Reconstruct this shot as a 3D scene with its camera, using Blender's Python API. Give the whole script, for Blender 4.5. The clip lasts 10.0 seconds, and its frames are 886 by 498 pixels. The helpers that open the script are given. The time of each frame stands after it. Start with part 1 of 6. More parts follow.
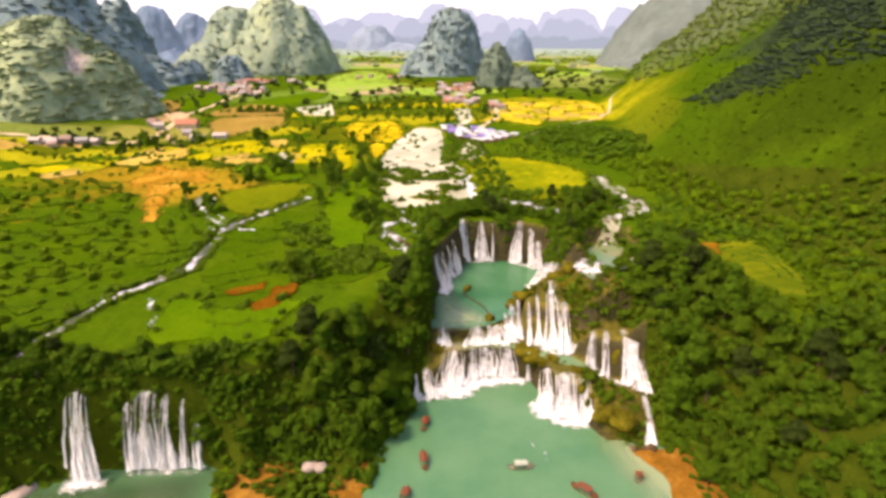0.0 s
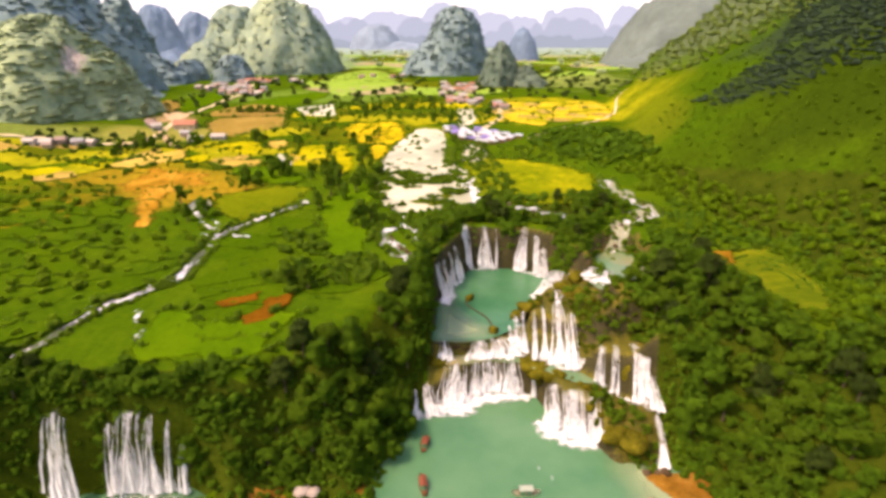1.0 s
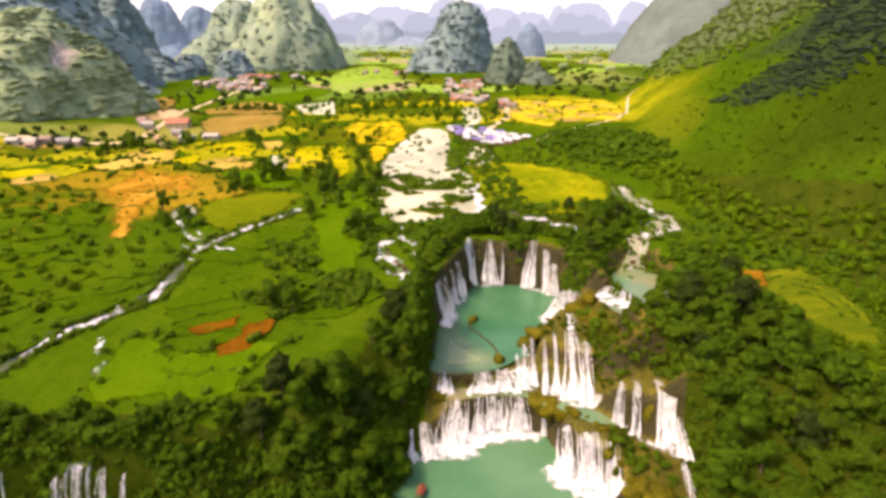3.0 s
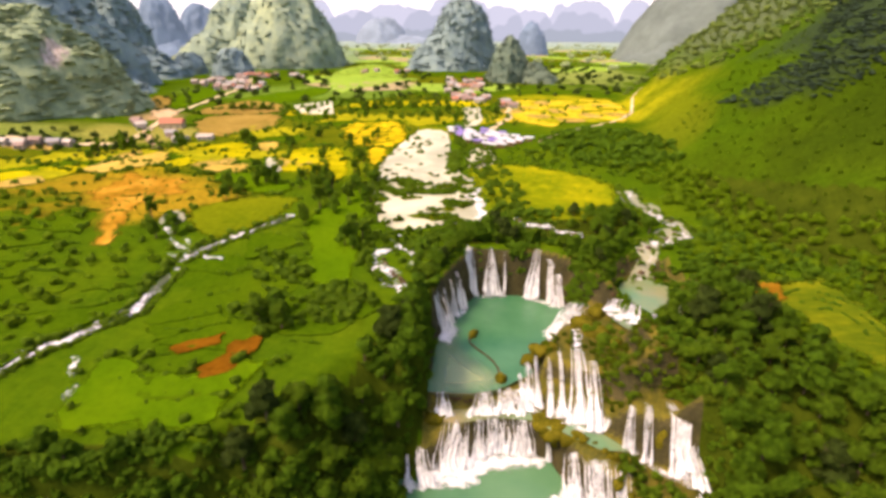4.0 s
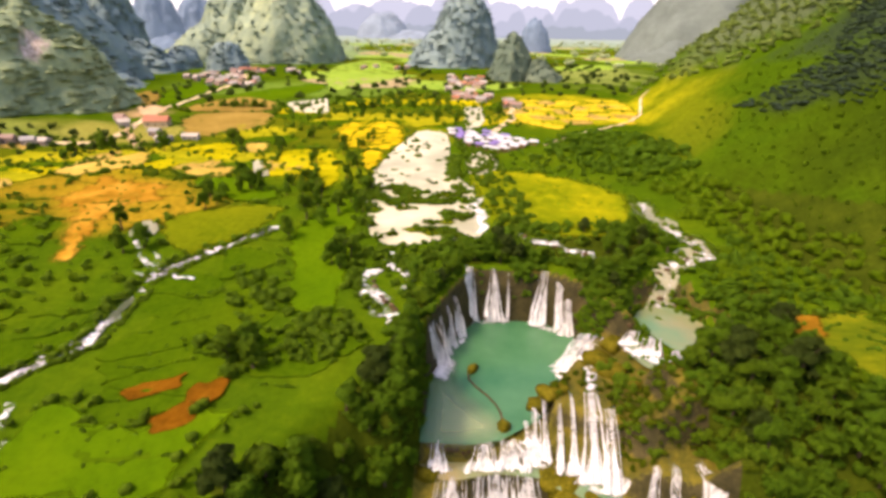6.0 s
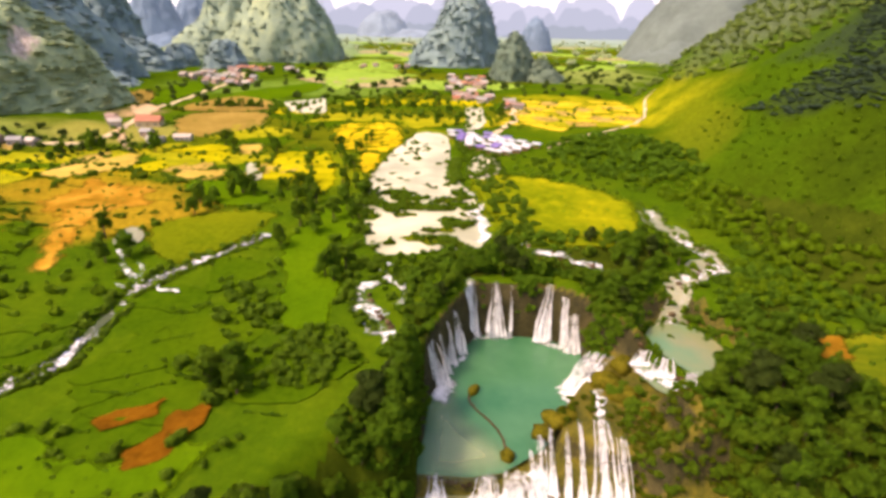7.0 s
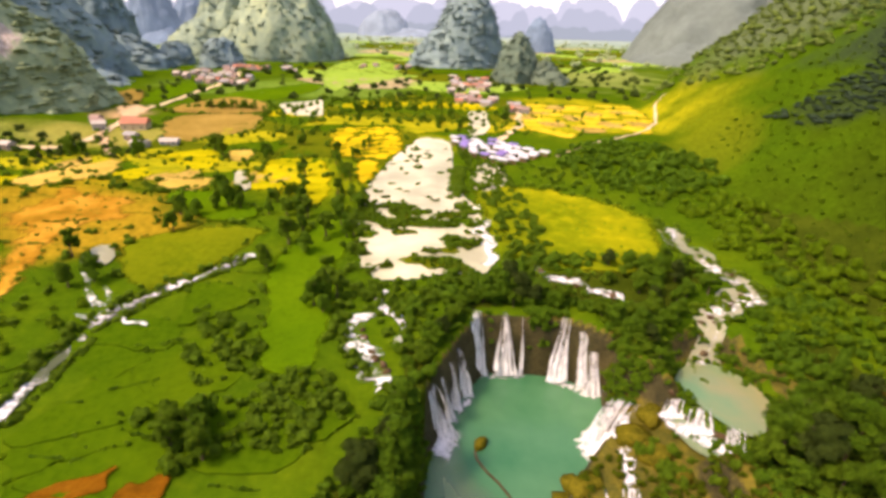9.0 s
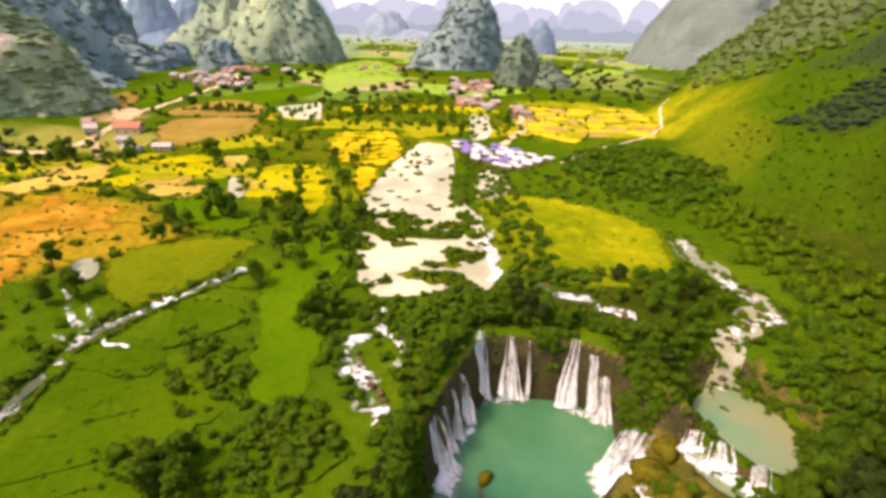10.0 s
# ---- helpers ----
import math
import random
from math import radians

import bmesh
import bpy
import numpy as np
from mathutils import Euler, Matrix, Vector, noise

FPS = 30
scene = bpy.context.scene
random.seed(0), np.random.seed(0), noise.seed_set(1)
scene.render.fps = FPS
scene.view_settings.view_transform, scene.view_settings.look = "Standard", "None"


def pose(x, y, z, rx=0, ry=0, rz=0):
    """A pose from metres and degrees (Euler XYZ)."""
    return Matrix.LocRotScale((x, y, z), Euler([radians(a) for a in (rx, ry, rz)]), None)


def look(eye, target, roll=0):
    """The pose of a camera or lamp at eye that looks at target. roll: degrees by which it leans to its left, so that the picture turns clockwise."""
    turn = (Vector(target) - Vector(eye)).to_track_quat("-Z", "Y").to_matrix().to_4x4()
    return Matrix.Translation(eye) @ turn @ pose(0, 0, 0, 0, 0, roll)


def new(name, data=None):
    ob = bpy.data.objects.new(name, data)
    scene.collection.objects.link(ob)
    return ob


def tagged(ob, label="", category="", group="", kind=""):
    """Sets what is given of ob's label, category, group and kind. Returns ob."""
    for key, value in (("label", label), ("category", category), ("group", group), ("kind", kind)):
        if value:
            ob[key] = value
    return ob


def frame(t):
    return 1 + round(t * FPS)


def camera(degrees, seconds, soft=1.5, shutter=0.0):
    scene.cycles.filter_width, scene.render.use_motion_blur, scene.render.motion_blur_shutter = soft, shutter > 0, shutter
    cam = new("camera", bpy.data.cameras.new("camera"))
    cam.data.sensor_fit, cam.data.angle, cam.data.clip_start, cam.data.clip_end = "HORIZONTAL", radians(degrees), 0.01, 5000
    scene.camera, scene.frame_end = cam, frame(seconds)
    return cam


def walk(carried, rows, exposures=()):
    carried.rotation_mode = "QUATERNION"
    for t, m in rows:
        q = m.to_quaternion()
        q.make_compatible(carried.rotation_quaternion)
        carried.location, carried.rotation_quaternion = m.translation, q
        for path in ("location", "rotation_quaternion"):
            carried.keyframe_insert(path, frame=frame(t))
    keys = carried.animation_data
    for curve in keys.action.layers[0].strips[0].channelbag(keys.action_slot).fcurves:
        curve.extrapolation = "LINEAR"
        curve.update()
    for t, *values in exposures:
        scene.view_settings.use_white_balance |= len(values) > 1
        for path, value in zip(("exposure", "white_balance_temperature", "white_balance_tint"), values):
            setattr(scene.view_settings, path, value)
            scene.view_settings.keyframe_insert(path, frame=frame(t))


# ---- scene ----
cam = camera(80.0, 10.0, soft=3.4)
PATH = [
    (0, (-0.75, 1.685, 127.37), (-0.763, 3.542, 126.629), -0.1),
    (0.5, (-0.482, 6.991, 127.332), (-0.501, 8.848, 126.589), -0.1),
    (1, (-0.169, 12.314, 127.313), (-0.194, 14.17, 126.569), -0.1),
    (1.5, (0.136, 17.871, 127.348), (0.105, 19.726, 126.6), -0.1),
    (2, (0.4, 23.4, 127.305), (0.365, 25.254, 126.555), -0.1),
    (2.5, (0.654, 29.218, 127.299), (0.615, 31.07, 126.545), 0.0),
    (4, (1.407, 47.445, 127.274), (1.361, 49.293, 126.511), 0.2),
    (4.5, (1.565, 53.547, 127.354), (1.52, 55.394, 126.588), 0.3),
    (5, (1.636, 59.727, 127.412), (1.592, 61.573, 126.643), 0.5),
    (5.5, (1.636, 65.967, 127.455), (1.592, 67.811, 126.682), 0.7),
    (7, (1.038, 84.155, 127.533), (0.997, 85.996, 126.753), 1.2),
    (7.5, (0.506, 90.159, 127.562), (0.467, 92.0, 126.781), 1.4),
    (8, (0.041, 96.12, 127.477), (0.003, 97.96, 126.696), 1.5),
    (8.5, (-0.422, 102.002, 127.471), (-0.461, 103.843, 126.689), 1.7),
    (9, (-1.027, 107.782, 127.595), (-1.066, 109.623, 126.814), 1.7),
    (9.5, (-1.506, 113.56, 127.734), (-1.546, 115.402, 126.955), 1.7),
    (10, (-1.886, 119.274, 128.084), (-1.926, 121.116, 127.307), 1.8),
]
walk(cam, [(t, look(eye, target, roll)) for t, eye, target, roll in PATH], exposures=[(0.0, 1.15, 7000, 23), (10.0, 1.15, 7000, 23)])

# ---------------------------------------------------------------- light
SUN_FROM = Vector((-0.50, -0.26, 0.83)).normalized()     # the sun stands to the left, high over the valley
world = bpy.data.worlds.new("sky")
scene.world = world
world.use_nodes = True
wn = world.node_tree.nodes
wl = world.node_tree.links
sky = wn.new("ShaderNodeTexSky")
sky.sky_type = "NISHITA"
sky.sun_disc = False
sky.sun_elevation = math.asin(SUN_FROM.z)
sky.sun_rotation = math.atan2(SUN_FROM.x, SUN_FROM.y)
sky.air_density, sky.dust_density, sky.ozone_density = 1.3, 4.0, 1.0
wn["Background"].inputs[1].default_value = 0.15
wl.new(sky.outputs[0], wn["Background"].inputs[0])

sun_data = bpy.data.lights.new("sun", "SUN")
sun_data.energy, sun_data.angle, sun_data.color = 1.8, radians(7.0), (1.0, 0.86, 0.60)   # a hazy sun
sun = new("sun", sun_data)
sun.matrix_world = look(SUN_FROM * 500, (0, 0, 0))


# ---------------------------------------------------------------- materials
def nodes_of(name):
    m = bpy.data.materials.new(name)
    m.use_nodes = True
    nt = m.node_tree
    return m, nt, nt.nodes["Principled BSDF"]


def link(nt, a, b):
    nt.links.new(a, b)


def tex_noise(nt, scale, detail=4.0, rough=0.6, space="Object", stretch=None):
    co = nt.nodes.new("ShaderNodeNewGeometry").outputs["Position"] if space == "World" else nt.nodes.new("ShaderNodeTexCoord").outputs[space]
    if stretch:
        mp = nt.nodes.new("ShaderNodeMapping")
        mp.inputs["Scale"].default_value = stretch
        link(nt, co, mp.inputs["Vector"])
        co = mp.outputs[0]
    n = nt.nodes.new("ShaderNodeTexNoise")
    n.inputs["Scale"].default_value, n.inputs["Detail"].default_value, n.inputs["Roughness"].default_value = scale, detail, rough
    link(nt, co, n.inputs["Vector"])
    return n.outputs["Fac"]


def ramp(nt, fac, stops):
    r = nt.nodes.new("ShaderNodeValToRGB")
    while len(r.color_ramp.elements) < len(stops):
        r.color_ramp.elements.new(0.5)
    for e, (p, c) in zip(r.color_ramp.elements, stops):
        e.position, e.color = p, (*c, 1)
    link(nt, fac, r.inputs[0])
    return r.outputs[0]


def mixed(nt, fac, a, b, mode="MIX"):
    m = nt.nodes.new("ShaderNodeMix")
    m.data_type, m.blend_type = "RGBA", mode
    for value, socket in ((fac, m.inputs[0]), (a, m.inputs[6]), (b, m.inputs[7])):
        if isinstance(value, (int, float)):
            socket.default_value = value
        elif isinstance(value, tuple):
            socket.default_value = (*value, 1)
        else:
            link(nt, value, socket)
    return m.outputs[2]


def bump(nt, bsdf, height, strength, distance):
    b = nt.nodes.new("ShaderNodeBump")
    b.inputs["Strength"].default_value, b.inputs["Distance"].default_value = strength, distance
    link(nt, height, b.inputs["Height"])
    link(nt, b.outputs[0], bsdf.inputs["Normal"])


def earth(name, dark, mid, light, coarse=0.03, fine=0.5, rough=0.9, relief=0.5, stretch=None, sward_and_light=False, ragged=False):
    """A ground cover: three tones mixed at a coarse and a fine scale, with relief."""
    m, nt, p = nodes_of(name)
    a = tex_noise(nt, coarse, 5, 0.6, "World", stretch)
    b = tex_noise(nt, fine, 5, 0.7, "World", stretch)
    big = ramp(nt, a, [(0.32, dark), (0.5, mid), (0.7, light)])
    small = ramp(nt, b, [(0.3, tuple(v * 0.55 for v in mid)), (0.5, mid), (0.72, light)])
    colour = mixed(nt, 0.5, big, small)
    if sward_and_light:                                             # drier and greener swards, and painted sun, shade and haze, by the plan
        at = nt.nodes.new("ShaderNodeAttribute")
        at.attribute_name = "sward_and_light"
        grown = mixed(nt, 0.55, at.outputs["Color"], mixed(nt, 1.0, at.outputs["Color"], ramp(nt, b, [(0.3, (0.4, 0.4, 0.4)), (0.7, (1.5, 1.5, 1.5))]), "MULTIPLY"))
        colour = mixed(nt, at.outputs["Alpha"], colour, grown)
    link(nt, colour, p.inputs["Base Color"])
    p.inputs["Roughness"].default_value = rough
    p.inputs["Specular IOR Level"].default_value = 0.0
    bump(nt, p, b, relief, 0.6)
    if ragged:                                            # the crop thins out towards the edge of its field
        at = nt.nodes.new("ShaderNodeAttribute")
        at.attribute_name = "body"
        edge = nt.nodes.new("ShaderNodeMath")
        edge.operation = "MULTIPLY_ADD"
        edge.inputs[1].default_value = 1.7 if ragged is True else ragged
        link(nt, at.outputs["Fac"], edge.inputs[0])
        link(nt, tex_noise(nt, 0.11, 5, 0.75, "World"), edge.inputs[2])
        r = nt.nodes.new("ShaderNodeMapRange")
        r.inputs[1].default_value, r.inputs[2].default_value = (0.62, 0.98) if ragged is True else (0.95, 1.12)
        link(nt, edge.outputs[0], r.inputs[0])
        link(nt, r.outputs[0], p.inputs["Alpha"])
    return m


def leafy(name, dark, mid, light, scale=0.7, far=False):
    """Foliage: tone by object, by island and by grain."""
    m, nt, p = nodes_of(name)
    rnd = nt.nodes.new("ShaderNodeObjectInfo").outputs["Random"]
    isl = nt.nodes.new("ShaderNodeNewGeometry").outputs["Random Per Island"]
    n = tex_noise(nt, scale, 4, 0.7, "World")
    c = ramp(nt, n, [(0.3, dark), (0.52, mid), (0.75, light)])
    c2 = ramp(nt, isl, [(0.0, dark), (0.5, mid), (1.0, light)])
    c3 = ramp(nt, rnd, [(0.0, dark), (0.6, mid), (1.0, light)])
    deep, bright = tuple(v * 0.55 for v in dark), tuple(v * 1.25 for v in light)
    fine = ramp(nt, tex_noise(nt, scale * 3.6, 5, 0.8, "World"), [(0.36, deep), (0.5, mid), (0.64, bright)])
    link(nt, mixed(nt, 0.6, mixed(nt, 0.3, mixed(nt, 0.4, c, c2), c3), fine), p.inputs["Base Color"])
    p.inputs["Roughness"].default_value = 0.75
    p.inputs["Specular IOR Level"].default_value = 0.03
    bump(nt, p, tex_noise(nt, scale * 2.4, 5, 0.8, "World"), 1.0, 1.6)
    return m


BANK = earth("overgrown_bank", (0.022, 0.046, 0.002), (0.036, 0.070, 0.002), (0.058, 0.092, 0.003), 0.05, 0.5)
GRASS = earth("grass", (0.022, 0.050, 0.002), (0.044, 0.084, 0.002), (0.088, 0.122, 0.003), 0.02, 0.35, sward_and_light=True)
SEDGE = earth("yellow_green_sedge", (0.060, 0.094, 0.002), (0.130, 0.155, 0.003), (0.33, 0.285, 0.005), 0.022, 0.16, relief=0.3, ragged=True)
TERRACE = earth("green_terrace_crop", (0.040, 0.070, 0.003), (0.085, 0.110, 0.004), (0.20, 0.175, 0.005), 0.05, 0.3, relief=0.4, ragged=True, stretch=(0.5, 1.2, 1.0))
MEADOW = earth("olive_meadow", (0.040, 0.062, 0.002), (0.072, 0.090, 0.003), (0.125, 0.125, 0.004), 0.03, 0.3, relief=0.3)
RIPE = earth("yellow_rice", (0.10, 0.125, 0.002), (0.29, 0.255, 0.003), (0.54, 0.42, 0.007), 0.03, 0.22, relief=0.3, stretch=(0.45, 1.3, 1.0))
FRESH = earth("fresh_rice", (0.14, 0.24, 0.03), (0.20, 0.30, 0.035), (0.26, 0.35, 0.04), 0.02, 0.4, relief=0.25)
TURF = earth("turf", (0.022, 0.050, 0.002), (0.044, 0.084, 0.002), (0.088, 0.122, 0.003), 0.02, 0.35)
BROWN_FAR = earth("dry_far_field", (0.22, 0.17, 0.08), (0.30, 0.23, 0.12), (0.38, 0.30, 0.16), 0.03, 0.2)
RICE = earth("even_green_rice", (0.038, 0.086, 0.0015), (0.058, 0.112, 0.0015), (0.084, 0.138, 0.002), 0.03, 0.4, relief=0.25, ragged=True)
PADDY = earth("green_paddy", (0.026, 0.060, 0.0015), (0.043, 0.082, 0.0015), (0.068, 0.106, 0.002), 0.025, 0.4, relief=0.25)
LIME = earth("young_rice", (0.14, 0.24, 0.03), (0.20, 0.30, 0.035), (0.26, 0.35, 0.04), 0.02, 0.4, relief=0.25, ragged=True)
OLIVE = earth("olive_crop", (0.058, 0.088, 0.002), (0.100, 0.122, 0.003), (0.155, 0.16, 0.004), 0.03, 0.4, relief=0.3, ragged=True)
YELLOW = earth("ripening_rice", (0.10, 0.125, 0.002), (0.29, 0.255, 0.003), (0.54, 0.42, 0.007), 0.03, 0.22, relief=0.3, ragged=True, stretch=(0.45, 1.3, 1.0))
GOLD = earth("ripe_rice", (0.20, 0.16, 0.006), (0.42, 0.29, 0.006), (0.58, 0.41, 0.012), 0.03, 0.09, relief=0.3, ragged=True, stretch=(0.45, 1.3, 1.0))
ORANGE = earth("dry_stubble", (0.11, 0.075, 0.004), (0.31, 0.148, 0.012), (0.50, 0.28, 0.035), 0.05, 0.12, relief=0.5, ragged=0.85)
HARVEST = earth("half_ripe_rice", (0.10, 0.12, 0.004), (0.24, 0.225, 0.006), (0.42, 0.35, 0.012), 0.04, 0.12, relief=0.4, stretch=(0.6, 1.2, 1.0))
TAN = earth("dry_tan_field", (0.20, 0.13, 0.025), (0.34, 0.22, 0.045), (0.46, 0.33, 0.09), 0.04, 0.12, relief=0.4, stretch=(0.6, 1.2, 1.0))
AMBER = earth("golden_terrace", (0.29, 0.24, 0.012), (0.48, 0.34, 0.014), (0.62, 0.45, 0.035), 0.04, 0.10, relief=0.4, stretch=(0.6, 1.2, 1.0))
TAN_EDGE = earth("pale_dry_field", (0.24, 0.16, 0.025), (0.40, 0.27, 0.045), (0.52, 0.38, 0.09), 0.04, 0.12, relief=0.4, ragged=True, stretch=(0.6, 1.2, 1.0))
YARD = earth("pale_bare_earth", (0.32, 0.20, 0.10), (0.45, 0.30, 0.16), (0.56, 0.41, 0.25), 0.05, 0.3, ragged=True)
OCHRE = earth("ochre_soil", (0.10, 0.055, 0.004), (0.195, 0.090, 0.006), (0.27, 0.14, 0.011), 0.10, 0.5, ragged=1.1)
SOIL = earth("bare_red_soil", (0.055, 0.024, 0.002), (0.135, 0.050, 0.003), (0.20, 0.085, 0.006), 0.10, 0.6, ragged=1.25)
BROWN = earth("ploughed_soil", (0.14, 0.095, 0.018), (0.235, 0.150, 0.030), (0.32, 0.21, 0.05), 0.03, 0.5, ragged=True)
MUD = earth("orange_mud", (0.09, 0.045, 0.006), (0.20, 0.085, 0.010), (0.36, 0.18, 0.03), 0.07, 0.6)
ROAD = earth("pale_dirt_road", (0.40, 0.28, 0.15), (0.52, 0.39, 0.23), (0.62, 0.50, 0.33), 0.05, 0.5)
ROCK = earth("brown_rock", (0.035, 0.020, 0.010), (0.085, 0.052, 0.026), (0.19, 0.13, 0.075), 0.12, 0.9, relief=0.9)
MOSS = earth("mossy_rock", (0.030, 0.032, 0.004), (0.090, 0.076, 0.006), (0.19, 0.145, 0.012), 0.3, 1.2, relief=0.9)
LITTER = earth("forest_floor", (0.016, 0.026, 0.002), (0.034, 0.048, 0.003), (0.060, 0.075, 0.005), 0.08, 0.7)
LEAF = leafy("canopy_leaves", (0.036, 0.076, 0.004), (0.080, 0.146, 0.005), (0.170, 0.240, 0.012))
LEAF_WOOD = leafy("deep_canopy_leaves", (0.030, 0.068, 0.004), (0.068, 0.138, 0.005), (0.150, 0.235, 0.010))
LEAF_TUFT = leafy("hillside_tuft_leaves", (0.032, 0.066, 0.002), (0.062, 0.114, 0.002), (0.115, 0.165, 0.004))
LEAF_BRIGHT = leafy("bright_scrub_leaves", (0.048, 0.100, 0.002), (0.104, 0.182, 0.003), (0.20, 0.275, 0.007))
LEAF_DARK = leafy("dark_leaves", (0.022, 0.040, 0.008), (0.042, 0.066, 0.010), (0.085, 0.110, 0.014))
# hill and spur leaves lightened: thin haze is painted into both
LEAF_HILL_HAZE = leafy("hazed_hill_leaves", (0.160, 0.210, 0.120), (0.27, 0.32, 0.17), (0.43, 0.47, 0.22), 0.12)
LEAF_SPUR_HAZE = leafy("hazed_spur_leaves", (0.055, 0.088, 0.018), (0.105, 0.150, 0.028), (0.20, 0.235, 0.045), 0.15)
LEAF_LIGHT = leafy("sunlit_shrub_leaves", (0.036, 0.060, 0.002), (0.072, 0.102, 0.003), (0.128, 0.150, 0.005))
# the next two leaf tones have blue haze and sunny patches painted in
LEAF_MID_HAZE = leafy("hazed_mountain_leaves", (0.125, 0.175, 0.195), (0.175, 0.230, 0.235), (0.255, 0.310, 0.25), 0.08)
LEAF_SUNNY_HAZE = leafy("sunny_hazed_leaves", (0.165, 0.215, 0.180), (0.24, 0.29, 0.20), (0.40, 0.43, 0.23), 0.06)
LEAF_HUMP = leafy("hump_leaves", (0.065, 0.092, 0.072), (0.110, 0.145, 0.105), (0.180, 0.205, 0.125), 0.10)
# bluish dark leaves: shade over the high slope is put into their colour
LEAF_SHADE = leafy("shaded_hill_leaves", (0.014, 0.026, 0.016), (0.028, 0.046, 0.026), (0.055, 0.078, 0.036), 0.2)
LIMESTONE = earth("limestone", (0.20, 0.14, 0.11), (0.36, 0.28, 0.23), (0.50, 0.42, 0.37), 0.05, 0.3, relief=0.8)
BARK = earth("bark", (0.05, 0.035, 0.02), (0.10, 0.07, 0.04), (0.16, 0.12, 0.08), 0.5, 3.0)


def step_rock():
    """Rock of the falls: bare and dark on the steep faces, golden moss where it lies flatter."""
    m, nt, p = nodes_of("rock_of_the_falls")
    a, b = tex_noise(nt, 0.13, 5, 0.6, "World"), tex_noise(nt, 0.9, 5, 0.7, "World")
    bare = mixed(nt, 0.5, ramp(nt, a, [(0.32, (0.016, 0.014, 0.005)), (0.5, (0.044, 0.036, 0.010)), (0.7, (0.10, 0.075, 0.025))]), ramp(nt, b, [(0.3, (0.012, 0.010, 0.004)), (0.5, (0.042, 0.034, 0.010)), (0.7, (0.10, 0.078, 0.028))]))
    moss = mixed(nt, 0.5, ramp(nt, a, [(0.32, (0.035, 0.042, 0.004)), (0.5, (0.095, 0.080, 0.006)), (0.7, (0.21, 0.15, 0.012))]), ramp(nt, b, [(0.3, (0.025, 0.026, 0.004)), (0.5, (0.085, 0.074, 0.006)), (0.7, (0.19, 0.14, 0.012))]))
    split = nt.nodes.new("ShaderNodeSeparateXYZ")
    link(nt, nt.nodes.new("ShaderNodeNewGeometry").outputs["Normal"], split.inputs[0])
    blend = nt.nodes.new("ShaderNodeMath")
    blend.operation = "MULTIPLY_ADD"
    blend.inputs[1].default_value = 0.6
    link(nt, b, blend.inputs[0])
    link(nt, split.outputs["Z"], blend.inputs[2])
    link(nt, mixed(nt, ramp(nt, blend.outputs[0], [(0.80, (0, 0, 0)), (1.0, (1, 1, 1))]), bare, moss), p.inputs["Base Color"])
    p.inputs["Roughness"].default_value = 0.7
    p.inputs["Specular IOR Level"].default_value = 0.15
    bump(nt, p, b, 0.9, 0.6)
    return m


STEP_ROCK = step_rock()


def lake(name, deep, shallow, ripple=0.05, gloss=0.18, thin=0.0):
    m, nt, p = nodes_of(name)
    if thin:                                              # clouded water or a painted reflection that fades into the clear
        at = nt.nodes.new("ShaderNodeAttribute")
        at.attribute_name = "body"
        fade = nt.nodes.new("ShaderNodeMath")
        fade.operation = "MULTIPLY"
        fade.inputs[1].default_value = thin
        link(nt, at.outputs["Fac"], fade.inputs[0])
        link(nt, fade.outputs[0], p.inputs["Alpha"])
    n = tex_noise(nt, 0.035, 4, 0.55, "World")
    link(nt, ramp(nt, n, [(0.35, deep), (0.7, shallow)]), p.inputs["Base Color"])
    p.inputs["Roughness"].default_value = gloss
    p.inputs["IOR"].default_value = 1.33
    bump(nt, p, tex_noise(nt, 0.9, 4, 0.6, "World"), ripple, 0.2)
    return m


TURQUOISE = lake("turquoise_water", (0.058, 0.150, 0.066), (0.100, 0.195, 0.090))
# cream base colour holds a painted reflection of the white sky
SKY_PALE_WATER = lake("sky_toned_river_water", (0.30, 0.275, 0.165), (0.60, 0.54, 0.36), 0.1, 0.35)
EMERALD = lake("emerald_pool_water", (0.030, 0.120, 0.050), (0.072, 0.175, 0.080))
STREAM_WATER = lake("grey_green_stream_water", (0.030, 0.046, 0.014), (0.075, 0.085, 0.038), 0.1, 0.7)
POND_WATER = lake("shallow_pond_water", (0.11, 0.19, 0.09), (0.27, 0.19, 0.085), 0.05)
# the cliff's dark reflection, painted as a tone for an added sheet
CLIFF_REFLECTION = lake("dark_cliff_reflection", (0.040, 0.075, 0.028), (0.085, 0.125, 0.060), 0.05, 0.2, 0.9)
SILTY = lake("silty_water", (0.24, 0.33, 0.17), (0.36, 0.37, 0.20), 0.05, 0.2, 0.65)
SHALLOW_STREAM = lake("pale_shallow_stream_water", (0.16, 0.16, 0.085), (0.32, 0.29, 0.18), 0.1, 0.4)


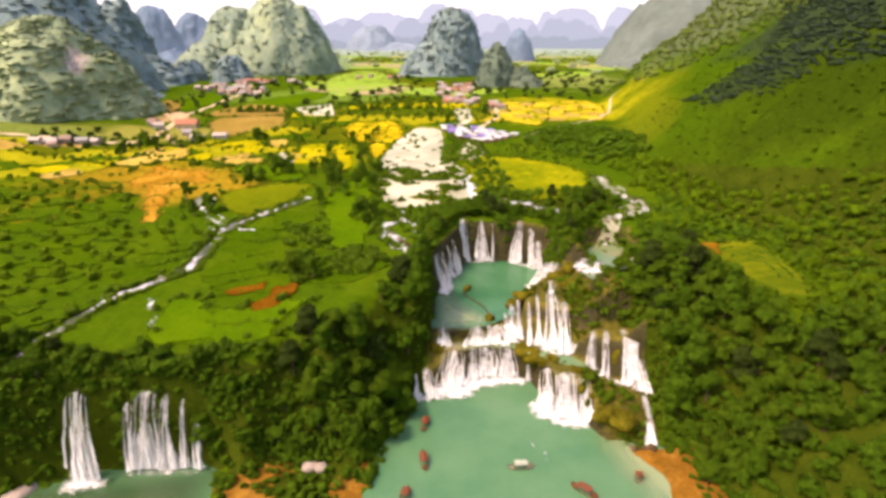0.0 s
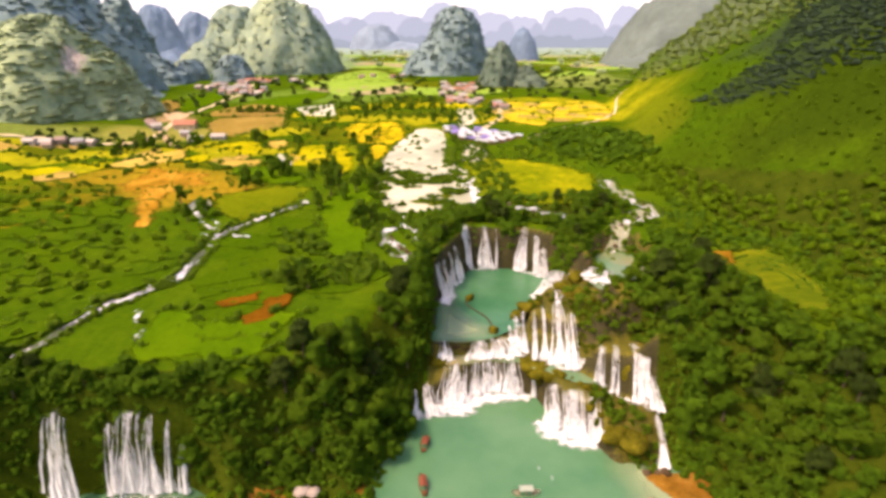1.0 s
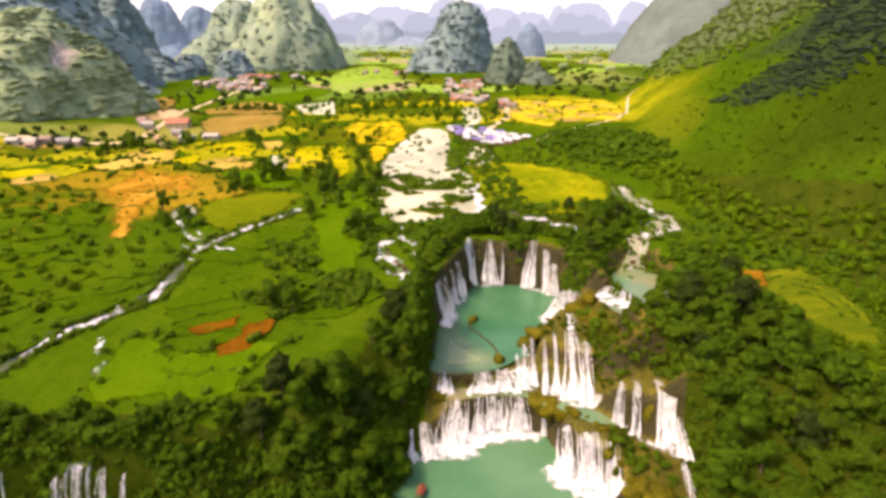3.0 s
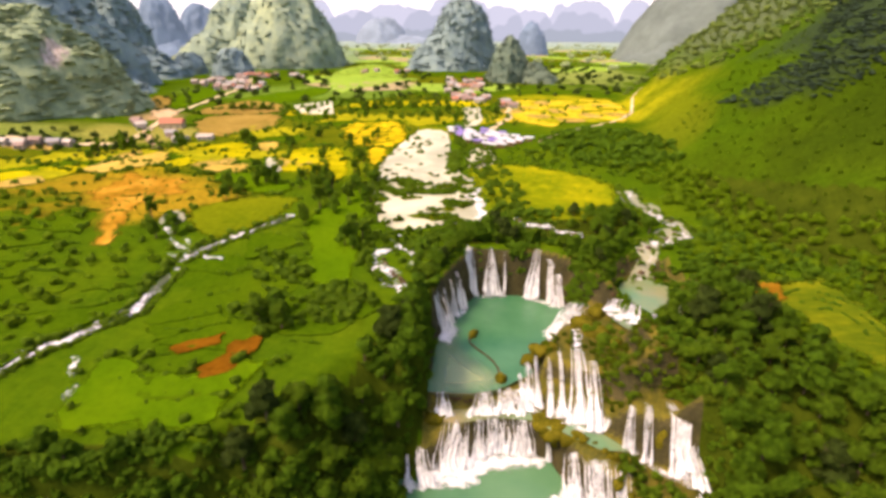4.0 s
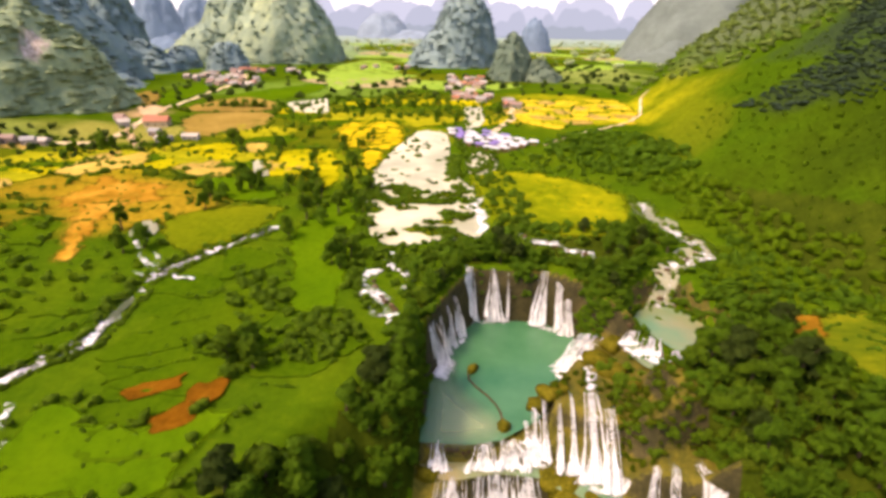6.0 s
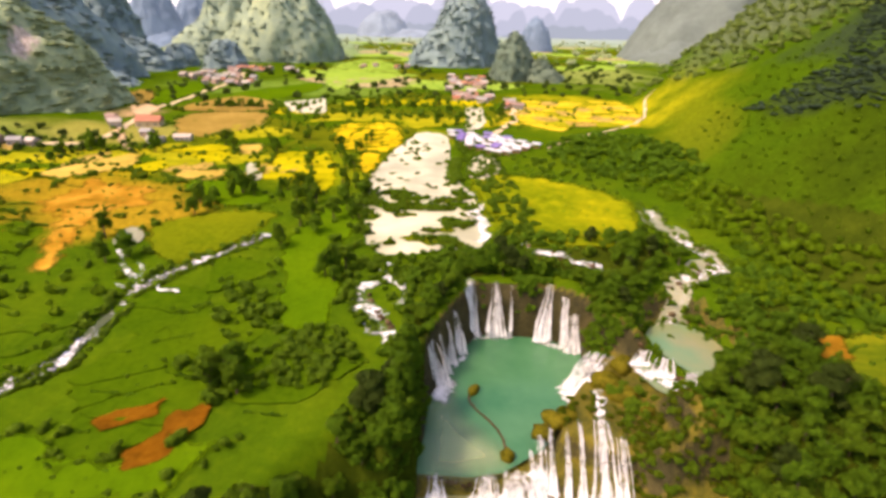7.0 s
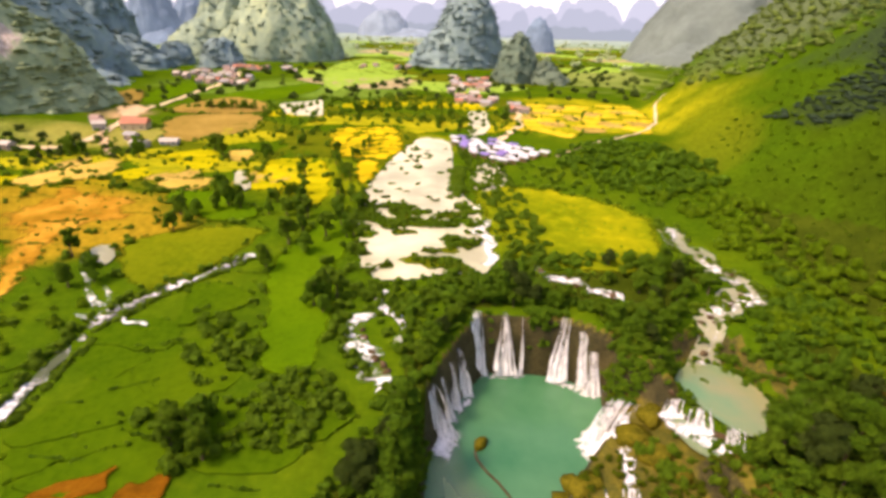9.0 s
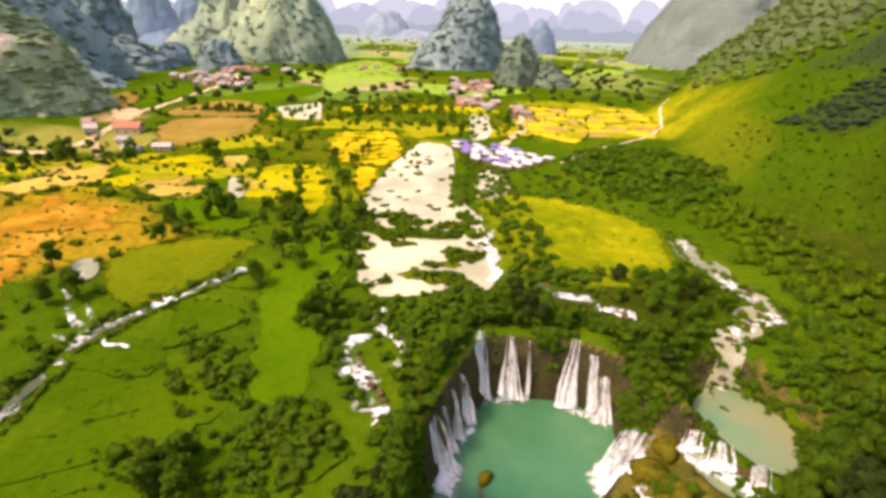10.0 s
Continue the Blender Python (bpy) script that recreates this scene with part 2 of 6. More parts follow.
def falling(name, cover, stretch, scale, spread=0.1):
    """White falling water: streaks with gaps between them."""
    m, nt, p = nodes_of(name)
    n = tex_noise(nt, scale, 5, 0.65, "World", stretch)
    p.inputs["Base Color"].default_value = (0.76, 0.72, 0.70, 1)
    p.inputs["Roughness"].default_value = 0.6
    r = nt.nodes.new("ShaderNodeMapRange")
    r.inputs[1].default_value, r.inputs[2].default_value = cover - spread, cover + spread
    link(nt, n, r.inputs[0])
    body = nt.nodes.new("ShaderNodeAttribute")
    body.attribute_name = "body"
    lift = nt.nodes.new("ShaderNodeMath")
    lift.operation = "MULTIPLY_ADD"
    lift.inputs[1].default_value, lift.inputs[2].default_value = 1.3, -0.85
    link(nt, body.outputs["Fac"], lift.inputs[0])
    total = nt.nodes.new("ShaderNodeMath")
    total.use_clamp = True
    link(nt, r.outputs[0], total.inputs[0])
    link(nt, lift.outputs[0], total.inputs[1])
    link(nt, total.outputs[0], p.inputs["Alpha"])
    bump(nt, p, n, 0.35, 0.4)
    return m


FALL = falling("falling_water", 0.49, (1, 1, 0.13), 0.95, 0.36)
VEIL = falling("thin_falling_water", 0.56, (1, 1, 0.12), 1.1, 0.36)
FOAM = falling("foam", 0.54, (1, 1, 1), 0.4, 0.2)
RAPID = falling("white_rapids", 0.57, (1, 1, 1), 0.6, 0.16)


# ---------------------------------------------------------------- plan of the land
def segment_distance(x, y, poly, closed=True):
    """Distance of many points to an outline."""
    best = np.full(np.shape(x), 1e9)
    n = len(poly)
    for i in range(n if closed else n - 1):
        (ax, ay), (bx, by) = poly[i], poly[(i + 1) % n]
        dx, dy = bx - ax, by - ay
        u = np.clip(((x - ax) * dx + (y - ay) * dy) / (dx * dx + dy * dy + 1e-9), 0, 1)
        best = np.minimum(best, np.hypot(x - ax - u * dx, y - ay - u * dy))
    return best


def inside(x, y, poly):
    odd = np.zeros(np.shape(x), bool)
    n = len(poly)
    for i in range(n):
        (ax, ay), (bx, by) = poly[i], poly[(i + 1) % n]
        if ay == by:
            continue
        odd ^= ((ay > y) != (by > y)) & (x < (bx - ax) * (y - ay) / (by - ay) + ax)
    return odd


def outside_by(x, y, poly):
    return np.where(inside(x, y, poly), 0.0, segment_distance(x, y, poly))


def smooth(u):
    u = np.clip(u, 0, 1)
    return u * u * (3 - 2 * u)


WAVES = [(math.cos(a) / l, math.sin(a) / l, p, h) for a, l, p, h in (
    (0.3, 9.0, 0.0, 0.35), (1.9, 6.1, 1.0, 0.30), (2.8, 3.7, 2.0, 0.22), (4.4, 2.3, 0.5, 0.15), (5.5, 14.0, 3.0, 0.5), (1.1, 31.0, 2.2, 1.0))]


def rough(x, y):
    """Unevenness of the ground, about a metre up and down."""
    out = 0.0
    for kx, ky, p, h in WAVES:
        out = out + h * np.sin(6.283 * (x * kx + y * ky) + p + 1.7 * np.sin(6.283 * (y * kx - x * ky) * 0.6 + p))
    return out


def plain(y):
    """Height of the valley floor, which climbs upstream."""
    return np.interp(y, [60, 100, 180, 240, 300, 400, 500, 600, 800, 1500, 5000], [25, 30, 36, 38, 42, 44.5, 49.5, 51, 53.5, 58, 60])


def hill_foot(y):
    """Where the hillside on the right begins."""
    return np.interp(y, [0, 150, 230, 300, 390, 500, 690, 760, 900, 1100, 1500], [200, 175, 160, 158, 150, 165, 190, 215, 330, 700, 1500])


LOWER = [(-500, -150), (-500, 116), (-135, 119), (-118, 127), (-105, 131), (-80, 133), (-74, 129), (-66, 123), (-50, 127), (-32, 126), (-23, 128), (-17, 145),
         (-12, 160), (-10, 167), (-1, 173), (15, 181), (31, 178), (36, 164), (47, 155), (52, 145), (62, 137), (76, 138), (74, 118), (95, 40), (110, -150)]
UPPER = [(-5, 218), (-5, 191), (7, 191), (16, 193), (25, 203), (34, 216), (44, 231), (48, 250), (36, 257), (24, 258), (12, 258), (6, 248), (0, 233)]
POND = [(68, 243), (76, 251), (85, 251), (92, 238), (88, 224), (80, 219), (73, 226)]
RIVER = [(-28, 506), (-7, 496), (-2, 407), (10, 357), (16, 305), (11, 290), (-2, 290), (-25, 282), (-37, 294), (-50, 378), (-43, 448)]
LEFT_STREAM = [(-80, 299), (-86, 291), (-93, 281), (-100, 273), (-106, 264), (-109, 255), (-114, 247), (-112, 237), (-113, 229), (-111, 220), (-110, 207), (-116, 199), (-121, 192), (-127, 184), (-132, 177), (-133, 166), (-137, 157), (-139, 152), (-131, 142)]
RIGHT_STREAM = [(100, 345), (98, 328), (99, 313), (104, 300), (111, 288), (108, 279), (97, 276), (88, 269), (82, 256), (80, 246)]
TERRACES = [  # outline, level, width of the slope round it
    (POND, 28.6, 9), ([(58, 232), (66, 230), (76, 216), (72, 209), (62, 215)], 27.0, 6),
    ([(22, 193), (32, 199), (44, 196), (52, 192), (60, 198), (59, 208), (58, 222), (54, 236), (46, 240), (43, 228), (36, 214), (24, 203)], 25.4, 8),
    ([(52, 180), (60, 181), (72, 184), (74, 180), (64, 176), (54, 176)], 22.5, 10),
    ([(26, 190), (34, 190), (46, 184), (52, 182), (50, 188), (34, 195), (27, 193)], 18.0, 5),
    ([(52, 172), (60, 170), (72, 165), (74, 158), (66, 140), (58, 144), (50, 162)], 7.0, 7),
    ([(-8, 186), (-9, 177), (2, 172), (24, 172), (34, 166), (50, 158), (52, 172), (46, 180), (34, 186), (26, 188)], 11.5, 6),
    ([(-6, 199), (-6, 188), (26, 188), (28, 196), (30, 202)], 17.4, 4), (UPPER, 15.5, 5),
    ([(-7, 187), (-7, 181), (3, 180), (15, 183), (27, 182), (33, 176), (38, 183), (28, 188), (10, 188.5)], 11.5, 3),
    ([(-15, 174), (-14, 167), (-6, 172), (-6, 178)], 8.5, 7)]
MUD_FLATS = [[(62, 139), (69, 130), (67, 116), (74, 100), (92, 100), (84, 142)], [(-72, 130), (-66, 129), (-50, 131), (-33, 132), (-24, 133), (-27, 118), (-36, 108), (-68, 112)]]


def land(x, y):
    """Height of the ground."""
    x, y = np.asarray(x, float), np.asarray(y, float)
    up = np.maximum(0, x - hill_foot(y))
    z = plain(y) + 420 * (1 - np.exp(-0.80 * (np.sqrt(up * up + 36) - 6) / 420)) + 0.6 * rough(x, y) * (0.4 + smooth(up / 40))
    z = z + 34 * np.exp(-((x - 375) / 75) ** 2 - ((y - 705) / 120) ** 2) + 15 * np.exp(-((x - 252) / 32) ** 2 - ((y - 705) / 45) ** 2)   # the spur
    left = np.maximum(0, -290 - x)
    z = z + 0.12 * left * smooth((900 - y) / 300)
    z = z - 1.6 * (1 - smooth(segment_distance(x, y, LEFT_STREAM, False) / 6 - 0.2))
    z = z - 1.6 * (1 - smooth(segment_distance(x, y, RIGHT_STREAM, False) / 7 - 0.2))
    z = z - 1.3 * (1 - smooth(outside_by(x, y, RIVER) / 4))
    for poly, level, width in TERRACES:
        d = outside_by(x, y, poly)
        z = np.where(d < width, level + (z - level) * smooth(d / width), z)
    d = outside_by(x, y, LOWER)
    width = np.interp(x, [-80, -66, -55, -20, -8, 55, 78, 100], [7, 20, 34, 26, 7, 7, 40, 60])
    z = np.where(d < width, -2.5 + (z + 2.5) * smooth(d / width), z)
    for poly in MUD_FLATS:
        d = outside_by(x, y, poly)
        z = np.where(d < 5, np.maximum(z, 0.55 - 3 * smooth(d / 5) + 0.25 * rough(x * 2, y * 2)), z)
    return z


# ---------------------------------------------------------------- mesh helpers
def mesh_object(name, verts, faces, material, parent=None, label="", smooth_shade=True, body=None):
    me = bpy.data.meshes.new(name)
    me.from_pydata([tuple(v) for v in verts], [], [tuple(f) for f in faces])
    me.materials.append(material)
    if smooth_shade:
        me.polygons.foreach_set("use_smooth", [True] * len(me.polygons))
    me.update()
    if body is not None:
        me.attributes.new("body", "FLOAT", "POINT").data.foreach_set("value", np.asarray(body, np.float32).ravel())
    ob = new(name, me)
    if parent is not None:
        ob.parent = parent
    if label:
        tagged(ob, label)
    return ob


def part(name, bm, material, parent, label=""):
    me = bpy.data.meshes.new(name)
    bm.to_mesh(me)
    bm.free()
    me.materials.append(material)
    ob = new(name, me)
    ob.parent = parent
    if label:
        tagged(ob, label)
    return ob


def rounded(poly, wobble=0.0, step=4.0, seed=0):
    """An outline with soft corners and a wavering edge."""
    rng = np.random.default_rng(seed)
    p = np.array(poly, float)
    n = len(p)
    out = []
    for i in range(n):
        a, b, c, d = p[i - 1], p[i], p[(i + 1) % n], p[(i + 2) % n]
        k = max(2, int(np.hypot(*(c - b)) / step))
        for t in np.arange(k) / k:
            out.append(0.5 * (2 * b + (c - a) * t + (2 * a - 5 * b + 4 * c - d) * t * t + (3 * b - a - 3 * c + d) * t ** 3))
    out = np.array(out)
    return [tuple(v) for v in out + rng.normal(0, wobble, out.shape)] if wobble else [tuple(v) for v in out]


def sheet(name, poly, material, height, step=2.0, parent=None, skirt=0.0, skirt_material=None, fade=0.0):
    """A sheet with the given outline whose height is a function of the place."""
    p = np.array(poly)
    lo, hi = p.min(0) - step, p.max(0) + step
    xs, ys = np.arange(lo[0], hi[0] + step, step), np.arange(lo[1], hi[1] + step, step)
    gx, gy = np.meshgrid(xs, ys, indexing="ij")
    cx, cy = (gx[:-1, :-1] + step / 2), (gy[:-1, :-1] + step / 2)
    keep = inside(cx, cy, poly)
    used = np.zeros(gx.shape, int)
    for a, b in ((0, 0), (1, 0), (0, 1), (1, 1)):
        used[a:used.shape[0] - 1 + a, b:used.shape[1] - 1 + b] += keep
    ex, ey = gx.copy(), gy.copy()
    edge = (used > 0) & (used < 4)
    bx, by = gx[edge], gy[edge]
    best, nx, ny = np.full(bx.shape, 1e9), bx.copy(), by.copy()
    for i in range(len(poly)):
        (ax, ay), (qx, qy) = poly[i], poly[(i + 1) % len(poly)]
        dx, dy = qx - ax, qy - ay
        u = np.clip(((bx - ax) * dx + (by - ay) * dy) / (dx * dx + dy * dy + 1e-9), 0, 1)
        d = np.hypot(bx - ax - u * dx, by - ay - u * dy)
        near = d < best
        best[near], nx[near], ny[near] = d[near], (ax + u * dx)[near], (ay + u * dy)[near]
    ex[edge], ey[edge] = nx, ny
    number = np.full(gx.shape, -1)
    number[used > 0] = np.arange((used > 0).sum())
    vx, vy = ex[used > 0], ey[used > 0]
    vz = height(vx, vy)
    i, j = np.nonzero(keep)
    faces = np.stack([number[i, j], number[i + 1, j], number[i + 1, j + 1], number[i, j + 1]], 1)
    verts, faces = np.stack([vx, vy, vz], 1).tolist(), faces.tolist()
    tops, n = len(faces), len(verts)
    if skirt:
        for (x, y), z in zip(poly, height(p[:, 0], p[:, 1])):
            verts += [(x, y, z), (x, y, z - skirt)]
        m = len(poly)
        faces += [(n + 2 * i, n + 2 * i + 1, n + 2 * ((i + 1) % m) + 1, n + 2 * ((i + 1) % m)) for i in range(m)]
    ob = mesh_object(name, verts, faces, material, parent, body=np.clip(segment_distance(vx, vy, poly) / fade, 0, 1) if fade else None)
    if skirt:
        ob.data.materials.append(skirt_material or LITTER)
        ob.data.polygons.foreach_set("material_index", [0] * tops + [1] * (len(faces) - tops))
    return ob


# ---------------------------------------------------------------- ground
def spread(breaks):
    """Grid lines with the given steps between the given places."""
    out = [breaks[0][0]]
    for (a, s), (b, _) in zip(breaks, breaks[1:]):
        k = max(1, round((b - a) / s))
        out += list(a + (b - a) * (np.arange(k) + 1) / k)
    return np.array(out)


GX = spread([(-4900, 300), (-1000, 60), (-500, 14), (-200, 3.0), (-135, 1.6), (-20, 1.3), (80, 3.0), (260, 10), (500, 60), (1000, 300), (4900, 1)])
GY = spread([(-600, 60), (80, 2.5), (115, 1.3), (265, 2.5), (380, 5), (560, 12), (900, 40), (1500, 150), (4900, 1)])
gx, gy = np.meshgrid(GX, GY, indexing="ij")
gz = land(gx, gy)
nx, ny = gx.shape
idx = np.arange(nx * ny).reshape(nx, ny)
quads = np.stack([idx[:-1, :-1], idx[1:, :-1], idx[1:, 1:], idx[:-1, 1:]], -1).reshape(-1, 4)
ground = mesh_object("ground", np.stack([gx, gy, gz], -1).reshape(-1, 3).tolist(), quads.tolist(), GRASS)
tagged(ground, "grassy valley floor and hillsides with rocky steps", "ground", kind="structure")
SWARDS_AND_LIGHT = [  # centre, half sizes, turn in degrees, colour, strength: drier, riper or fresher grass, and painted sun, shade and haze
    # the first, widest patch paints haze over the far plain
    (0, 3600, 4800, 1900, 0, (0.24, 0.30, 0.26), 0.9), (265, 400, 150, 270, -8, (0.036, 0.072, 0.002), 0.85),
    # the first two here paint sunlight on the slope as yellow-green
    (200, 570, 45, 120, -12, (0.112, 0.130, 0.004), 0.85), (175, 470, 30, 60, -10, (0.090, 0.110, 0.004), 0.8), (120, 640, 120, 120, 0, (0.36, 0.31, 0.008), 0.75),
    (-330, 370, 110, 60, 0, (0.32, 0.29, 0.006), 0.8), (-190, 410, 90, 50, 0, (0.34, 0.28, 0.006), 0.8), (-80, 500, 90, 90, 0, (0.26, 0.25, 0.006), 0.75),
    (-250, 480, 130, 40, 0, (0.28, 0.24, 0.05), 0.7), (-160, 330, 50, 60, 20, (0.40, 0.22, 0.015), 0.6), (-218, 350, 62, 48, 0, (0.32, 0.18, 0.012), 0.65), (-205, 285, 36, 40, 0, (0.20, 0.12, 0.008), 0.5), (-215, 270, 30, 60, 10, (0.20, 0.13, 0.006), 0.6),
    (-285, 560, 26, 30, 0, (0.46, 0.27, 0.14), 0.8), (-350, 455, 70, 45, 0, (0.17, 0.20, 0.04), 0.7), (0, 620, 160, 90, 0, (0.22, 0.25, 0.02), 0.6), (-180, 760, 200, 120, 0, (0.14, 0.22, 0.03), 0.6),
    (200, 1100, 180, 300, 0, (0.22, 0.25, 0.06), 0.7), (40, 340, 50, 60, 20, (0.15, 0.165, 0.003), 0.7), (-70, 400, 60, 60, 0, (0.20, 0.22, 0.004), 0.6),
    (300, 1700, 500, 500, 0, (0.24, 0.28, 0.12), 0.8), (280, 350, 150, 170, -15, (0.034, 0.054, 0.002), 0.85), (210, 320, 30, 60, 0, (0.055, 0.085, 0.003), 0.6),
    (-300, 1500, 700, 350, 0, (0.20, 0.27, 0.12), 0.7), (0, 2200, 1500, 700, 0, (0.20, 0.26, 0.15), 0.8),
    # haze painted on the spur, then shade painted on the upper hillside
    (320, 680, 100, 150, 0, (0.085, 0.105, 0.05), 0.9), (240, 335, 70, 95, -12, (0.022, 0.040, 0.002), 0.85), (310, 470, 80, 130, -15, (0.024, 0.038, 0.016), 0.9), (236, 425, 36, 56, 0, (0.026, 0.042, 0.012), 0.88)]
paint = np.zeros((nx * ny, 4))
for sx_, sy_, rx_, ry_, turn_, colour_, strength_ in SWARDS_AND_LIGHT:
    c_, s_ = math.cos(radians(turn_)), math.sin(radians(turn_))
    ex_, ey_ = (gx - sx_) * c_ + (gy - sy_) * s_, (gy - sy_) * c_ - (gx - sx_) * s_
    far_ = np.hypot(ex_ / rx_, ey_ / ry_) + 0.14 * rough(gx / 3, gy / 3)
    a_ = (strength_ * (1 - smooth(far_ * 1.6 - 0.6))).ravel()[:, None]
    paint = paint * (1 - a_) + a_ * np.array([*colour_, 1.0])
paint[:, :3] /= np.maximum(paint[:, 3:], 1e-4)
sward_and_light = ground.data.attributes.new("sward_and_light", "FLOAT_COLOR", "POINT")
sward_and_light.data.foreach_set("color", paint.astype(np.float32).ravel())
ground.data.materials.append(STEP_ROCK)
ground.data.materials.append(MUD)
ground.data.materials.append(STEP_ROCK)
ground.data.materials.append(LITTER)
normal = np.zeros(len(quads) * 3)
ground.data.polygons.foreach_get("normal", normal)
centre = np.zeros(len(quads) * 3)
ground.data.polygons.foreach_get("center", centre)
normal, centre = normal.reshape(-1, 3), centre.reshape(-1, 3)
WOODED = [[(-200, 118), (-72, 132), (-34, 131), (-22, 133), (-12, 162), (-8, 192), (-6, 234), (0, 262), (40, 275), (70, 262), (100, 300), (84, 302), (10, 286), (-14, 240), (-12, 212), (-24, 190), (-32, 172), (-48, 162), (-56, 142), (-66, 142), (-84, 146), (-120, 144), (-200, 157)],
          [(74, 118), (78, 160), (70, 208), (96, 216), (104, 262), (120, 252), (113, 200), (120, 166), (152, 170), (154, 248), (130, 292), (150, 390), (200, 260), (300, 200), (300, 60), (90, 60)]]
STEPS = [(-10, 160), (-8, 192), (-6, 216), (20, 240), (52, 244), (66, 226), (76, 206), (76, 150), (60, 136), (36, 150), (20, 180)]
slot = np.zeros(len(quads), int)
px, py, pz = centre.T
for poly in WOODED:
    slot[inside(px, py, poly)] = 4
slot[inside(px, py, MUD_FLATS[1])] = 4
slot[inside(px, py, STEPS)] = 3
slot[(normal[:, 2] < 0.62) & (py < 300) & (px < 130)] = 1
slot[inside(px, py, STEPS) & (normal[:, 2] > 0.45)] = 3
slot[(pz < 1.3) & (pz > -2.4) & (py < 141) & ((abs(px + 60 + 4 * np.sin(py / 2.7) + 2 * np.sin(py * 1.3)) < 7) | (abs(px + 29 + 2 * np.sin(py / 2.7)) < 5) | (px > 56))] = 2
slot[(slot == 1) & (px < -7) & (py < 232)] = 4
slot[((slot == 1) | (slot == 3)) & (px > 72) & (py < 214)] = 4
ground.data.polygons.foreach_set("material_index", slot)


# ---------------------------------------------------------------- water
def level(z):
    return lambda x, y: np.full(np.shape(x), float(z))


def over(lift):
    return lambda x, y: land(x, y) + lift


tagged(sheet("lower_pool", [(-480, -170), (-480, 150), (-100, 150), (0, 190), (60, 190), (100, 150), (110, 20), (110, -170)], TURQUOISE, level(0), 6.0),
       "calm turquoise water of the lower pool", "water", kind="structure")
tagged(sheet("upper_pool", [(-8, 222), (-7, 189.5), (7, 189), (16, 191), (28, 200), (38, 213), (50, 228), (54, 252), (38, 262), (8, 262), (-2, 250), (-5, 233)], EMERALD, level(18), 2.0),
       "turquoise pool below the upper falls", "water", kind="structure")
tagged(sheet("pool_shallows", rounded([(-8, 189), (14, 189), (20, 196), (14, 206), (6, 216), (2, 230), (-7, 228)], 0.5, 3), SILTY, level(18.03), 1.2, fade=9.0), "pale silty water near the pool lip", "water", kind="structure")
tagged(sheet("shore_shallows", rounded([(50, 150), (70, 148), (80, 120), (84, 92), (66, 92), (58, 116), (50, 134)], 0.5, 4), SILTY, level(0.03), 2.0, fade=11.0), "tan shallow water along the muddy shore", "water", kind="structure")
tagged(sheet("cliff_water", rounded([(-160, 108), (-150, 126), (-118, 129), (-76, 134), (-70, 122), (-72, 100), (-110, 92)], 0.5, 4), CLIFF_REFLECTION, level(0.035), 3.0, fade=14.0), "dark sheet painting the cliff's reflection on the water", "water", kind="structure")
tagged(sheet("side_pond", rounded(POND + [], 0, 4), POND_WATER, level(30), 2.0), "shallow greenish brown pond beside the falls", "water", kind="structure")
tagged(sheet("side_pool", rounded([(60, 230), (64, 229), (69, 222), (75, 216), (72, 210), (63, 216)], 0, 4), POND_WATER, level(28.0), 2.0), "shallow pool below the side cascade", "water", kind="structure")
tagged(sheet("terrace_pool", [(-7, 189), (-6, 182.5), (3, 181.6), (15, 184.6), (27, 183.6), (33, 178.6), (37, 184), (29, 189)], POND_WATER, level(12.0), 1.5),
       "thin water over the rock terrace", "water", kind="structure")
tagged(sheet("moss_pool", [(30, 186), (38, 185), (48, 178), (54, 171), (46, 171), (36, 178)], POND_WATER, level(12.1), 1.5),
       "green shallow water on the mossy terrace", "water", kind="structure")
tagged(sheet("river", rounded(RIVER, 0.6, 6, 3), SKY_PALE_WATER, lambda x, y: plain(y) - 0.55, 3.0), "river with pale sky reflection in its colour, shoals and shrubs", "water", kind="structure")
tagged(sheet("far_pond", [(-177, 634), (-143, 673), (-120, 577), (-154, 580)], SKY_PALE_WATER, over(0.5), 5.0), "pale pond among the far fields", "water", kind="structure")


tagged(sheet("upper_reach", rounded([(10, 625), (25, 632), (25, 580), (24, 539), (10, 512), (8, 560)], 0.6, 6, 4), SKY_PALE_WATER, over(0.5), 3.0), "pale reach of the river above the market", "water", kind="structure")
tagged(sheet("river_branch", rounded([(12, 432), (23, 438), (30, 408), (18, 388), (8, 396)], 0.6, 4, 5), SKY_PALE_WATER, over(0.6), 2.0), "pale side branch of the river", "water", kind="structure")
SHOALS = []
RIVER_POOLS = [(-26, 311, 12, 11), (-17, 288, 13, 6), (-12, 322, 8, 7), (9, 300, 9, 9)]   # open water between the shoals: centre and half sizes
rng_s = np.random.default_rng(14)
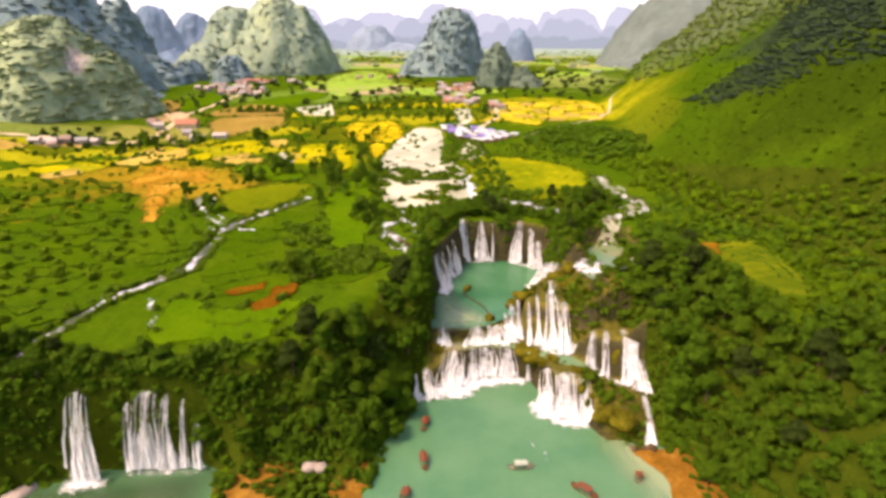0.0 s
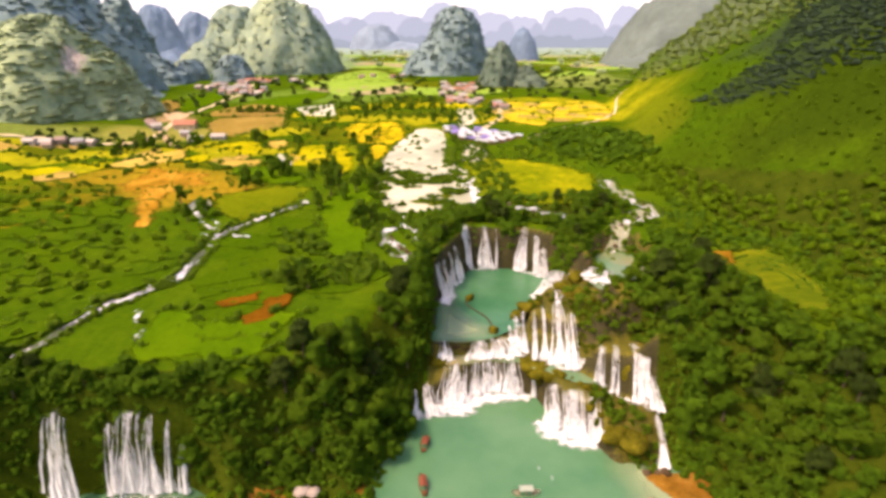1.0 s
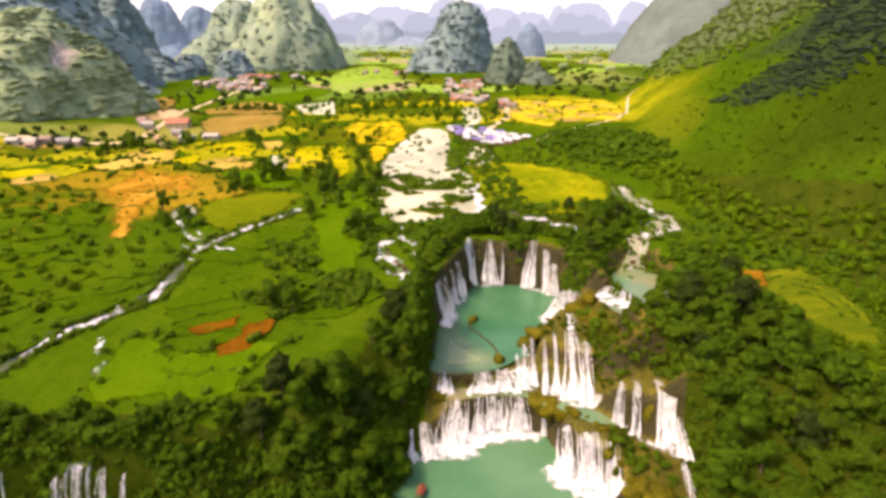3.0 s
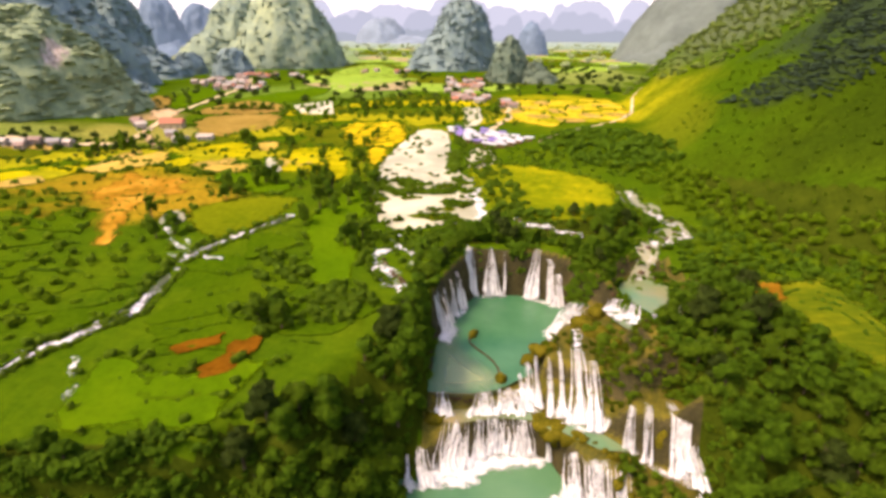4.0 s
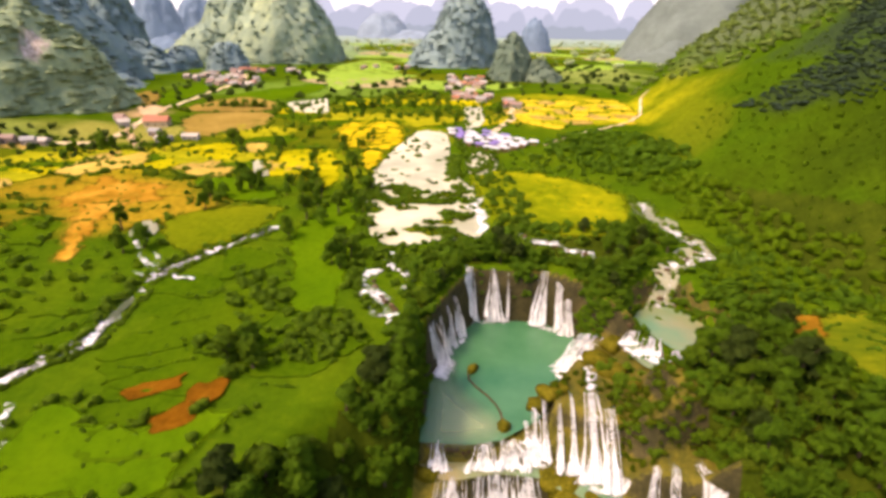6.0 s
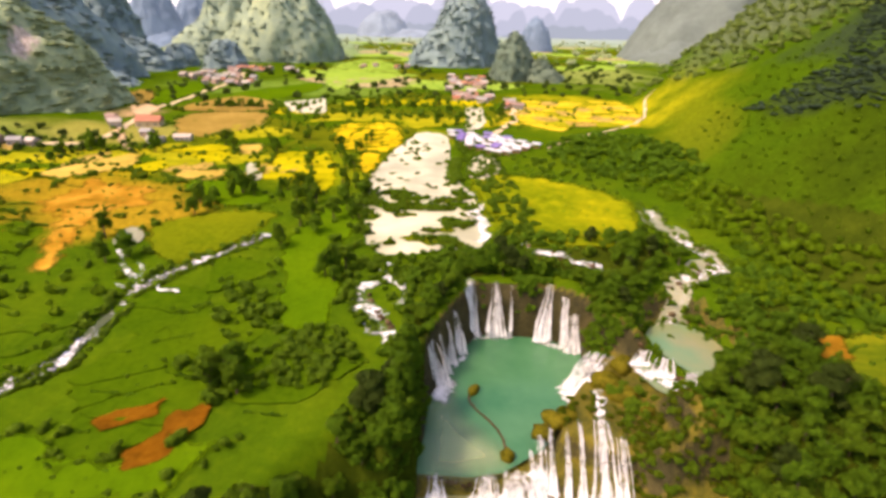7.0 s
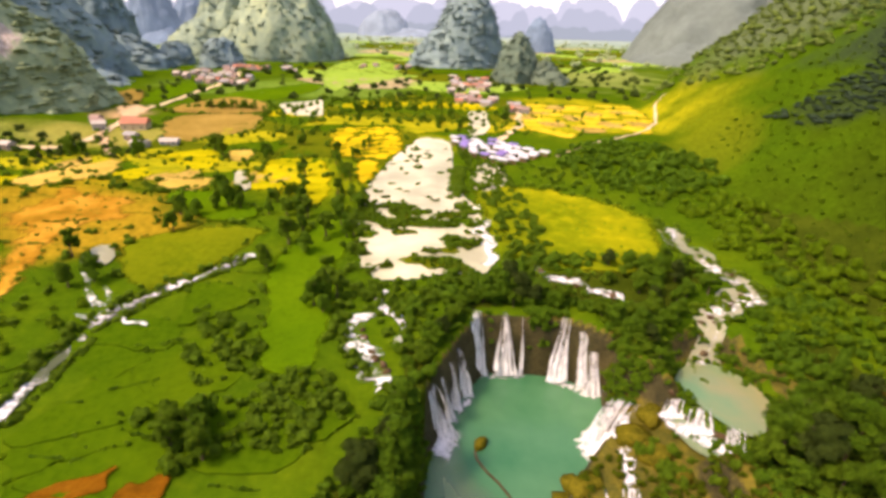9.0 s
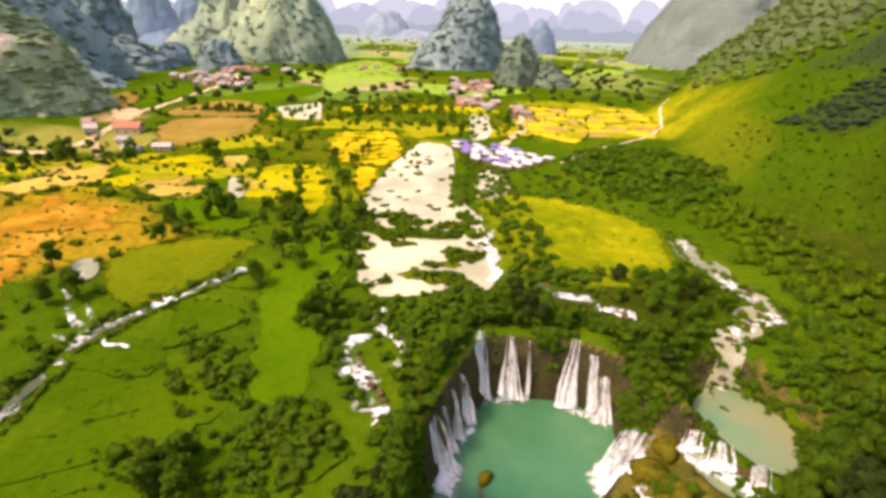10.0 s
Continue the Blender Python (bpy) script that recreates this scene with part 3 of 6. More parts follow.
while len(SHOALS) < 120:
    low = len(SHOALS) < 80
    y0 = rng_s.uniform(279, 366) if low else rng_s.uniform(366, 480)
    x0 = rng_s.uniform(np.interp(y0, [285, 380, 480], [-40, -52, -38]), np.interp(y0, [285, 360, 480], [16, 8, -6]))
    rx, ry = rng_s.uniform(3.2, 7.5) * (1 if low else 0.4), rng_s.uniform(2.2, 4.6) * (1 if low else 0.6)
    if any(((x0 - a) / (p + 0.2 * rx)) ** 2 + ((y0 - b) / (q + 0.2 * ry)) ** 2 < 1 for a, b, p, q in RIVER_POOLS):
        continue
    outline = [(x0 + rx * math.cos(a) * rng_s.uniform(0.6, 1.3), y0 + ry * math.sin(a) * rng_s.uniform(0.6, 1.3)) for a in np.linspace(0, 6.28, 10)[:-1]]
    SHOALS.append(outline)
    n = len(SHOALS)
    tagged(sheet("shoal", rounded(outline, 0.3, 2, n), (TURF, LITTER, MEADOW)[n % 3], lambda x, y: plain(y) - 0.25 + 0.15 * rough(x * 2, y * 2), 1.2), "low grassy shoal in the shallow river", "shoal", kind="structure")


def ribbon(name, line, width, material, lift, label, seed=0, step=3.0, foaming=0.5):
    """A stream or road that follows a line over the ground."""
    rng = np.random.default_rng(seed)
    p = np.array(line, float)
    pts = []
    for a, b in zip(p, p[1:]):
        k = max(2, int(np.hypot(*(b - a)) / step))
        pts += [a + (b - a) * t for t in np.arange(k) / k]
    pts = np.array(pts + [p[-1]])
    for _ in range(3):
        pts[1:-1] = (pts[:-2] + 2 * pts[1:-1] + pts[2:]) / 4
    tang = np.gradient(pts, axis=0)
    tang /= np.hypot(*tang.T)[:, None]
    side = np.stack([-tang[:, 1], tang[:, 0]], 1)
    w = width / 2 * rng.uniform(0.65, 1.35, len(pts))
    phase = rng.uniform(0, 6, 2)
    white = np.clip(foaming + 0.38 * np.sin(np.arange(len(pts)) * 0.62 + phase[0]) + 0.3 * np.sin(np.arange(len(pts)) * 0.23 + phase[1]) + rng.normal(0, 0.12, len(pts)), 0, 1)   # rapids and quiet stretches by turns
    off = np.convolve(rng.normal(0, width * 0.35, len(pts) + 2), [0.3, 0.4, 0.3], "valid")
    rows = [pts + side * (off + w * s)[:, None] for s in (-1, -0.4, 0.4, 1)]
    verts = np.concatenate(rows)
    z = land(verts[:, 0], verts[:, 1]) + lift
    n = len(pts)
    faces = [(r * n + i, r * n + i + 1, (r + 1) * n + i + 1, (r + 1) * n + i) for r in range(3) for i in range(n - 1)]
    return tagged(mesh_object(name, np.c_[verts, z].tolist(), faces, material, body=np.concatenate([0 * w, white, white * rng.uniform(0.6, 1.0, n), 0 * w])), label, kind="structure")


tagged(ribbon("left_stream", LEFT_STREAM, 2.4, STREAM_WATER, 0.5, "pale stream winding between green paddies", 1), category="water")
tagged(ribbon("left_stream_rapids", LEFT_STREAM, 6.4, RAPID, 0.75, "white broken rapids on the stream", 2, foaming=0.78), category="water")
tagged(ribbon("right_stream", RIGHT_STREAM, 9, SHALLOW_STREAM, 0.5, "pale stream coming down between trees", 3), category="water")
tagged(ribbon("right_stream_rapids", RIGHT_STREAM, 8.5, RAPID, 0.8, "white rapids on the stream between trees", 4, foaming=0.72), category="water")
tagged(ribbon("side_rapids", [(-31, 258), (-29, 250), (-29, 242), (-25, 234), (-21, 229), (-16, 225)], 10, RAPID, 0.6, "broken white rapids beside the falls", 21, 2.0, foaming=0.95), category="water")
tagged(ribbon("side_spill", [(-24, 273), (-26, 265), (-21, 257), (-17, 250), (-19, 244)], 5, RAPID, 0.6, "small white spill among shrubs", 22, 2.0, foaming=0.95), category="water")
tagged(ribbon("upper_spill", [(30, 294), (38, 287), (46, 281), (53, 278), (60, 277)], 8, RAPID, 0.6, "low white spill above the upper cliff", 23, 2.0, foaming=0.95), category="water")
tagged(ribbon("edge_rapids", [(8, 362), (13, 345), (15, 328), (17, 310), (13, 296)], 8, RAPID, 1.1, "white rapids along the edge of the river", 24, 3.0, foaming=0.95), category="water")
tagged(ribbon("terrace_rapids", [(52, 236), (48, 224), (47, 212), (44, 203)], 4.5, RAPID, 0.5, "broken white water over mossy rock", 25, 1.5, foaming=0.95), category="water")
tagged(sheet("terrace_pond", rounded([(-144, 290), (-143, 299), (-137, 299), (-131, 290), (-133, 282), (-139, 282)], 0.5, 3), SHALLOW_STREAM, over(0.6), 1.5), "small pale pond among shrubs", "water", kind="structure")
tagged(sheet("field_pond", rounded([(-129, 401), (-125, 406), (-111, 378), (-116, 373)], 0.5, 3), SKY_PALE_WATER, over(0.8), 1.5), "narrow pale pond between the fields", "water", kind="structure")
tagged(ribbon("small_brook", [(-112, 180), (-109, 173), (-106, 167), (-104, 163), (-101, 158), (-99, 154)], 3.6, RAPID, 0.8, "small white brook over bare soil", 5, 1.2, foaming=0.4), category="water")
tagged(ribbon("pond_outlet", [(-135, 287), (-136, 280), (-131, 272), (-124, 263), (-119, 257), (-112, 254)], 4.0, RAPID, 0.7, "broken white brook from the small pond", 7, 2.0, foaming=0.8), category="water")
tagged(ribbon("stream_braid", [(-121, 252), (-117, 251), (-110, 252.5), (-102, 249), (-95, 247)], 3.0, RAPID, 0.9, "thin white braid beside the stream", 8, 2.0, foaming=0.7), category="water")
tagged(ribbon("tributary", [(-141, 297), (-133, 283), (-122, 268), (-114, 258)], 2.6, RAPID, 0.5, "narrow white brook joining the stream", 6), category="water")

# ---------------------------------------------------------------- fields and roads
FIELDS = [  # outline, cover, words
    ([(-48, 349), (-60, 343), (-71, 291), (-63, 252), (-45, 215), (-38, 240), (-42, 292)], RICE, "smooth bright green rice paddy"),
    ([(-135, 307), (-89, 327), (-85, 301), (-100, 275), (-116, 271)], OLIVE, "olive green crop field by the stream"),
    ([(-215, 345), (-219, 395), (-184, 372), (-154, 364), (-137, 328), (-152, 310), (-145, 275), (-138, 246), (-168, 256), (-190, 300), (-232, 330)], ORANGE, "orange dry stubble field with low tufts"),
    ([(-262, 378), (-240, 430), (-189, 432), (-145, 412), (-140, 376), (-184, 378), (-219, 402)], YELLOW, "yellow green ripening rice field"),
    ([(-120, 416), (-115, 434), (-84, 434), (-66, 372), (-72, 352), (-88, 370), (-106, 373), (-114, 383)], YELLOW, "bright yellow rice field between tree rows"),
    ([(-98, 522), (-51, 538), (-39, 471), (-47, 441), (-82, 453)], GOLD, "golden ripe rice field beside the river"),
    ([(-240, 552), (-177, 576), (-156, 507), (-166, 487), (-203, 468)], BROWN, "ploughed brown field"),
    ([(-310, 626), (-340, 744), (-312, 782), (-294, 736), (-290, 620)], RICE, "green field at the foot of the mountain"),
    ([(-254, 650), (-247, 716), (-186, 818), (-166, 742), (-189, 655), (-232, 634)], RICE, "dark green field by the far pond"),
    ([(-232, 1064), (-203, 1315), (-129, 1202), (-86, 935), (-122, 800), (-162, 744)], LIME, "light green rice field in the far valley"),
    ([(8, 385), (36, 402), (92, 362), (92, 318), (80, 292), (44, 292), (18, 322)], SEDGE, "yellow green meadow between river and trees"),
    ([(57, 678), (190, 700), (165, 560), (46, 528)], GOLD, "golden terraced rice fields on the far bank"),
    ([(113, 234), (127, 239), (130, 226), (121, 215), (111, 218), (108, 226)], OCHRE, "bare orange soil clearing"),
    ([(116, 230), (132, 236), (146, 236), (148, 205), (140, 178), (128, 174), (119, 190), (117, 206)], TERRACE, "small yellow terraced field among trees"),
    ([(-89.5, 189), (-81, 189), (-77, 193), (-74, 200), (-69, 196), (-70.5, 186), (-78, 182), (-87, 182.5)], SOIL, "strip of bare red soil between paddies"),
    ([(-75, 176), (-70, 181), (-68, 188), (-64, 192), (-59, 188.5), (-59.5, 180), (-63.5, 172.5), (-71, 170.5)], SOIL, "crescent of bare red soil in the paddy"),
    ([(-400, 330), (-390, 395), (-270, 385), (-250, 345)], YELLOW, "long yellow field below the hill"),
    ([(-330, 400), (-300, 452), (-255, 448), (-262, 400)], YELLOW, "yellow field near the village"),
    ([(-98, 150), (-62, 151), (-57, 166), (-50, 180), (-62, 178), (-76, 172), (-90, 178), (-103, 182), (-104, 164)], RICE, "even green paddy above the wood"),
    ([(-64, 439), (-50, 434), (-48, 402), (-56, 393)], GOLD, "small golden field beside the river"),
    ([(-342, 643), (-330, 672), (-297, 604), (-315, 598)], BROWN, "ploughed field below the mountain"),
    ([(-264, 600), (-240, 668), (-192, 640), (-180, 582), (-248, 570)], BROWN, "long brown field behind a row of trees"),
    ([(-189, 428), (-184, 443), (-162, 452), (-152, 437), (-174, 424)], YELLOW, "strip of bright ripening rice"),
    ([(-153, 452), (-133, 449), (-131, 428), (-144, 427)], TAN_EDGE, "small tan field between tree rows"),
    ([(-163, 384), (-139, 394), (-133, 373), (-158, 371)], TAN_EDGE, "small tan field beside the stubble"),
    ([(-150, 362), (-138, 373), (-109, 358), (-93, 343), (-97, 331), (-112, 326), (-130, 340)], RICE, "green strip field before the trees"),
    ([(-305, 579), (-294, 600), (-275, 582), (-268, 550), (-276, 536)], YARD, "bare pale earth yard by the village road"),
    ([(-266, 491), (-259, 492), (-219, 434), (-224, 429)], YARD, "pale bare ground between the village houses"),
    ([(-240, 377), (-221, 415), (-206, 420), (-196, 392), (-222, 366)], TAN_EDGE, "dry tan field above the stubble"),
]
for n, (outline, cover, words) in enumerate(FIELDS):
    if n in (3, 11, 16, 17):                              # these are laid out below in small plots
        continue
    tagged(sheet("field", rounded(outline, 1.3, 4, n), cover, over(0.75 if cover in (SOIL, OCHRE) else 0.3 + 0.02 * n), 1.6 if outline[0][1] < 500 else 4.0, fade=(8.0 if cover is OCHRE else 3.0 if cover is SOIL else 13.0 if n == 13 else 20.0 if cover is ORANGE else 22.0 if cover is SEDGE else 34.0 if cover is LIME else 9.0 if outline[0][1] < 500 else 12.0)), words, "field", kind="structure")


def cells(region, spacing, seed, squash=1.0, gap=0.12):
    """Irregular field outlines that share a region, with banks between them."""
    rng = np.random.default_rng(seed)
    p = np.array(region, float)
    lo, hi = p.min(0), p.max(0)
    seeds = []
    for gx_ in np.arange(lo[0] - spacing, hi[0] + spacing, spacing):
        for gy_ in np.arange(lo[1] - spacing, hi[1] + spacing, spacing * squash):
            seeds.append((gx_ + rng.uniform(-0.42, 0.42) * spacing, gy_ + rng.uniform(-0.42, 0.42) * spacing * squash))
    seeds = np.array(seeds)
    out = []
    for s in seeds:
        if not inside(np.array([s[0]]), np.array([s[1]]), region)[0]:
            continue
        poly = [s + np.array(c) * spacing for c in ((-2, -2), (2, -2), (2, 2), (-2, 2))]
        near = seeds[(np.hypot(*(seeds - s).T) < 3.2 * spacing)]
        for q in near:
            d = q - s
            l = np.hypot(*d)
            if l < 1e-6:
                continue
            limit = l / 2 - gap / 2
            d = d / l
            clipped = []
            for a, b in zip(poly, poly[1:] + poly[:1]):
                da, db = (a - s) @ d - limit, (b - s) @ d - limit
                if da <= 0:
                    clipped.append(a)
                if da * db < 0:
                    clipped.append(a + (b - a) * da / (da - db))
            poly = clipped
            if len(poly) < 3:
                break
        if len(poly) >= 3:
            out.append([tuple(v) for v in poly])
    return out


LEFT_PADDIES = [(-86, 152), (-93, 164), (-100, 185), (-103, 215), (-104, 240), (-92, 268), (-76, 285), (-72, 255), (-50, 215), (-20, 210), (-30, 199), (-52, 183), (-60, 166), (-62, 152)]
WEST_PADDIES = [(-240, 170), (-240, 300), (-190, 290), (-165, 250), (-130, 250), (-122, 215), (-128, 190), (-150, 170)]
FAR_FIELDS = [(-200, 450), (-180, 500), (-150, 640), (-60, 740), (40, 740), (60, 700), (40, 540), (-10, 520), (-50, 440), (-110, 440)]
paddies = [(LEFT_PADDIES, 27, 0.40, (PADDY,), "terraced green rice paddy with low banks", 5),
           (WEST_PADDIES, 26, 0.7, (PADDY, TURF, TURF), "rough green terrace field", 8),
           ([(-410, 330), (-400, 400), (-330, 436), (-262, 436), (-170, 440), (-130, 436), (-84, 448), (-100, 394), (-142, 372), (-184, 378), (-219, 402), (-224, 350), (-260, 335)], 31, 0.5, (HARVEST, MEADOW, TAN, HARVEST, RIPE, TURF, HARVEST), "small plot of half-ripe rice", 15),
           ([(57, 678), (176, 690), (176, 610), (158, 545), (46, 528)], 31, 0.45, (AMBER, HARVEST, AMBER, TAN), "golden terrace plot on the far bank", 16),
           (FAR_FIELDS, 46, 0.7, (MEADOW, PADDY, HARVEST, MEADOW, TURF, RIPE, MEADOW), "small field between tree rows", 6),
           ([(-330, 860), (-270, 1150), (-220, 1500), (-420, 2300), (700, 2300), (520, 1500), (260, 1250), (190, 900), (60, 760), (-60, 780)], 130, 0.8, (FRESH, MEADOW, PADDY, MEADOW, TURF, FRESH, BROWN_FAR), "field of the far valley", 12)]
banks = []
for region, size, squash, covers, words, seed in paddies:
    for n, outline in enumerate(cells(region, size, seed, squash)):
        edge = rounded(outline, 0.75, 3.0, n)
        banks.append(edge)
        flat = float(np.mean(land(*np.array(edge).T)))
        tread = (lambda x, y, flat=flat: np.maximum(0.3 * land(x, y) + 0.7 * flat + 0.3, land(x, y) + 0.1)) if size < 30 else over(0.34)      # terraces lie nearly level
        tagged(sheet("paddy_field", edge, covers[n % len(covers)], tread, 2.0 if size < 30 else 5.0 if size < 60 else 14.0, None, 1.6 if size < 30 else 0.9, BANK if size < 30 else TURF), words, "field", kind="structure")

tagged(ribbon("dirt_road", [(-400, 430), (-330, 440), (-257, 440), (-256, 481), (-281, 573), (-283, 651), (-297, 819), (-330, 930)], 6, ROAD, 0.6, "pale dirt road through the village", 11, 8), category="road")
tagged(ribbon("field_track", [(66, 462), (80, 480), (98, 501), (122, 523), (154, 555), (179, 600), (192, 645), (198, 669), (212, 681)], 2.2, ROAD, 0.6, "pale winding field track", 12, 6), category="road")
tagged(ribbon("river_track", [(30, 500), (52, 560), (55, 640)], 5, ROAD, 0.6, "pale track beside the river", 13, 6), category="road")


# ---------------------------------------------------------------- mountains
HILL_CLIFFS = [(-356, 546, 124, 4), (-354, 538, 114, 9), (-355, 531, 105, 8)]   # bare places: centre and size


def karst_cover(name, dark, mid, light, stone, stone_at, scale=0.02, cliffs=()):
    m, nt, p = nodes_of(name)
    a = tex_noise(nt, scale, 6, 0.65, "World")
    b = tex_noise(nt, scale * 7, 5, 0.7, "World")
    c = tex_noise(nt, scale * 1.7, 4, 0.6, "World", (1, 1, 0.5))
    green = mixed(nt, 0.5, ramp(nt, a, [(0.35, dark), (0.5, mid), (0.68, light)]), ramp(nt, b, [(0.35, dark), (0.5, mid), (0.68, light)]))
    mask = ramp(nt, c, [(stone_at, (0, 0, 0)), (stone_at + 0.05, (1, 1, 1))])
    colour = mixed(nt, mask, green, stone)
    for cx, cy, cz, size in cliffs:
        away = nt.nodes.new("ShaderNodeVectorMath")
        away.operation = "DISTANCE"
        away.inputs[1].default_value = (cx, cy, cz)
        link(nt, nt.nodes.new("ShaderNodeNewGeometry").outputs["Position"], away.inputs[0])
        frayed = nt.nodes.new("ShaderNodeMath")
        frayed.operation = "MULTIPLY_ADD"
        frayed.inputs[1].default_value = -30.0
        link(nt, tex_noise(nt, 0.2, 5, 0.75, "World", (1.5, 1.5, 0.3)), frayed.inputs[0])
        link(nt, away.outputs["Value"], frayed.inputs[2])
        bare = nt.nodes.new("ShaderNodeMapRange")
        bare.inputs[1].default_value, bare.inputs[2].default_value = size - 12.0, size - 17.0
        link(nt, frayed.outputs[0], bare.inputs[0])
        colour = mixed(nt, bare.outputs[0], colour, ramp(nt, tex_noise(nt, 0.3, 5, 0.75, "World", (1.5, 1.5, 0.25)), [(0.35, (0.16, 0.12, 0.09)), (0.6, (0.50, 0.41, 0.37))]))
    link(nt, colour, p.inputs["Base Color"])
    p.inputs["Roughness"].default_value = 0.9
    p.inputs["Specular IOR Level"].default_value = 0.0
    bump(nt, p, tex_noise(nt, 0.12, 4, 0.7, "World"), 0.6, 2.5)
    return m


# near hill's base colour lightened to carry the haze before it
KARST_NEAR_HAZE = karst_cover("hazed_hill_limestone", (0.165, 0.205, 0.125), (0.27, 0.315, 0.18), (0.44, 0.47, 0.23), (0.50, 0.40, 0.36), 0.76, cliffs=HILL_CLIFFS)
# blue haze, and sun on the grassy one, is put into these base colours
KARST_SUNNY_HAZE = karst_cover("grassy_hazed_limestone", (0.165, 0.215, 0.180), (0.24, 0.29, 0.20), (0.40, 0.43, 0.23), (0.34, 0.34, 0.32), 0.82, 0.009)
KARST_MID_HAZE = karst_cover("hazed_grey_limestone", (0.125, 0.175, 0.195), (0.175, 0.230, 0.235), (0.255, 0.310, 0.25), (0.27, 0.31, 0.32), 0.84, 0.010)


def fbm(x, y, z, octaves=4):
    v, amp = 0.0, 1.0
    for _ in range(octaves):
        v += amp * noise.noise((x, y, z))
        x, y, z, amp = x * 2.1, y * 2.1, z * 2.1, amp * 0.5
    return v


def mountain(label, lobes, material, rings=44, segs=90, seed=0, grain=0.04):
    """A limestone tower of one or more lobes: (x, y, half width, half depth, top, steepness)."""
    root = None
    for k, (cx, cy, rx, ry, top, steep) in enumerate(lobes):
        base = min(float(land(cx, cy - ry * 0.8)), float(land(cx + rx * 0.8, cy - ry * 0.3)), 60.0) - 25
        h = top - base
        verts, faces = [], []
        for i in range(rings + 1):
            r = i / rings
            for j in range(segs):
                a = 2 * math.pi * j / segs
                n = fbm(math.cos(a) * 1.4 + seed * 7.3 + k, math.sin(a) * 1.4, r * 1.2 + seed)
                rr = r * (1 + 0.16 * n)
                x, y = cx + rx * rr * math.cos(a), cy + ry * rr * math.sin(a)
                z = base + h * (1 - r ** steep) ** 0.8
                q = 1 / (0.30 * max(rx, ry))
                bumpy = fbm(x * q, y * q, z * q + seed, 4)
                crag = 0.5 - abs(noise.noise((x * q * 0.8 + seed, y * q * 0.8, z * q * 0.6)))       # gullies and shoulders
                trees = noise.noise((x / 11.0, y / 11.0, z / 11.0)) + 0.6 * noise.noise((x / 5.5, y / 5.5, z / 5.5))
                soft = min(1, (1 - r) * 3 + 0.1)
                z += (bumpy * h * grain + (crag - 0.3) * h * 0.06 + trees * 2.2) * soft
                x += (bumpy * 0.05 + crag * 0.05 * math.cos(a)) * rx
                y += crag * 0.05 * math.sin(a) * ry
                verts.append((x, y, z))
        for i in range(rings):
            for j in range(segs):
                a, b = i * segs + j, i * segs + (j + 1) % segs
                faces.append((a, a + segs, b + segs, b))
        if root is None and len(lobes) > 1:
            root = new("mountain")
            root.location = (cx, cy, 0)
        ob = mesh_object("mountain" if root is None else "peak", verts, faces, material)
        if root is not None:
            ob.parent = root
            ob.matrix_parent_inverse = Matrix.Translation((-root.location.x, -root.location.y, 0))
    return tagged(root or ob, label, "mountain", kind="structure")


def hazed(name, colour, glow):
    """Mountains so far off that mostly the bright air before them is seen: this haze is painted as base colour and
    glow.
    """
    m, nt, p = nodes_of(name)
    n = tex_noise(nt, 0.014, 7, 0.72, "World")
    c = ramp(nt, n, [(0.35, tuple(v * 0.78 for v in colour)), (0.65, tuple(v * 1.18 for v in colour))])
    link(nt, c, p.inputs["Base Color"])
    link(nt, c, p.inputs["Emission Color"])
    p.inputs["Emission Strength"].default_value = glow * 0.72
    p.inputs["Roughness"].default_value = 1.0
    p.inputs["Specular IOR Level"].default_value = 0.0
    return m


KARST_BLUE_HAZE, KARST_SIDE_HAZE = hazed("far_tower_air", (0.105, 0.138, 0.185), 0.55), hazed("far_side_air", (0.100, 0.115, 0.100), 0.5)
KARST_OLIVE = karst_cover("dark_wooded_limestone", (0.072, 0.100, 0.078), (0.110, 0.145, 0.105), (0.175, 0.200, 0.125), (0.24, 0.25, 0.22), 0.87, 0.012)
NEAR_HILL = mountain("steep wooded limestone hill with a pale bare cliff", [(-405, 565, 95, 102, 146, 1.9), (-540, 560, 160, 125, 124, 1.6), (-352, 556, 52, 60, 84, 1.3)], KARST_NEAR_HAZE, 46, 96, 1)
TALL_HILLS = mountain("tall dark wooded mountain behind the hill", [(-535, 745, 140, 135, 238, 1.15), (-760, 860, 230, 200, 330, 1.3), (-430, 690, 95, 80, 92, 1.2)], KARST_MID_HAZE, 46, 90, 2)
SHOULDERS = mountain("steep mountain with two rounded tops, blue haze in its colour", [(-625, 960, 78, 80, 205, 2.3), (-566, 985, 62, 64, 186, 2.4), (-520, 960, 95, 80, 108, 1.3)], KARST_MID_HAZE, 46, 90, 14)
TWO_TOPS = mountain("broad wooded limestone mountain with two tops", [(-366, 1260, 122, 120, 214, 2.1), (-478, 1285, 92, 110, 200, 1.9), (-520, 1220, 110, 85, 128, 1.2), (-425, 1210, 90, 70, 132, 1.4), (-300, 1245, 58, 60, 128, 2.0)], KARST_SUNNY_HAZE, 44, 90, 3)
KNOLLS = [mountain("small dark wooded knoll above the village", [(-392, 1015, 44, 42, 100, 2.3)], KARST_MID_HAZE, 32, 64, 4),
          mountain("small dark wooded knoll above the village", [(-482, 1040, 36, 40, 92, 2.4)], KARST_MID_HAZE, 32, 64, 5)]
TOWER = mountain("rounded limestone tower standing in the valley", [(8, 1190, 74, 80, 182, 3.0), (-30, 1180, 82, 80, 128, 1.7)], KARST_MID_HAZE, 50, 100, 6)
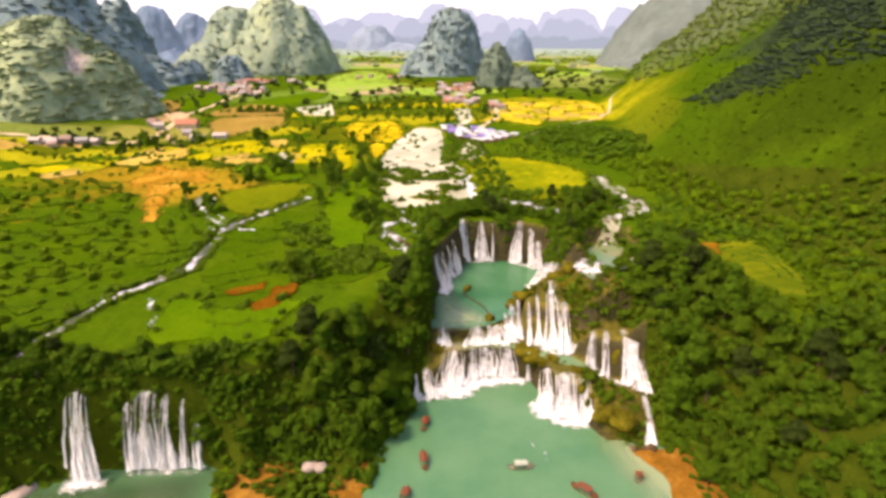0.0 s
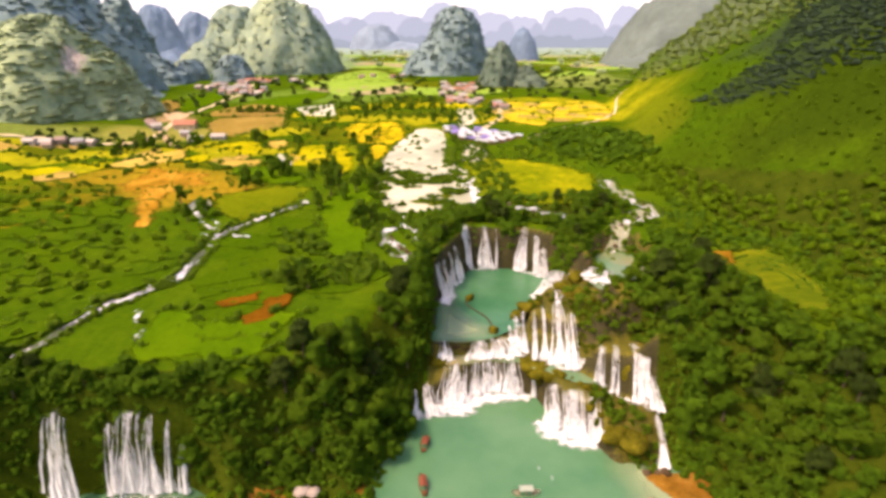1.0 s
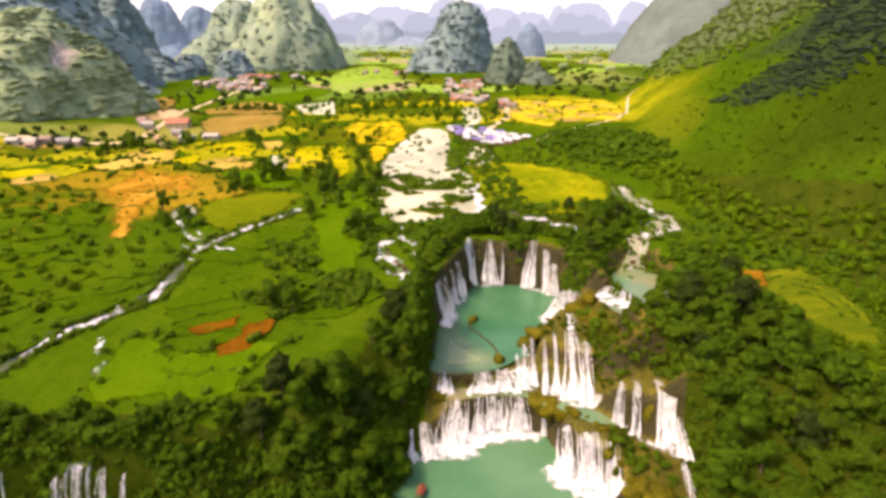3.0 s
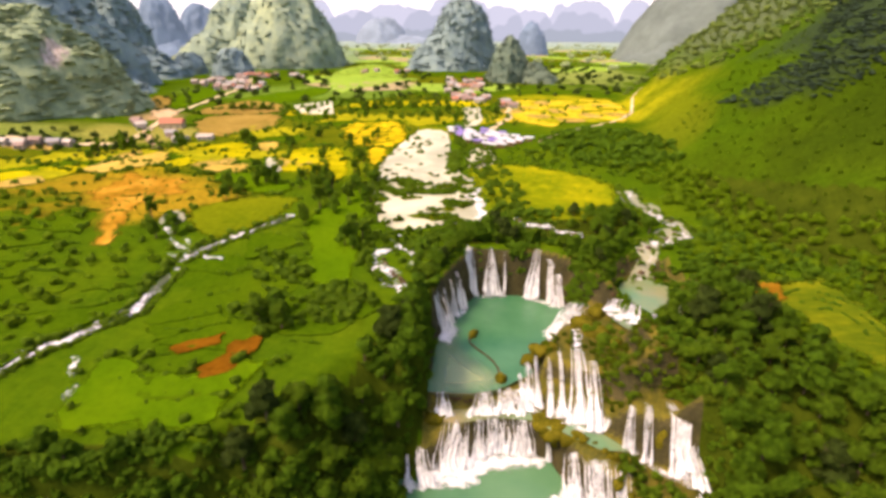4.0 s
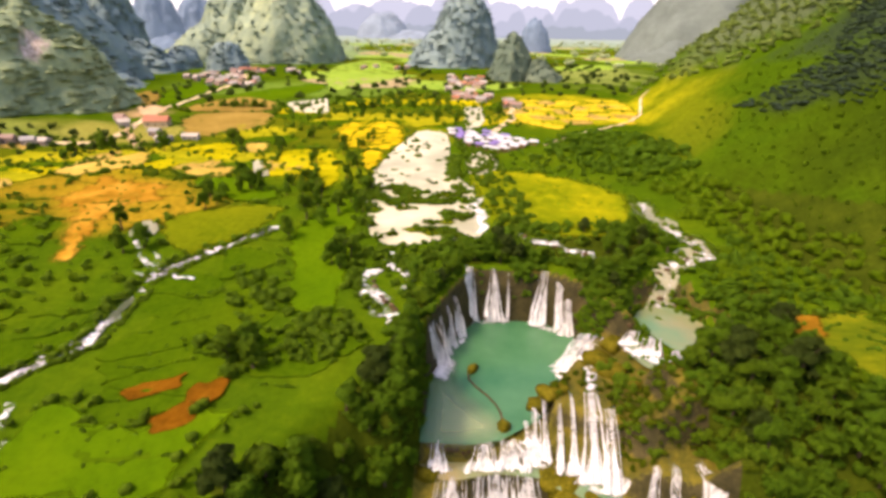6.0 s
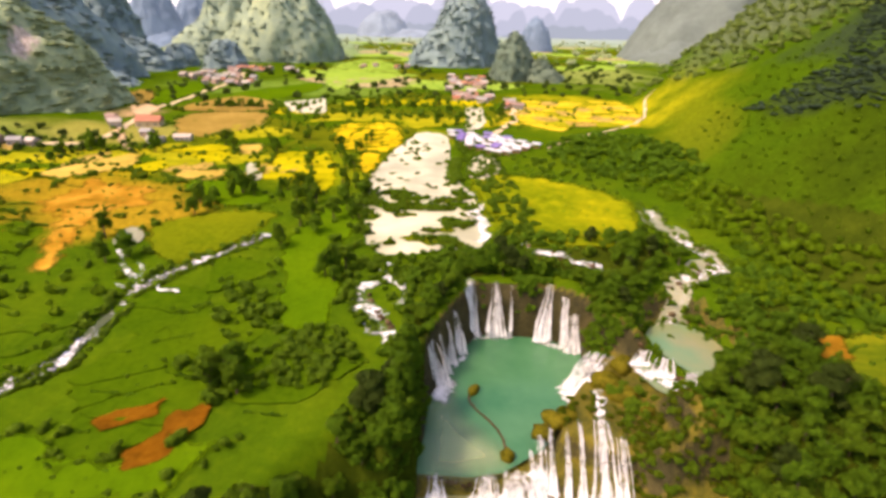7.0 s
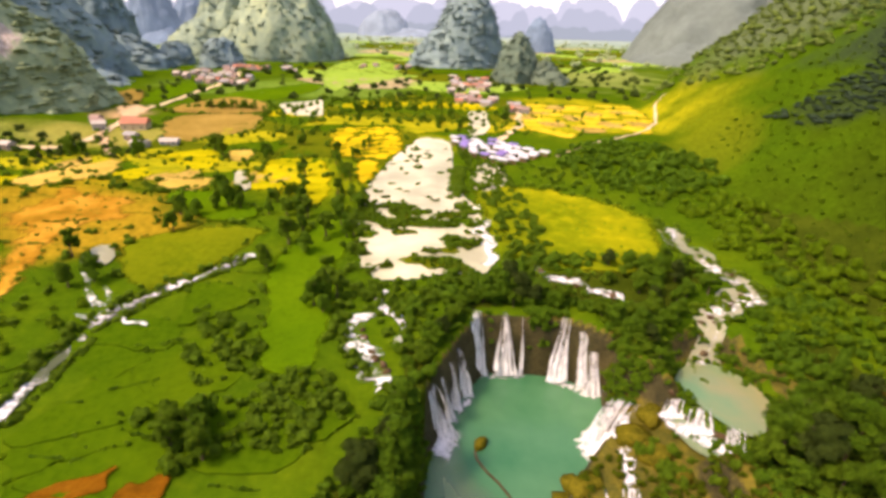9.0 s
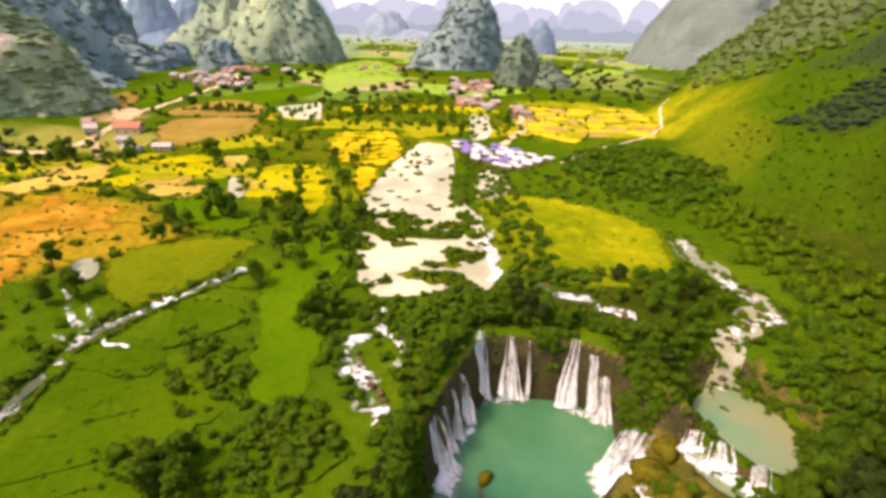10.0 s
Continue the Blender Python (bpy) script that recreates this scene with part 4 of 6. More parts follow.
HUMP = mountain("lower wooded hump beside the limestone tower", [(82, 930, 42, 55, 122, 1.7), (118, 915, 62, 52, 86, 1.2)], KARST_OLIVE, 46, 90, 7)
mountain("steep limestone tower in painted blue haze behind the mountains", [(-872, 1700, 78, 80, 216, 3.0), (-850, 1680, 130, 90, 112, 1.4)], KARST_BLUE_HAZE, 44, 80, 9)
mountain("limestone tower in painted blue haze far behind the village", [(-892, 2010, 92, 90, 212, 2.2)], KARST_BLUE_HAZE, 40, 80, 10)
mountain("massive limestone wall of towers in painted blue haze", [(-1120, 1720, 150, 140, 270, 2.2), (-1340, 1700, 190, 150, 330, 2.2)], KARST_BLUE_HAZE, 40, 80, 11)
mountain("small distant limestone cone", [(233, 1850, 58, 60, 156, 2.0)], KARST_BLUE_HAZE, 34, 70, 8)
mountain("hazy mountain beyond the valley on the hill side", [(640, 1560, 215, 200, 262, 2.0), (860, 1500, 280, 220, 390, 1.6), (560, 1450, 190, 150, 120, 1.2)], KARST_SIDE_HAZE, 52, 100, 13, 0.06)


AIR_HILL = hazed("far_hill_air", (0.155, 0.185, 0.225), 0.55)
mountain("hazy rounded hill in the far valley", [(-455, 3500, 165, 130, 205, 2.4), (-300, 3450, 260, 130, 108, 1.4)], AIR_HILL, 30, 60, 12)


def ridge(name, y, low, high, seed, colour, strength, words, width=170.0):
    """A far range of rounded tops, so distant that only its blue outline shows; the haze is painted as emission."""
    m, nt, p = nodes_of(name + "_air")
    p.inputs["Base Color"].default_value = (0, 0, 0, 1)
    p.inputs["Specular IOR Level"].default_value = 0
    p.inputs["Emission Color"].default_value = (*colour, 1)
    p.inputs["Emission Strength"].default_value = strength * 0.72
    rng = np.random.default_rng(seed)
    xs = np.linspace(-4200, 4200, 700)
    top = np.full(len(xs), low * 0.8)
    for c in np.arange(-4300, 4300, width * 0.55):
        c, w = c + rng.uniform(-0.4, 0.4) * width, width * rng.uniform(0.4, 1.3)
        h = low + (high - low) * rng.uniform(0, 1) ** 1.3
        top = np.maximum(top, h * np.clip(1 - np.abs((xs - c) / w) ** 2.4, 0, 1) ** 0.6)
    top = top + np.convolve(rng.normal(0, 11, len(xs) + 2), np.ones(3) / 3, "valid")
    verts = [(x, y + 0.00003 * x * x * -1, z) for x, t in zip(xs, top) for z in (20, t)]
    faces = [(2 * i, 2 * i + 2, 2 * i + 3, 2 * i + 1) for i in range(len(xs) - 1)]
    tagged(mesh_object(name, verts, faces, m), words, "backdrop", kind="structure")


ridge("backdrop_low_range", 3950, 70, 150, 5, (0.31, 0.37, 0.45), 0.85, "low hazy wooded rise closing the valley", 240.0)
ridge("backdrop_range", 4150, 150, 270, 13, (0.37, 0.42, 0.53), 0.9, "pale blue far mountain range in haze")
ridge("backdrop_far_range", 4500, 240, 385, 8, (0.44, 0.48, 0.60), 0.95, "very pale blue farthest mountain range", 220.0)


def sky_wall():
    """The bright hazy sky low over the horizon, behind the farthest range."""
    m, nt, p = nodes_of("white_haze")
    p.inputs["Base Color"].default_value = (0, 0, 0, 1)
    p.inputs["Specular IOR Level"].default_value = 0
    p.inputs["Emission Color"].default_value = (1.0, 0.98, 1.0, 1)
    p.inputs["Emission Strength"].default_value = 0.68
    verts, faces = [], []
    for i in range(41):
        a = radians(20 + 140 * i / 40)
        verts += [(4750 * math.cos(a), 4750 * math.sin(a), z) for z in (0, 1500)]
    faces = [(2 * i, 2 * i + 2, 2 * i + 3, 2 * i + 1) for i in range(40)]
    tagged(mesh_object("backdrop_sky", verts, faces, m), "white hazy sky over the horizon", "sky", kind="structure")


sky_wall()


# ---------------------------------------------------------------- waterfalls
def strand(name, row, material, parent, seed):
    """One stream of falling water, from lip (x, y, z, width) to foot (x, y, z, width): a thin sheet and ropes of white water before it."""
    lx, ly, lz, lw, bx, by, bz, bw = row
    rng = np.random.default_rng(seed)
    rows = 18
    v = np.linspace(-0.07, 1.0, rows)[:, None]
    pos = np.maximum(v, 0)
    out = pos ** 0.75
    w = lw + (bw - lw) * pos ** 0.8
    vs, fs, bs, count = [], [], [], 0
    ropes = [(0.0, 1.0, 0.0, 1.0, 9)]
    n = max(2, int(round((lw + bw) / 2 / 1.25)))
    for k in range(n):
        ropes.append(((k + 0.5) / n - 0.5 + rng.uniform(-0.4, 0.4) / n, rng.uniform(0.35, 1.3) / n, rng.uniform(0.2, 0.9), rng.uniform(0.86, 1.0), 5))
    for at, share, ahead, reach, cols in ropes:
        u = np.linspace(-0.5, 0.5, cols)[None, :]
        ph = rng.uniform(0, 6, 5)
        vv = pos * reach
        ledge = vv + 0.035 * np.sin(19 * vv + ph[4]) * pos
        swell = share * (0.5 + 0.7 * pos + 0.28 * np.sin(7 * vv + ph[0]) + 0.5 * smooth((pos - 0.82) / 0.18))
        x = lx + (bx - lx) * out + w * (at + 0.07 * np.sin(6 * vv + ph[1]) * pos + u * swell)
        y = ly + (by - ly) * out + np.where(v < 0, -v / 0.07 * 1.8, 0) - (0.25 - u * u) * 1.4 - ahead * (0.4 + pos) - 0.3 * np.sin(9 * u + 5 * vv + ph[2])
        z = lz - (rng.uniform(0, 0.07) * (lz - bz) if cols == 5 else 0) * (1 - pos) - (lz - bz) * ledge ** 1.2 + 0.15 + 0.2 * np.sin(8 * u + ph[3]) + 0 * x
        z = np.maximum(z, np.minimum(land(x, y) + 0.2 + 0.7 * (0.25 - u * u), lz + 0.2))
        vs.append(np.stack([x + 0 * z, y + 0 * z, z], -1).reshape(-1, 3))
        bs.append(((1 - np.abs(2 * u) ** 2.5) * np.where(v < 0, 0.35, 1) * (0.62 + 0.38 * smooth((pos - 0.35) / 0.65)) + 0 * z).ravel())
        k = np.arange(rows * cols).reshape(rows, cols)
        fs.append(np.stack([k[:-1, :-1], k[:-1, 1:], k[1:, 1:], k[1:, :-1]], -1).reshape(-1, 4) + count)
        count += rows * cols
    curtain = mesh_object("curtain", vs[0].tolist(), fs[0].tolist(), VEIL, parent, body=bs[0])
    for v_, f_, b_ in zip(vs[1:], fs[1:], bs[1:]):
        mesh_object(name, v_.tolist(), (f_ - f_.min()).tolist(), material, curtain, body=b_)
    return curtain


def waterfall(label, rows, foam, thin=()):
    root = tagged(new("waterfall"), label, "waterfall", "tiers of the falls")
    for n, row in enumerate(rows):
        strand("stream", row, VEIL if n in thin else FALL, root, n + int(abs(row[0]) * 10))
    for n, (outline, z) in enumerate(foam):
        ob = sheet("foam", rounded(outline, 0.4, 2, n), FOAM, lambda x, y, z=z: z + 0.12 + 0.25 * rough(x * 3, y * 3) ** 2, 0.8, fade=4.0)
        ob.parent = root
    return root


waterfall("upper waterfall in white strands down a dark overgrown cliff",
          [(7.2, 264, 40, 2.6, 8.6, 256.8, 18, 7.0), (17.0, 263.5, 39.5, 1.5, 18.4, 256.8, 18, 7.6), (23.2, 263.0, 38, 1.0, 23.4, 258.0, 18, 1.5),
           (38.6, 264, 39, 2.4, 34.6, 254.2, 18, 6.0), (41.6, 261.0, 36, 1.8, 43.2, 253.4, 18, 4.0), (45.8, 255, 31, 3.6, 45.6, 249.0, 18, 5.5)],
          [([(3, 258), (14, 258.5), (26, 258.5), (26, 255), (14, 253.5), (4, 253)], 18), ([(30, 256), (40, 256), (49, 250), (47, 245), (36, 251)], 18)], (2, 4))
waterfall("slanting white waterfall on the wooded side of the pool",
          [(-7.6, 231.5, 34, 6.2, -2.0, 226.8, 18, 8.0), (-3.6, 235.5, 33.5, 2.2, 0.4, 233.5, 18, 2.8), (-0.8, 241.5, 34, 2.4, 2.2, 238.5, 18, 3.4), (1.6, 248, 35, 2.6, 5.0, 245.5, 18, 4.0)],
          [([(-7, 231), (1, 233), (4, 226), (2, 217), (-6, 219)], 18), ([(0, 240), (6, 248), (9, 244), (3, 235)], 18)], (1,))
waterfall("short white cascade spilling from the pool lip",
          [(-2.2, 190.5, 18.1, 3.6, -1.5, 185.0, 12, 6.0), (11.5, 190.3, 18.1, 5.0, 11.3, 185.8, 12, 9.0), (19.5, 192.5, 18.1, 7.4, 19.5, 186.5, 12, 11.0), (25.2, 196, 18.4, 4, 25.5, 188.0, 12, 5)],
          [([(-6, 187), (-1, 188), (2, 183), (-4, 182)], 12), ([(6, 188), (27, 189), (28, 185.5), (15, 185), (5, 185)], 12)])
waterfall("wide lower waterfall like a white curtain",
          [(2.5, 183.5, 12.2, 9.0, 1.5, 174.0, 0, 12.0), (9.8, 184.6, 12.1, 3.5, 9.6, 178.8, 0, 4.5), (15.0, 185.6, 12.1, 7.6, 15.4, 181.2, 0, 9.0), (23.0, 185.2, 12.1, 7.2, 23.8, 180.4, 0, 9.0), (30.8, 181.5, 12.0, 1.8, 32.0, 178.6, 0, 2.2)],
          [([(-10, 176), (2, 180), (10, 183), (31, 182), (33, 176), (22, 173), (13, 171.5), (8, 166), (-4, 165)], 0)], (1, 4))
waterfall("small broken waterfall beside trees", [(-8.4, 174.5, 9, 4.6, -6.2, 167.0, 0, 5.6), (-12.4, 172, 8.6, 2.4, -11.6, 166.2, 0, 3.4)], [([(-14, 167), (-2, 170), (-3, 165.5), (-12, 164)], 0)], (1,))
waterfall("lower white waterfall below the mossy terrace", [(37.2, 171.5, 11.8, 6.0, 36.4, 160.8, 0.3, 8.6), (43.4, 168.5, 11.8, 7.6, 42.4, 155.4, 0.3, 9.6), (49.4, 167, 11.6, 4.4, 48.6, 153.6, 0.3, 5.2)],
          [([(30, 167), (40, 164), (53, 155), (50, 149), (38, 150), (29, 158)], 0)])
waterfall("broad cascade down a mossy rock step", [(23.6, 198, 20.5, 2.2, 24.2, 190.8, 13.8, 3.2), (26.4, 200.5, 23.5, 2.6, 26.6, 189.8, 13.4, 3.6), (29.4, 202, 25, 2.2, 29.0, 188.2, 13.0, 3.0), (33.6, 200.5, 26.2, 1.4, 33.0, 185.8, 12.4, 2.6), (37.4, 203, 26.8, 1.6, 36.4, 184.4, 12.4, 3.0), (43.6, 204.5, 27.2, 4.2, 41.4, 182.0, 12.4, 7.0), (47.8, 198, 26.4, 3.2, 46.2, 178.6, 12.4, 5.0)],
          [([(24, 191), (34, 187), (49, 179), (47, 175.5), (38, 178), (33, 182), (24, 187)], 12.2)], (0, 1, 2, 3))
waterfall("twin white waterfall among shrubs", [(55.8, 179, 23, 3.2, 53.8, 172.5, 8.5, 5.0), (60.3, 180, 23, 2.0, 59.2, 170.5, 7.6, 3.0), (67.0, 181, 23.2, 3.0, 68.0, 166.0, 7.8, 7.4), (70.4, 172, 17, 4.0, 71.5, 161.5, 7.4, 4.8), (70.8, 161, 7.6, 2.7, 68.4, 142.5, 0.3, 3.4)], [([(52, 173), (62, 172), (74, 164), (70, 160), (60, 166)], 7.5)], (0,))
waterfall("tall white waterfalls down a dark cliff", [(-111, 131.5, 30.5, 6.6, -112.4, 126.5, 0, 9.0), (-92.5, 135.5, 27.5, 7.0, -95.0, 130.6, 0, 10.4), (-98.6, 134.6, 24, 2.6, -99.2, 130.0, 0, 3.8), (-86.8, 136, 26, 2.6, -88.6, 131.6, 0, 5.2), (-82, 136, 24, 1.9, -83.6, 131.8, 0, 3.2), (-78.4, 135.5, 17, 2.5, -78.8, 131.0, 0, 3.2)],
          [([(-120, 127), (-106, 129), (-104, 123), (-118, 120)], 0), ([(-103, 131), (-76, 132), (-76, 129), (-101, 127)], 0)], (2, 3, 4))
waterfall("white cascade pouring into the side of the pool", [(50.5, 236.5, 27.2, 8.0, 41.8, 228.0, 18, 9.6), (49.8, 231, 27, 5.0, 42.6, 222.5, 18, 6.8)], [([(36, 230), (44, 236), (47, 228), (42, 218), (35, 220)], 18)])
waterfall("low white cascade below the side pond", [(66.5, 236.5, 30.2, 5.0, 61.5, 228.0, 28, 6.4), (70.5, 230, 30.2, 5.4, 66.0, 222.0, 28, 8.0), (76.5, 222.5, 30.2, 5.0, 72.5, 215, 28, 6.6)], [([(56, 229), (66, 226), (75, 217), (72, 211), (60, 219)], 28)])


# ---------------------------------------------------------------- trees
ICO_V, ICO_F = None, None
_bm = bmesh.new()
bmesh.ops.create_icosphere(_bm, subdivisions=2, radius=1.0)
ICO_V = np.array([v.co[:] for v in _bm.verts])
ICO_F = np.array([[v.index for v in f.verts] for f in _bm.faces])
_bm.free()
_bm = bmesh.new()
bmesh.ops.create_icosphere(_bm, subdivisions=1, radius=1.0)
LOW_V = np.array([v.co[:] for v in _bm.verts])
LOW_F = np.array([[v.index for v in f.verts] for f in _bm.faces])
_bm.free()


def crown_arrays(seed, radius, height, clumps, leaves, low=False, slim=1.0, leaf=(0.07, 0.18)):
    """Vertices and triangles of a crown: uneven clumps of foliage and loose sprays of leaves round them."""
    rng = np.random.default_rng(seed)
    base_v, base_f = (LOW_V, LOW_F) if low else (ICO_V, ICO_F)
    vs, fs, count = [], [], 0
    centres = []
    for k in range(clumps):
        a, r = rng.uniform(0, 6.283), radius * math.sqrt(rng.uniform(0, 1)) * 0.82
        h = height * rng.uniform(0.30, 0.92) * (1 - 0.35 * (r / radius) ** 2)
        if k == 0:
            r, h = 0, height * 0.6
        c = np.array([r * math.cos(a) * slim, r * math.sin(a) * slim, h])
        s = radius * rng.uniform(0.24, 0.46) * (1.6 if k == 0 else 1)
        centres.append((c, s))
        wob = 1 + 0.28 * np.sin(base_v @ rng.normal(0, 2.6, 3) + rng.uniform(0, 6)) + rng.normal(0, 0.15, len(base_v))
        v = base_v * wob[:, None] * s * np.array([slim, slim, 0.82 / slim ** 0.5]) + c
        vs.append(v)
        fs.append(base_f + count)
        count += len(v)
    for _ in range(leaves):
        c, s = centres[rng.integers(len(centres))]
        d = rng.normal(0, 1, 3)
        d[2] = abs(d[2]) * 0.9 - 0.15
        d /= np.linalg.norm(d)
        p = c + d * s * rng.uniform(0.95, 1.25) * np.array([slim, slim, 0.85])
        t = np.cross(d, rng.normal(0, 1, 3))
        t /= np.linalg.norm(t) + 1e-9
        b = np.cross(t, d) + d * rng.uniform(-0.4, 0.9)
        l = radius * rng.uniform(*leaf)
        vs.append(np.array([p - t * l * 0.6, p + b * l, p + t * l * 0.6, p - b * l * 0.7]))
        fs.append(np.array([[0, 1, 2], [0, 2, 3]]) + count)
        count += 4
    return np.concatenate(vs), np.concatenate(fs)


def fast_mesh(name, v, f, material):
    me = bpy.data.meshes.new(name)
    me.vertices.add(len(v))
    me.vertices.foreach_set("co", np.asarray(v, np.float32).ravel())
    me.loops.add(len(f) * 3)
    me.loops.foreach_set("vertex_index", np.asarray(f, np.int32).ravel())
    me.polygons.add(len(f))
    me.polygons.foreach_set("loop_start", np.arange(len(f), dtype=np.int32) * 3)
    me.polygons.foreach_set("loop_total", np.full(len(f), 3, np.int32))
    me.polygons.foreach_set("use_smooth", np.ones(len(f), bool))
    me.materials.append(material)
    me.update(calc_edges=True)
    me.validate()
    return me


def trunk_mesh(height, radius, seed):
    """A tapered trunk that forks into a few limbs."""
    rng = np.random.default_rng(seed)
    bm = bmesh.new()

    def limb(a, b, ra, rb):
        a, b = Vector(a), Vector(b)
        d = (b - a)
        m = Matrix.Translation((a + b) / 2) @ d.to_track_quat("Z", "Y").to_matrix().to_4x4()
        bmesh.ops.create_cone(bm, cap_ends=True, segments=7, radius1=ra, radius2=rb, depth=d.length, matrix=m)

    fork = (rng.uniform(-0.3, 0.3), rng.uniform(-0.3, 0.3), height * 0.45)
    limb((0, 0, -0.8), fork, radius, radius * 0.7)
    for k in range(4):
        a = k * 1.57 + rng.uniform(-0.5, 0.5)
        limb(fork, (math.cos(a) * height * 0.2, math.sin(a) * height * 0.2, height * rng.uniform(0.65, 0.85)), radius * 0.5, radius * 0.18)
    me = bpy.data.meshes.new("trunk")
    bm.to_mesh(me)
    bm.free()
    me.materials.append(BARK)
    return me


def tree_kind(seed, radius, height, clumps, leaves, material, slim=1.0):
    v, f = crown_arrays(seed, radius, height, clumps, leaves, True, slim)
    return fast_mesh("crown", v, f, material), trunk_mesh(height, 0.035 * height, seed), material


TALL = [tree_kind(100 + k, 4.6 + 0.5 * (k % 3), 11.0 + k % 4, 13, 920, (LEAF, LEAF_WOOD, LEAF_WOOD, LEAF_DARK)[k % 4]) for k in range(7)]
SLIM = [tree_kind(200 + k, 3.4, 8.5 + 0.7 * k, 7, 330, (LEAF_WOOD, LEAF)[k % 2], 0.85) for k in range(4)]


def plant(kind, x, y, scale, turn, label, group, sink=0.0):
    crown, trunk, _ = kind
    root = new("tree")
    root.matrix_basis = Matrix.LocRotScale((x, y, float(land(x, y)) - sink), Euler((0, 0, turn)), (scale, scale, scale * (0.9 + 0.2 * ((x * 7.3) % 1))))
    for name, me in (("crown", crown), ("trunk", trunk)):
        ob = new(name, me)
        ob.parent = root
    tagged(root, label, "tree", group)
    return root


def scattered(region, spacing, seed, keep_off=()):
    """Places inside a region, no two nearer than the spacing."""
    rng = np.random.default_rng(seed)
    p = np.array(region, float)
    lo, hi = p.min(0), p.max(0)
    n = int((hi - lo).prod() / spacing ** 2 * 5) + 20
    c = rng.uniform(lo, hi, (n, 2))
    ok = inside(c[:, 0], c[:, 1], region)
    for poly, gap in keep_off:
        ok &= outside_by(c[:, 0], c[:, 1], poly) > gap
    grid, out = {}, []
    for x, y in c[ok]:
        i, j = int(x // spacing), int(y // spacing)
        if any((x - a) ** 2 + (y - b) ** 2 < spacing ** 2 for di in (-1, 0, 1) for dj in (-1, 0, 1) for a, b in grid.get((i + di, j + dj), ())):
            continue
        grid.setdefault((i, j), []).append((x, y))
        out.append((x, y))
    return out


WET = [([(28, 296), (34, 296), (50, 284), (63, 282), (64, 268), (52, 264), (42, 268), (28, 282)], 1.5), ([(-33, 258), (-25, 258), (-13, 226), (-18, 222), (-31, 240)], 0.5), ([(-24, 262), (-15, 250), (-18, 244), (-23, 256)], 0.3), ([(96, 345), (104, 345), (104, 312), (116, 290), (112, 277), (99, 271), (88, 256), (84, 244), (76, 246), (78, 260), (86, 273), (102, 283), (94, 312)], 2.0), (LOWER, 1.0), (UPPER, 2.2), (POND, 3.0), (RIVER, 1.0), ([(-6, 187), (-17, 170), (-4, 176), (3, 182), (28, 182), (36, 168), (52, 146), (74, 140), (74, 182), (52, 200), (64, 222), (50, 240), (34, 204), (-6, 192)], 1.0)]
GAPS = [([(108, 226), (114, 238), (132, 240), (150, 238), (150, 195), (142, 164), (123, 162), (109, 184)], 1.5)] + [(poly, 1.5) for poly in (FIELDS[12][0], FIELDS[13][0], FIELDS[14][0], FIELDS[15][0])]

NEAR_WOODS = [
    ([(-68, 133), (-50, 135), (-30, 134), (-24, 138), (-15, 158), (-18, 172), (-8, 192), (-8, 214), (-14, 212), (-23, 192), (-31, 173), (-46, 162), (-52, 148), (-57, 137)], 5.6, "broad leafy tree in the dense wood beside the falls"),
    ([(-190, 126), (-132, 130), (-112, 136), (-84, 139), (-70, 130), (-60, 134), (-66, 141), (-82, 146), (-100, 144), (-122, 144), (-150, 156), (-190, 158)], 5.8, "leafy tree on top of the cliff"),
    ([(76, 122), (80, 142), (76, 165), (76, 186), (70, 206), (92, 214), (97, 240), (108, 236), (114, 200), (118, 168), (150, 150), (170, 120)], 6.2, "broad leafy tree on the steep wooded bank"),
    ([(-16, 222), (-10, 236), (-4, 252), (4, 266), (10, 282), (34, 281), (36, 276), (48, 272), (62, 262), (66, 240), (58, 240), (52, 254), (44, 266), (24, 266), (6, 266)], 4.2, "leafy tree overhanging the upper falls"),
    ([(52, 280), (60, 300), (84, 300), (98, 285), (84, 270), (72, 258), (60, 266)], 6.0, "leafy tree between the two streams"),
]
serial = 0
rng_t = np.random.default_rng(77)
for region, gap, words in NEAR_WOODS:
    for x, y in scattered(region, gap, 40 + serial, WET + GAPS):
        plant(TALL[serial % len(TALL)], x, y, rng_t.uniform(0.65, 1.1) * (0.74 if "upper" in words or "streams" in words else 0.68 if "cliff" in words else 1.0), rng_t.uniform(0, 6.28), words, "trees of the woods by the falls")
        serial += 1

ROWS = [  # slim trees of the valley: places
    [(-132, 339), (-126, 374), (-123, 370), (-93, 358), (-83, 370), (-87, 366), (-72, 337), (-76, 345), (-43, 266), (-50, 360), (-48, 352), (-67, 404), (-64, 398)],
    [(-165, 459), (-212, 448), (-258, 446), (-257, 415), (-68, 444), (-64, 464), (-126, 444), (-81, 450), (-110, 470), (-91, 403), (-52, 330), (-47, 318), (-110, 352)],
    [(-229, 594), (-218, 595), (-207, 596), (-198, 597), (-190, 597), (-95, 604), (-86, 612), (-80, 624), (-63, 626), (-45, 627), (-21, 629), (-9, 593), (0, 546), (-18, 554), (43, 615), (40, 590), (-86, 555)]]
for row in ROWS:
    for x, y in row:
        for dx, dy in ((0, 0), (2.6, 1.5)):
            plant(SLIM[serial % 4], x + dx, y + dy, rng_t.uniform(0.8, 1.15), rng_t.uniform(0, 6.28), "slim dark tree standing among the fields", "trees among the fields")
            serial += 1


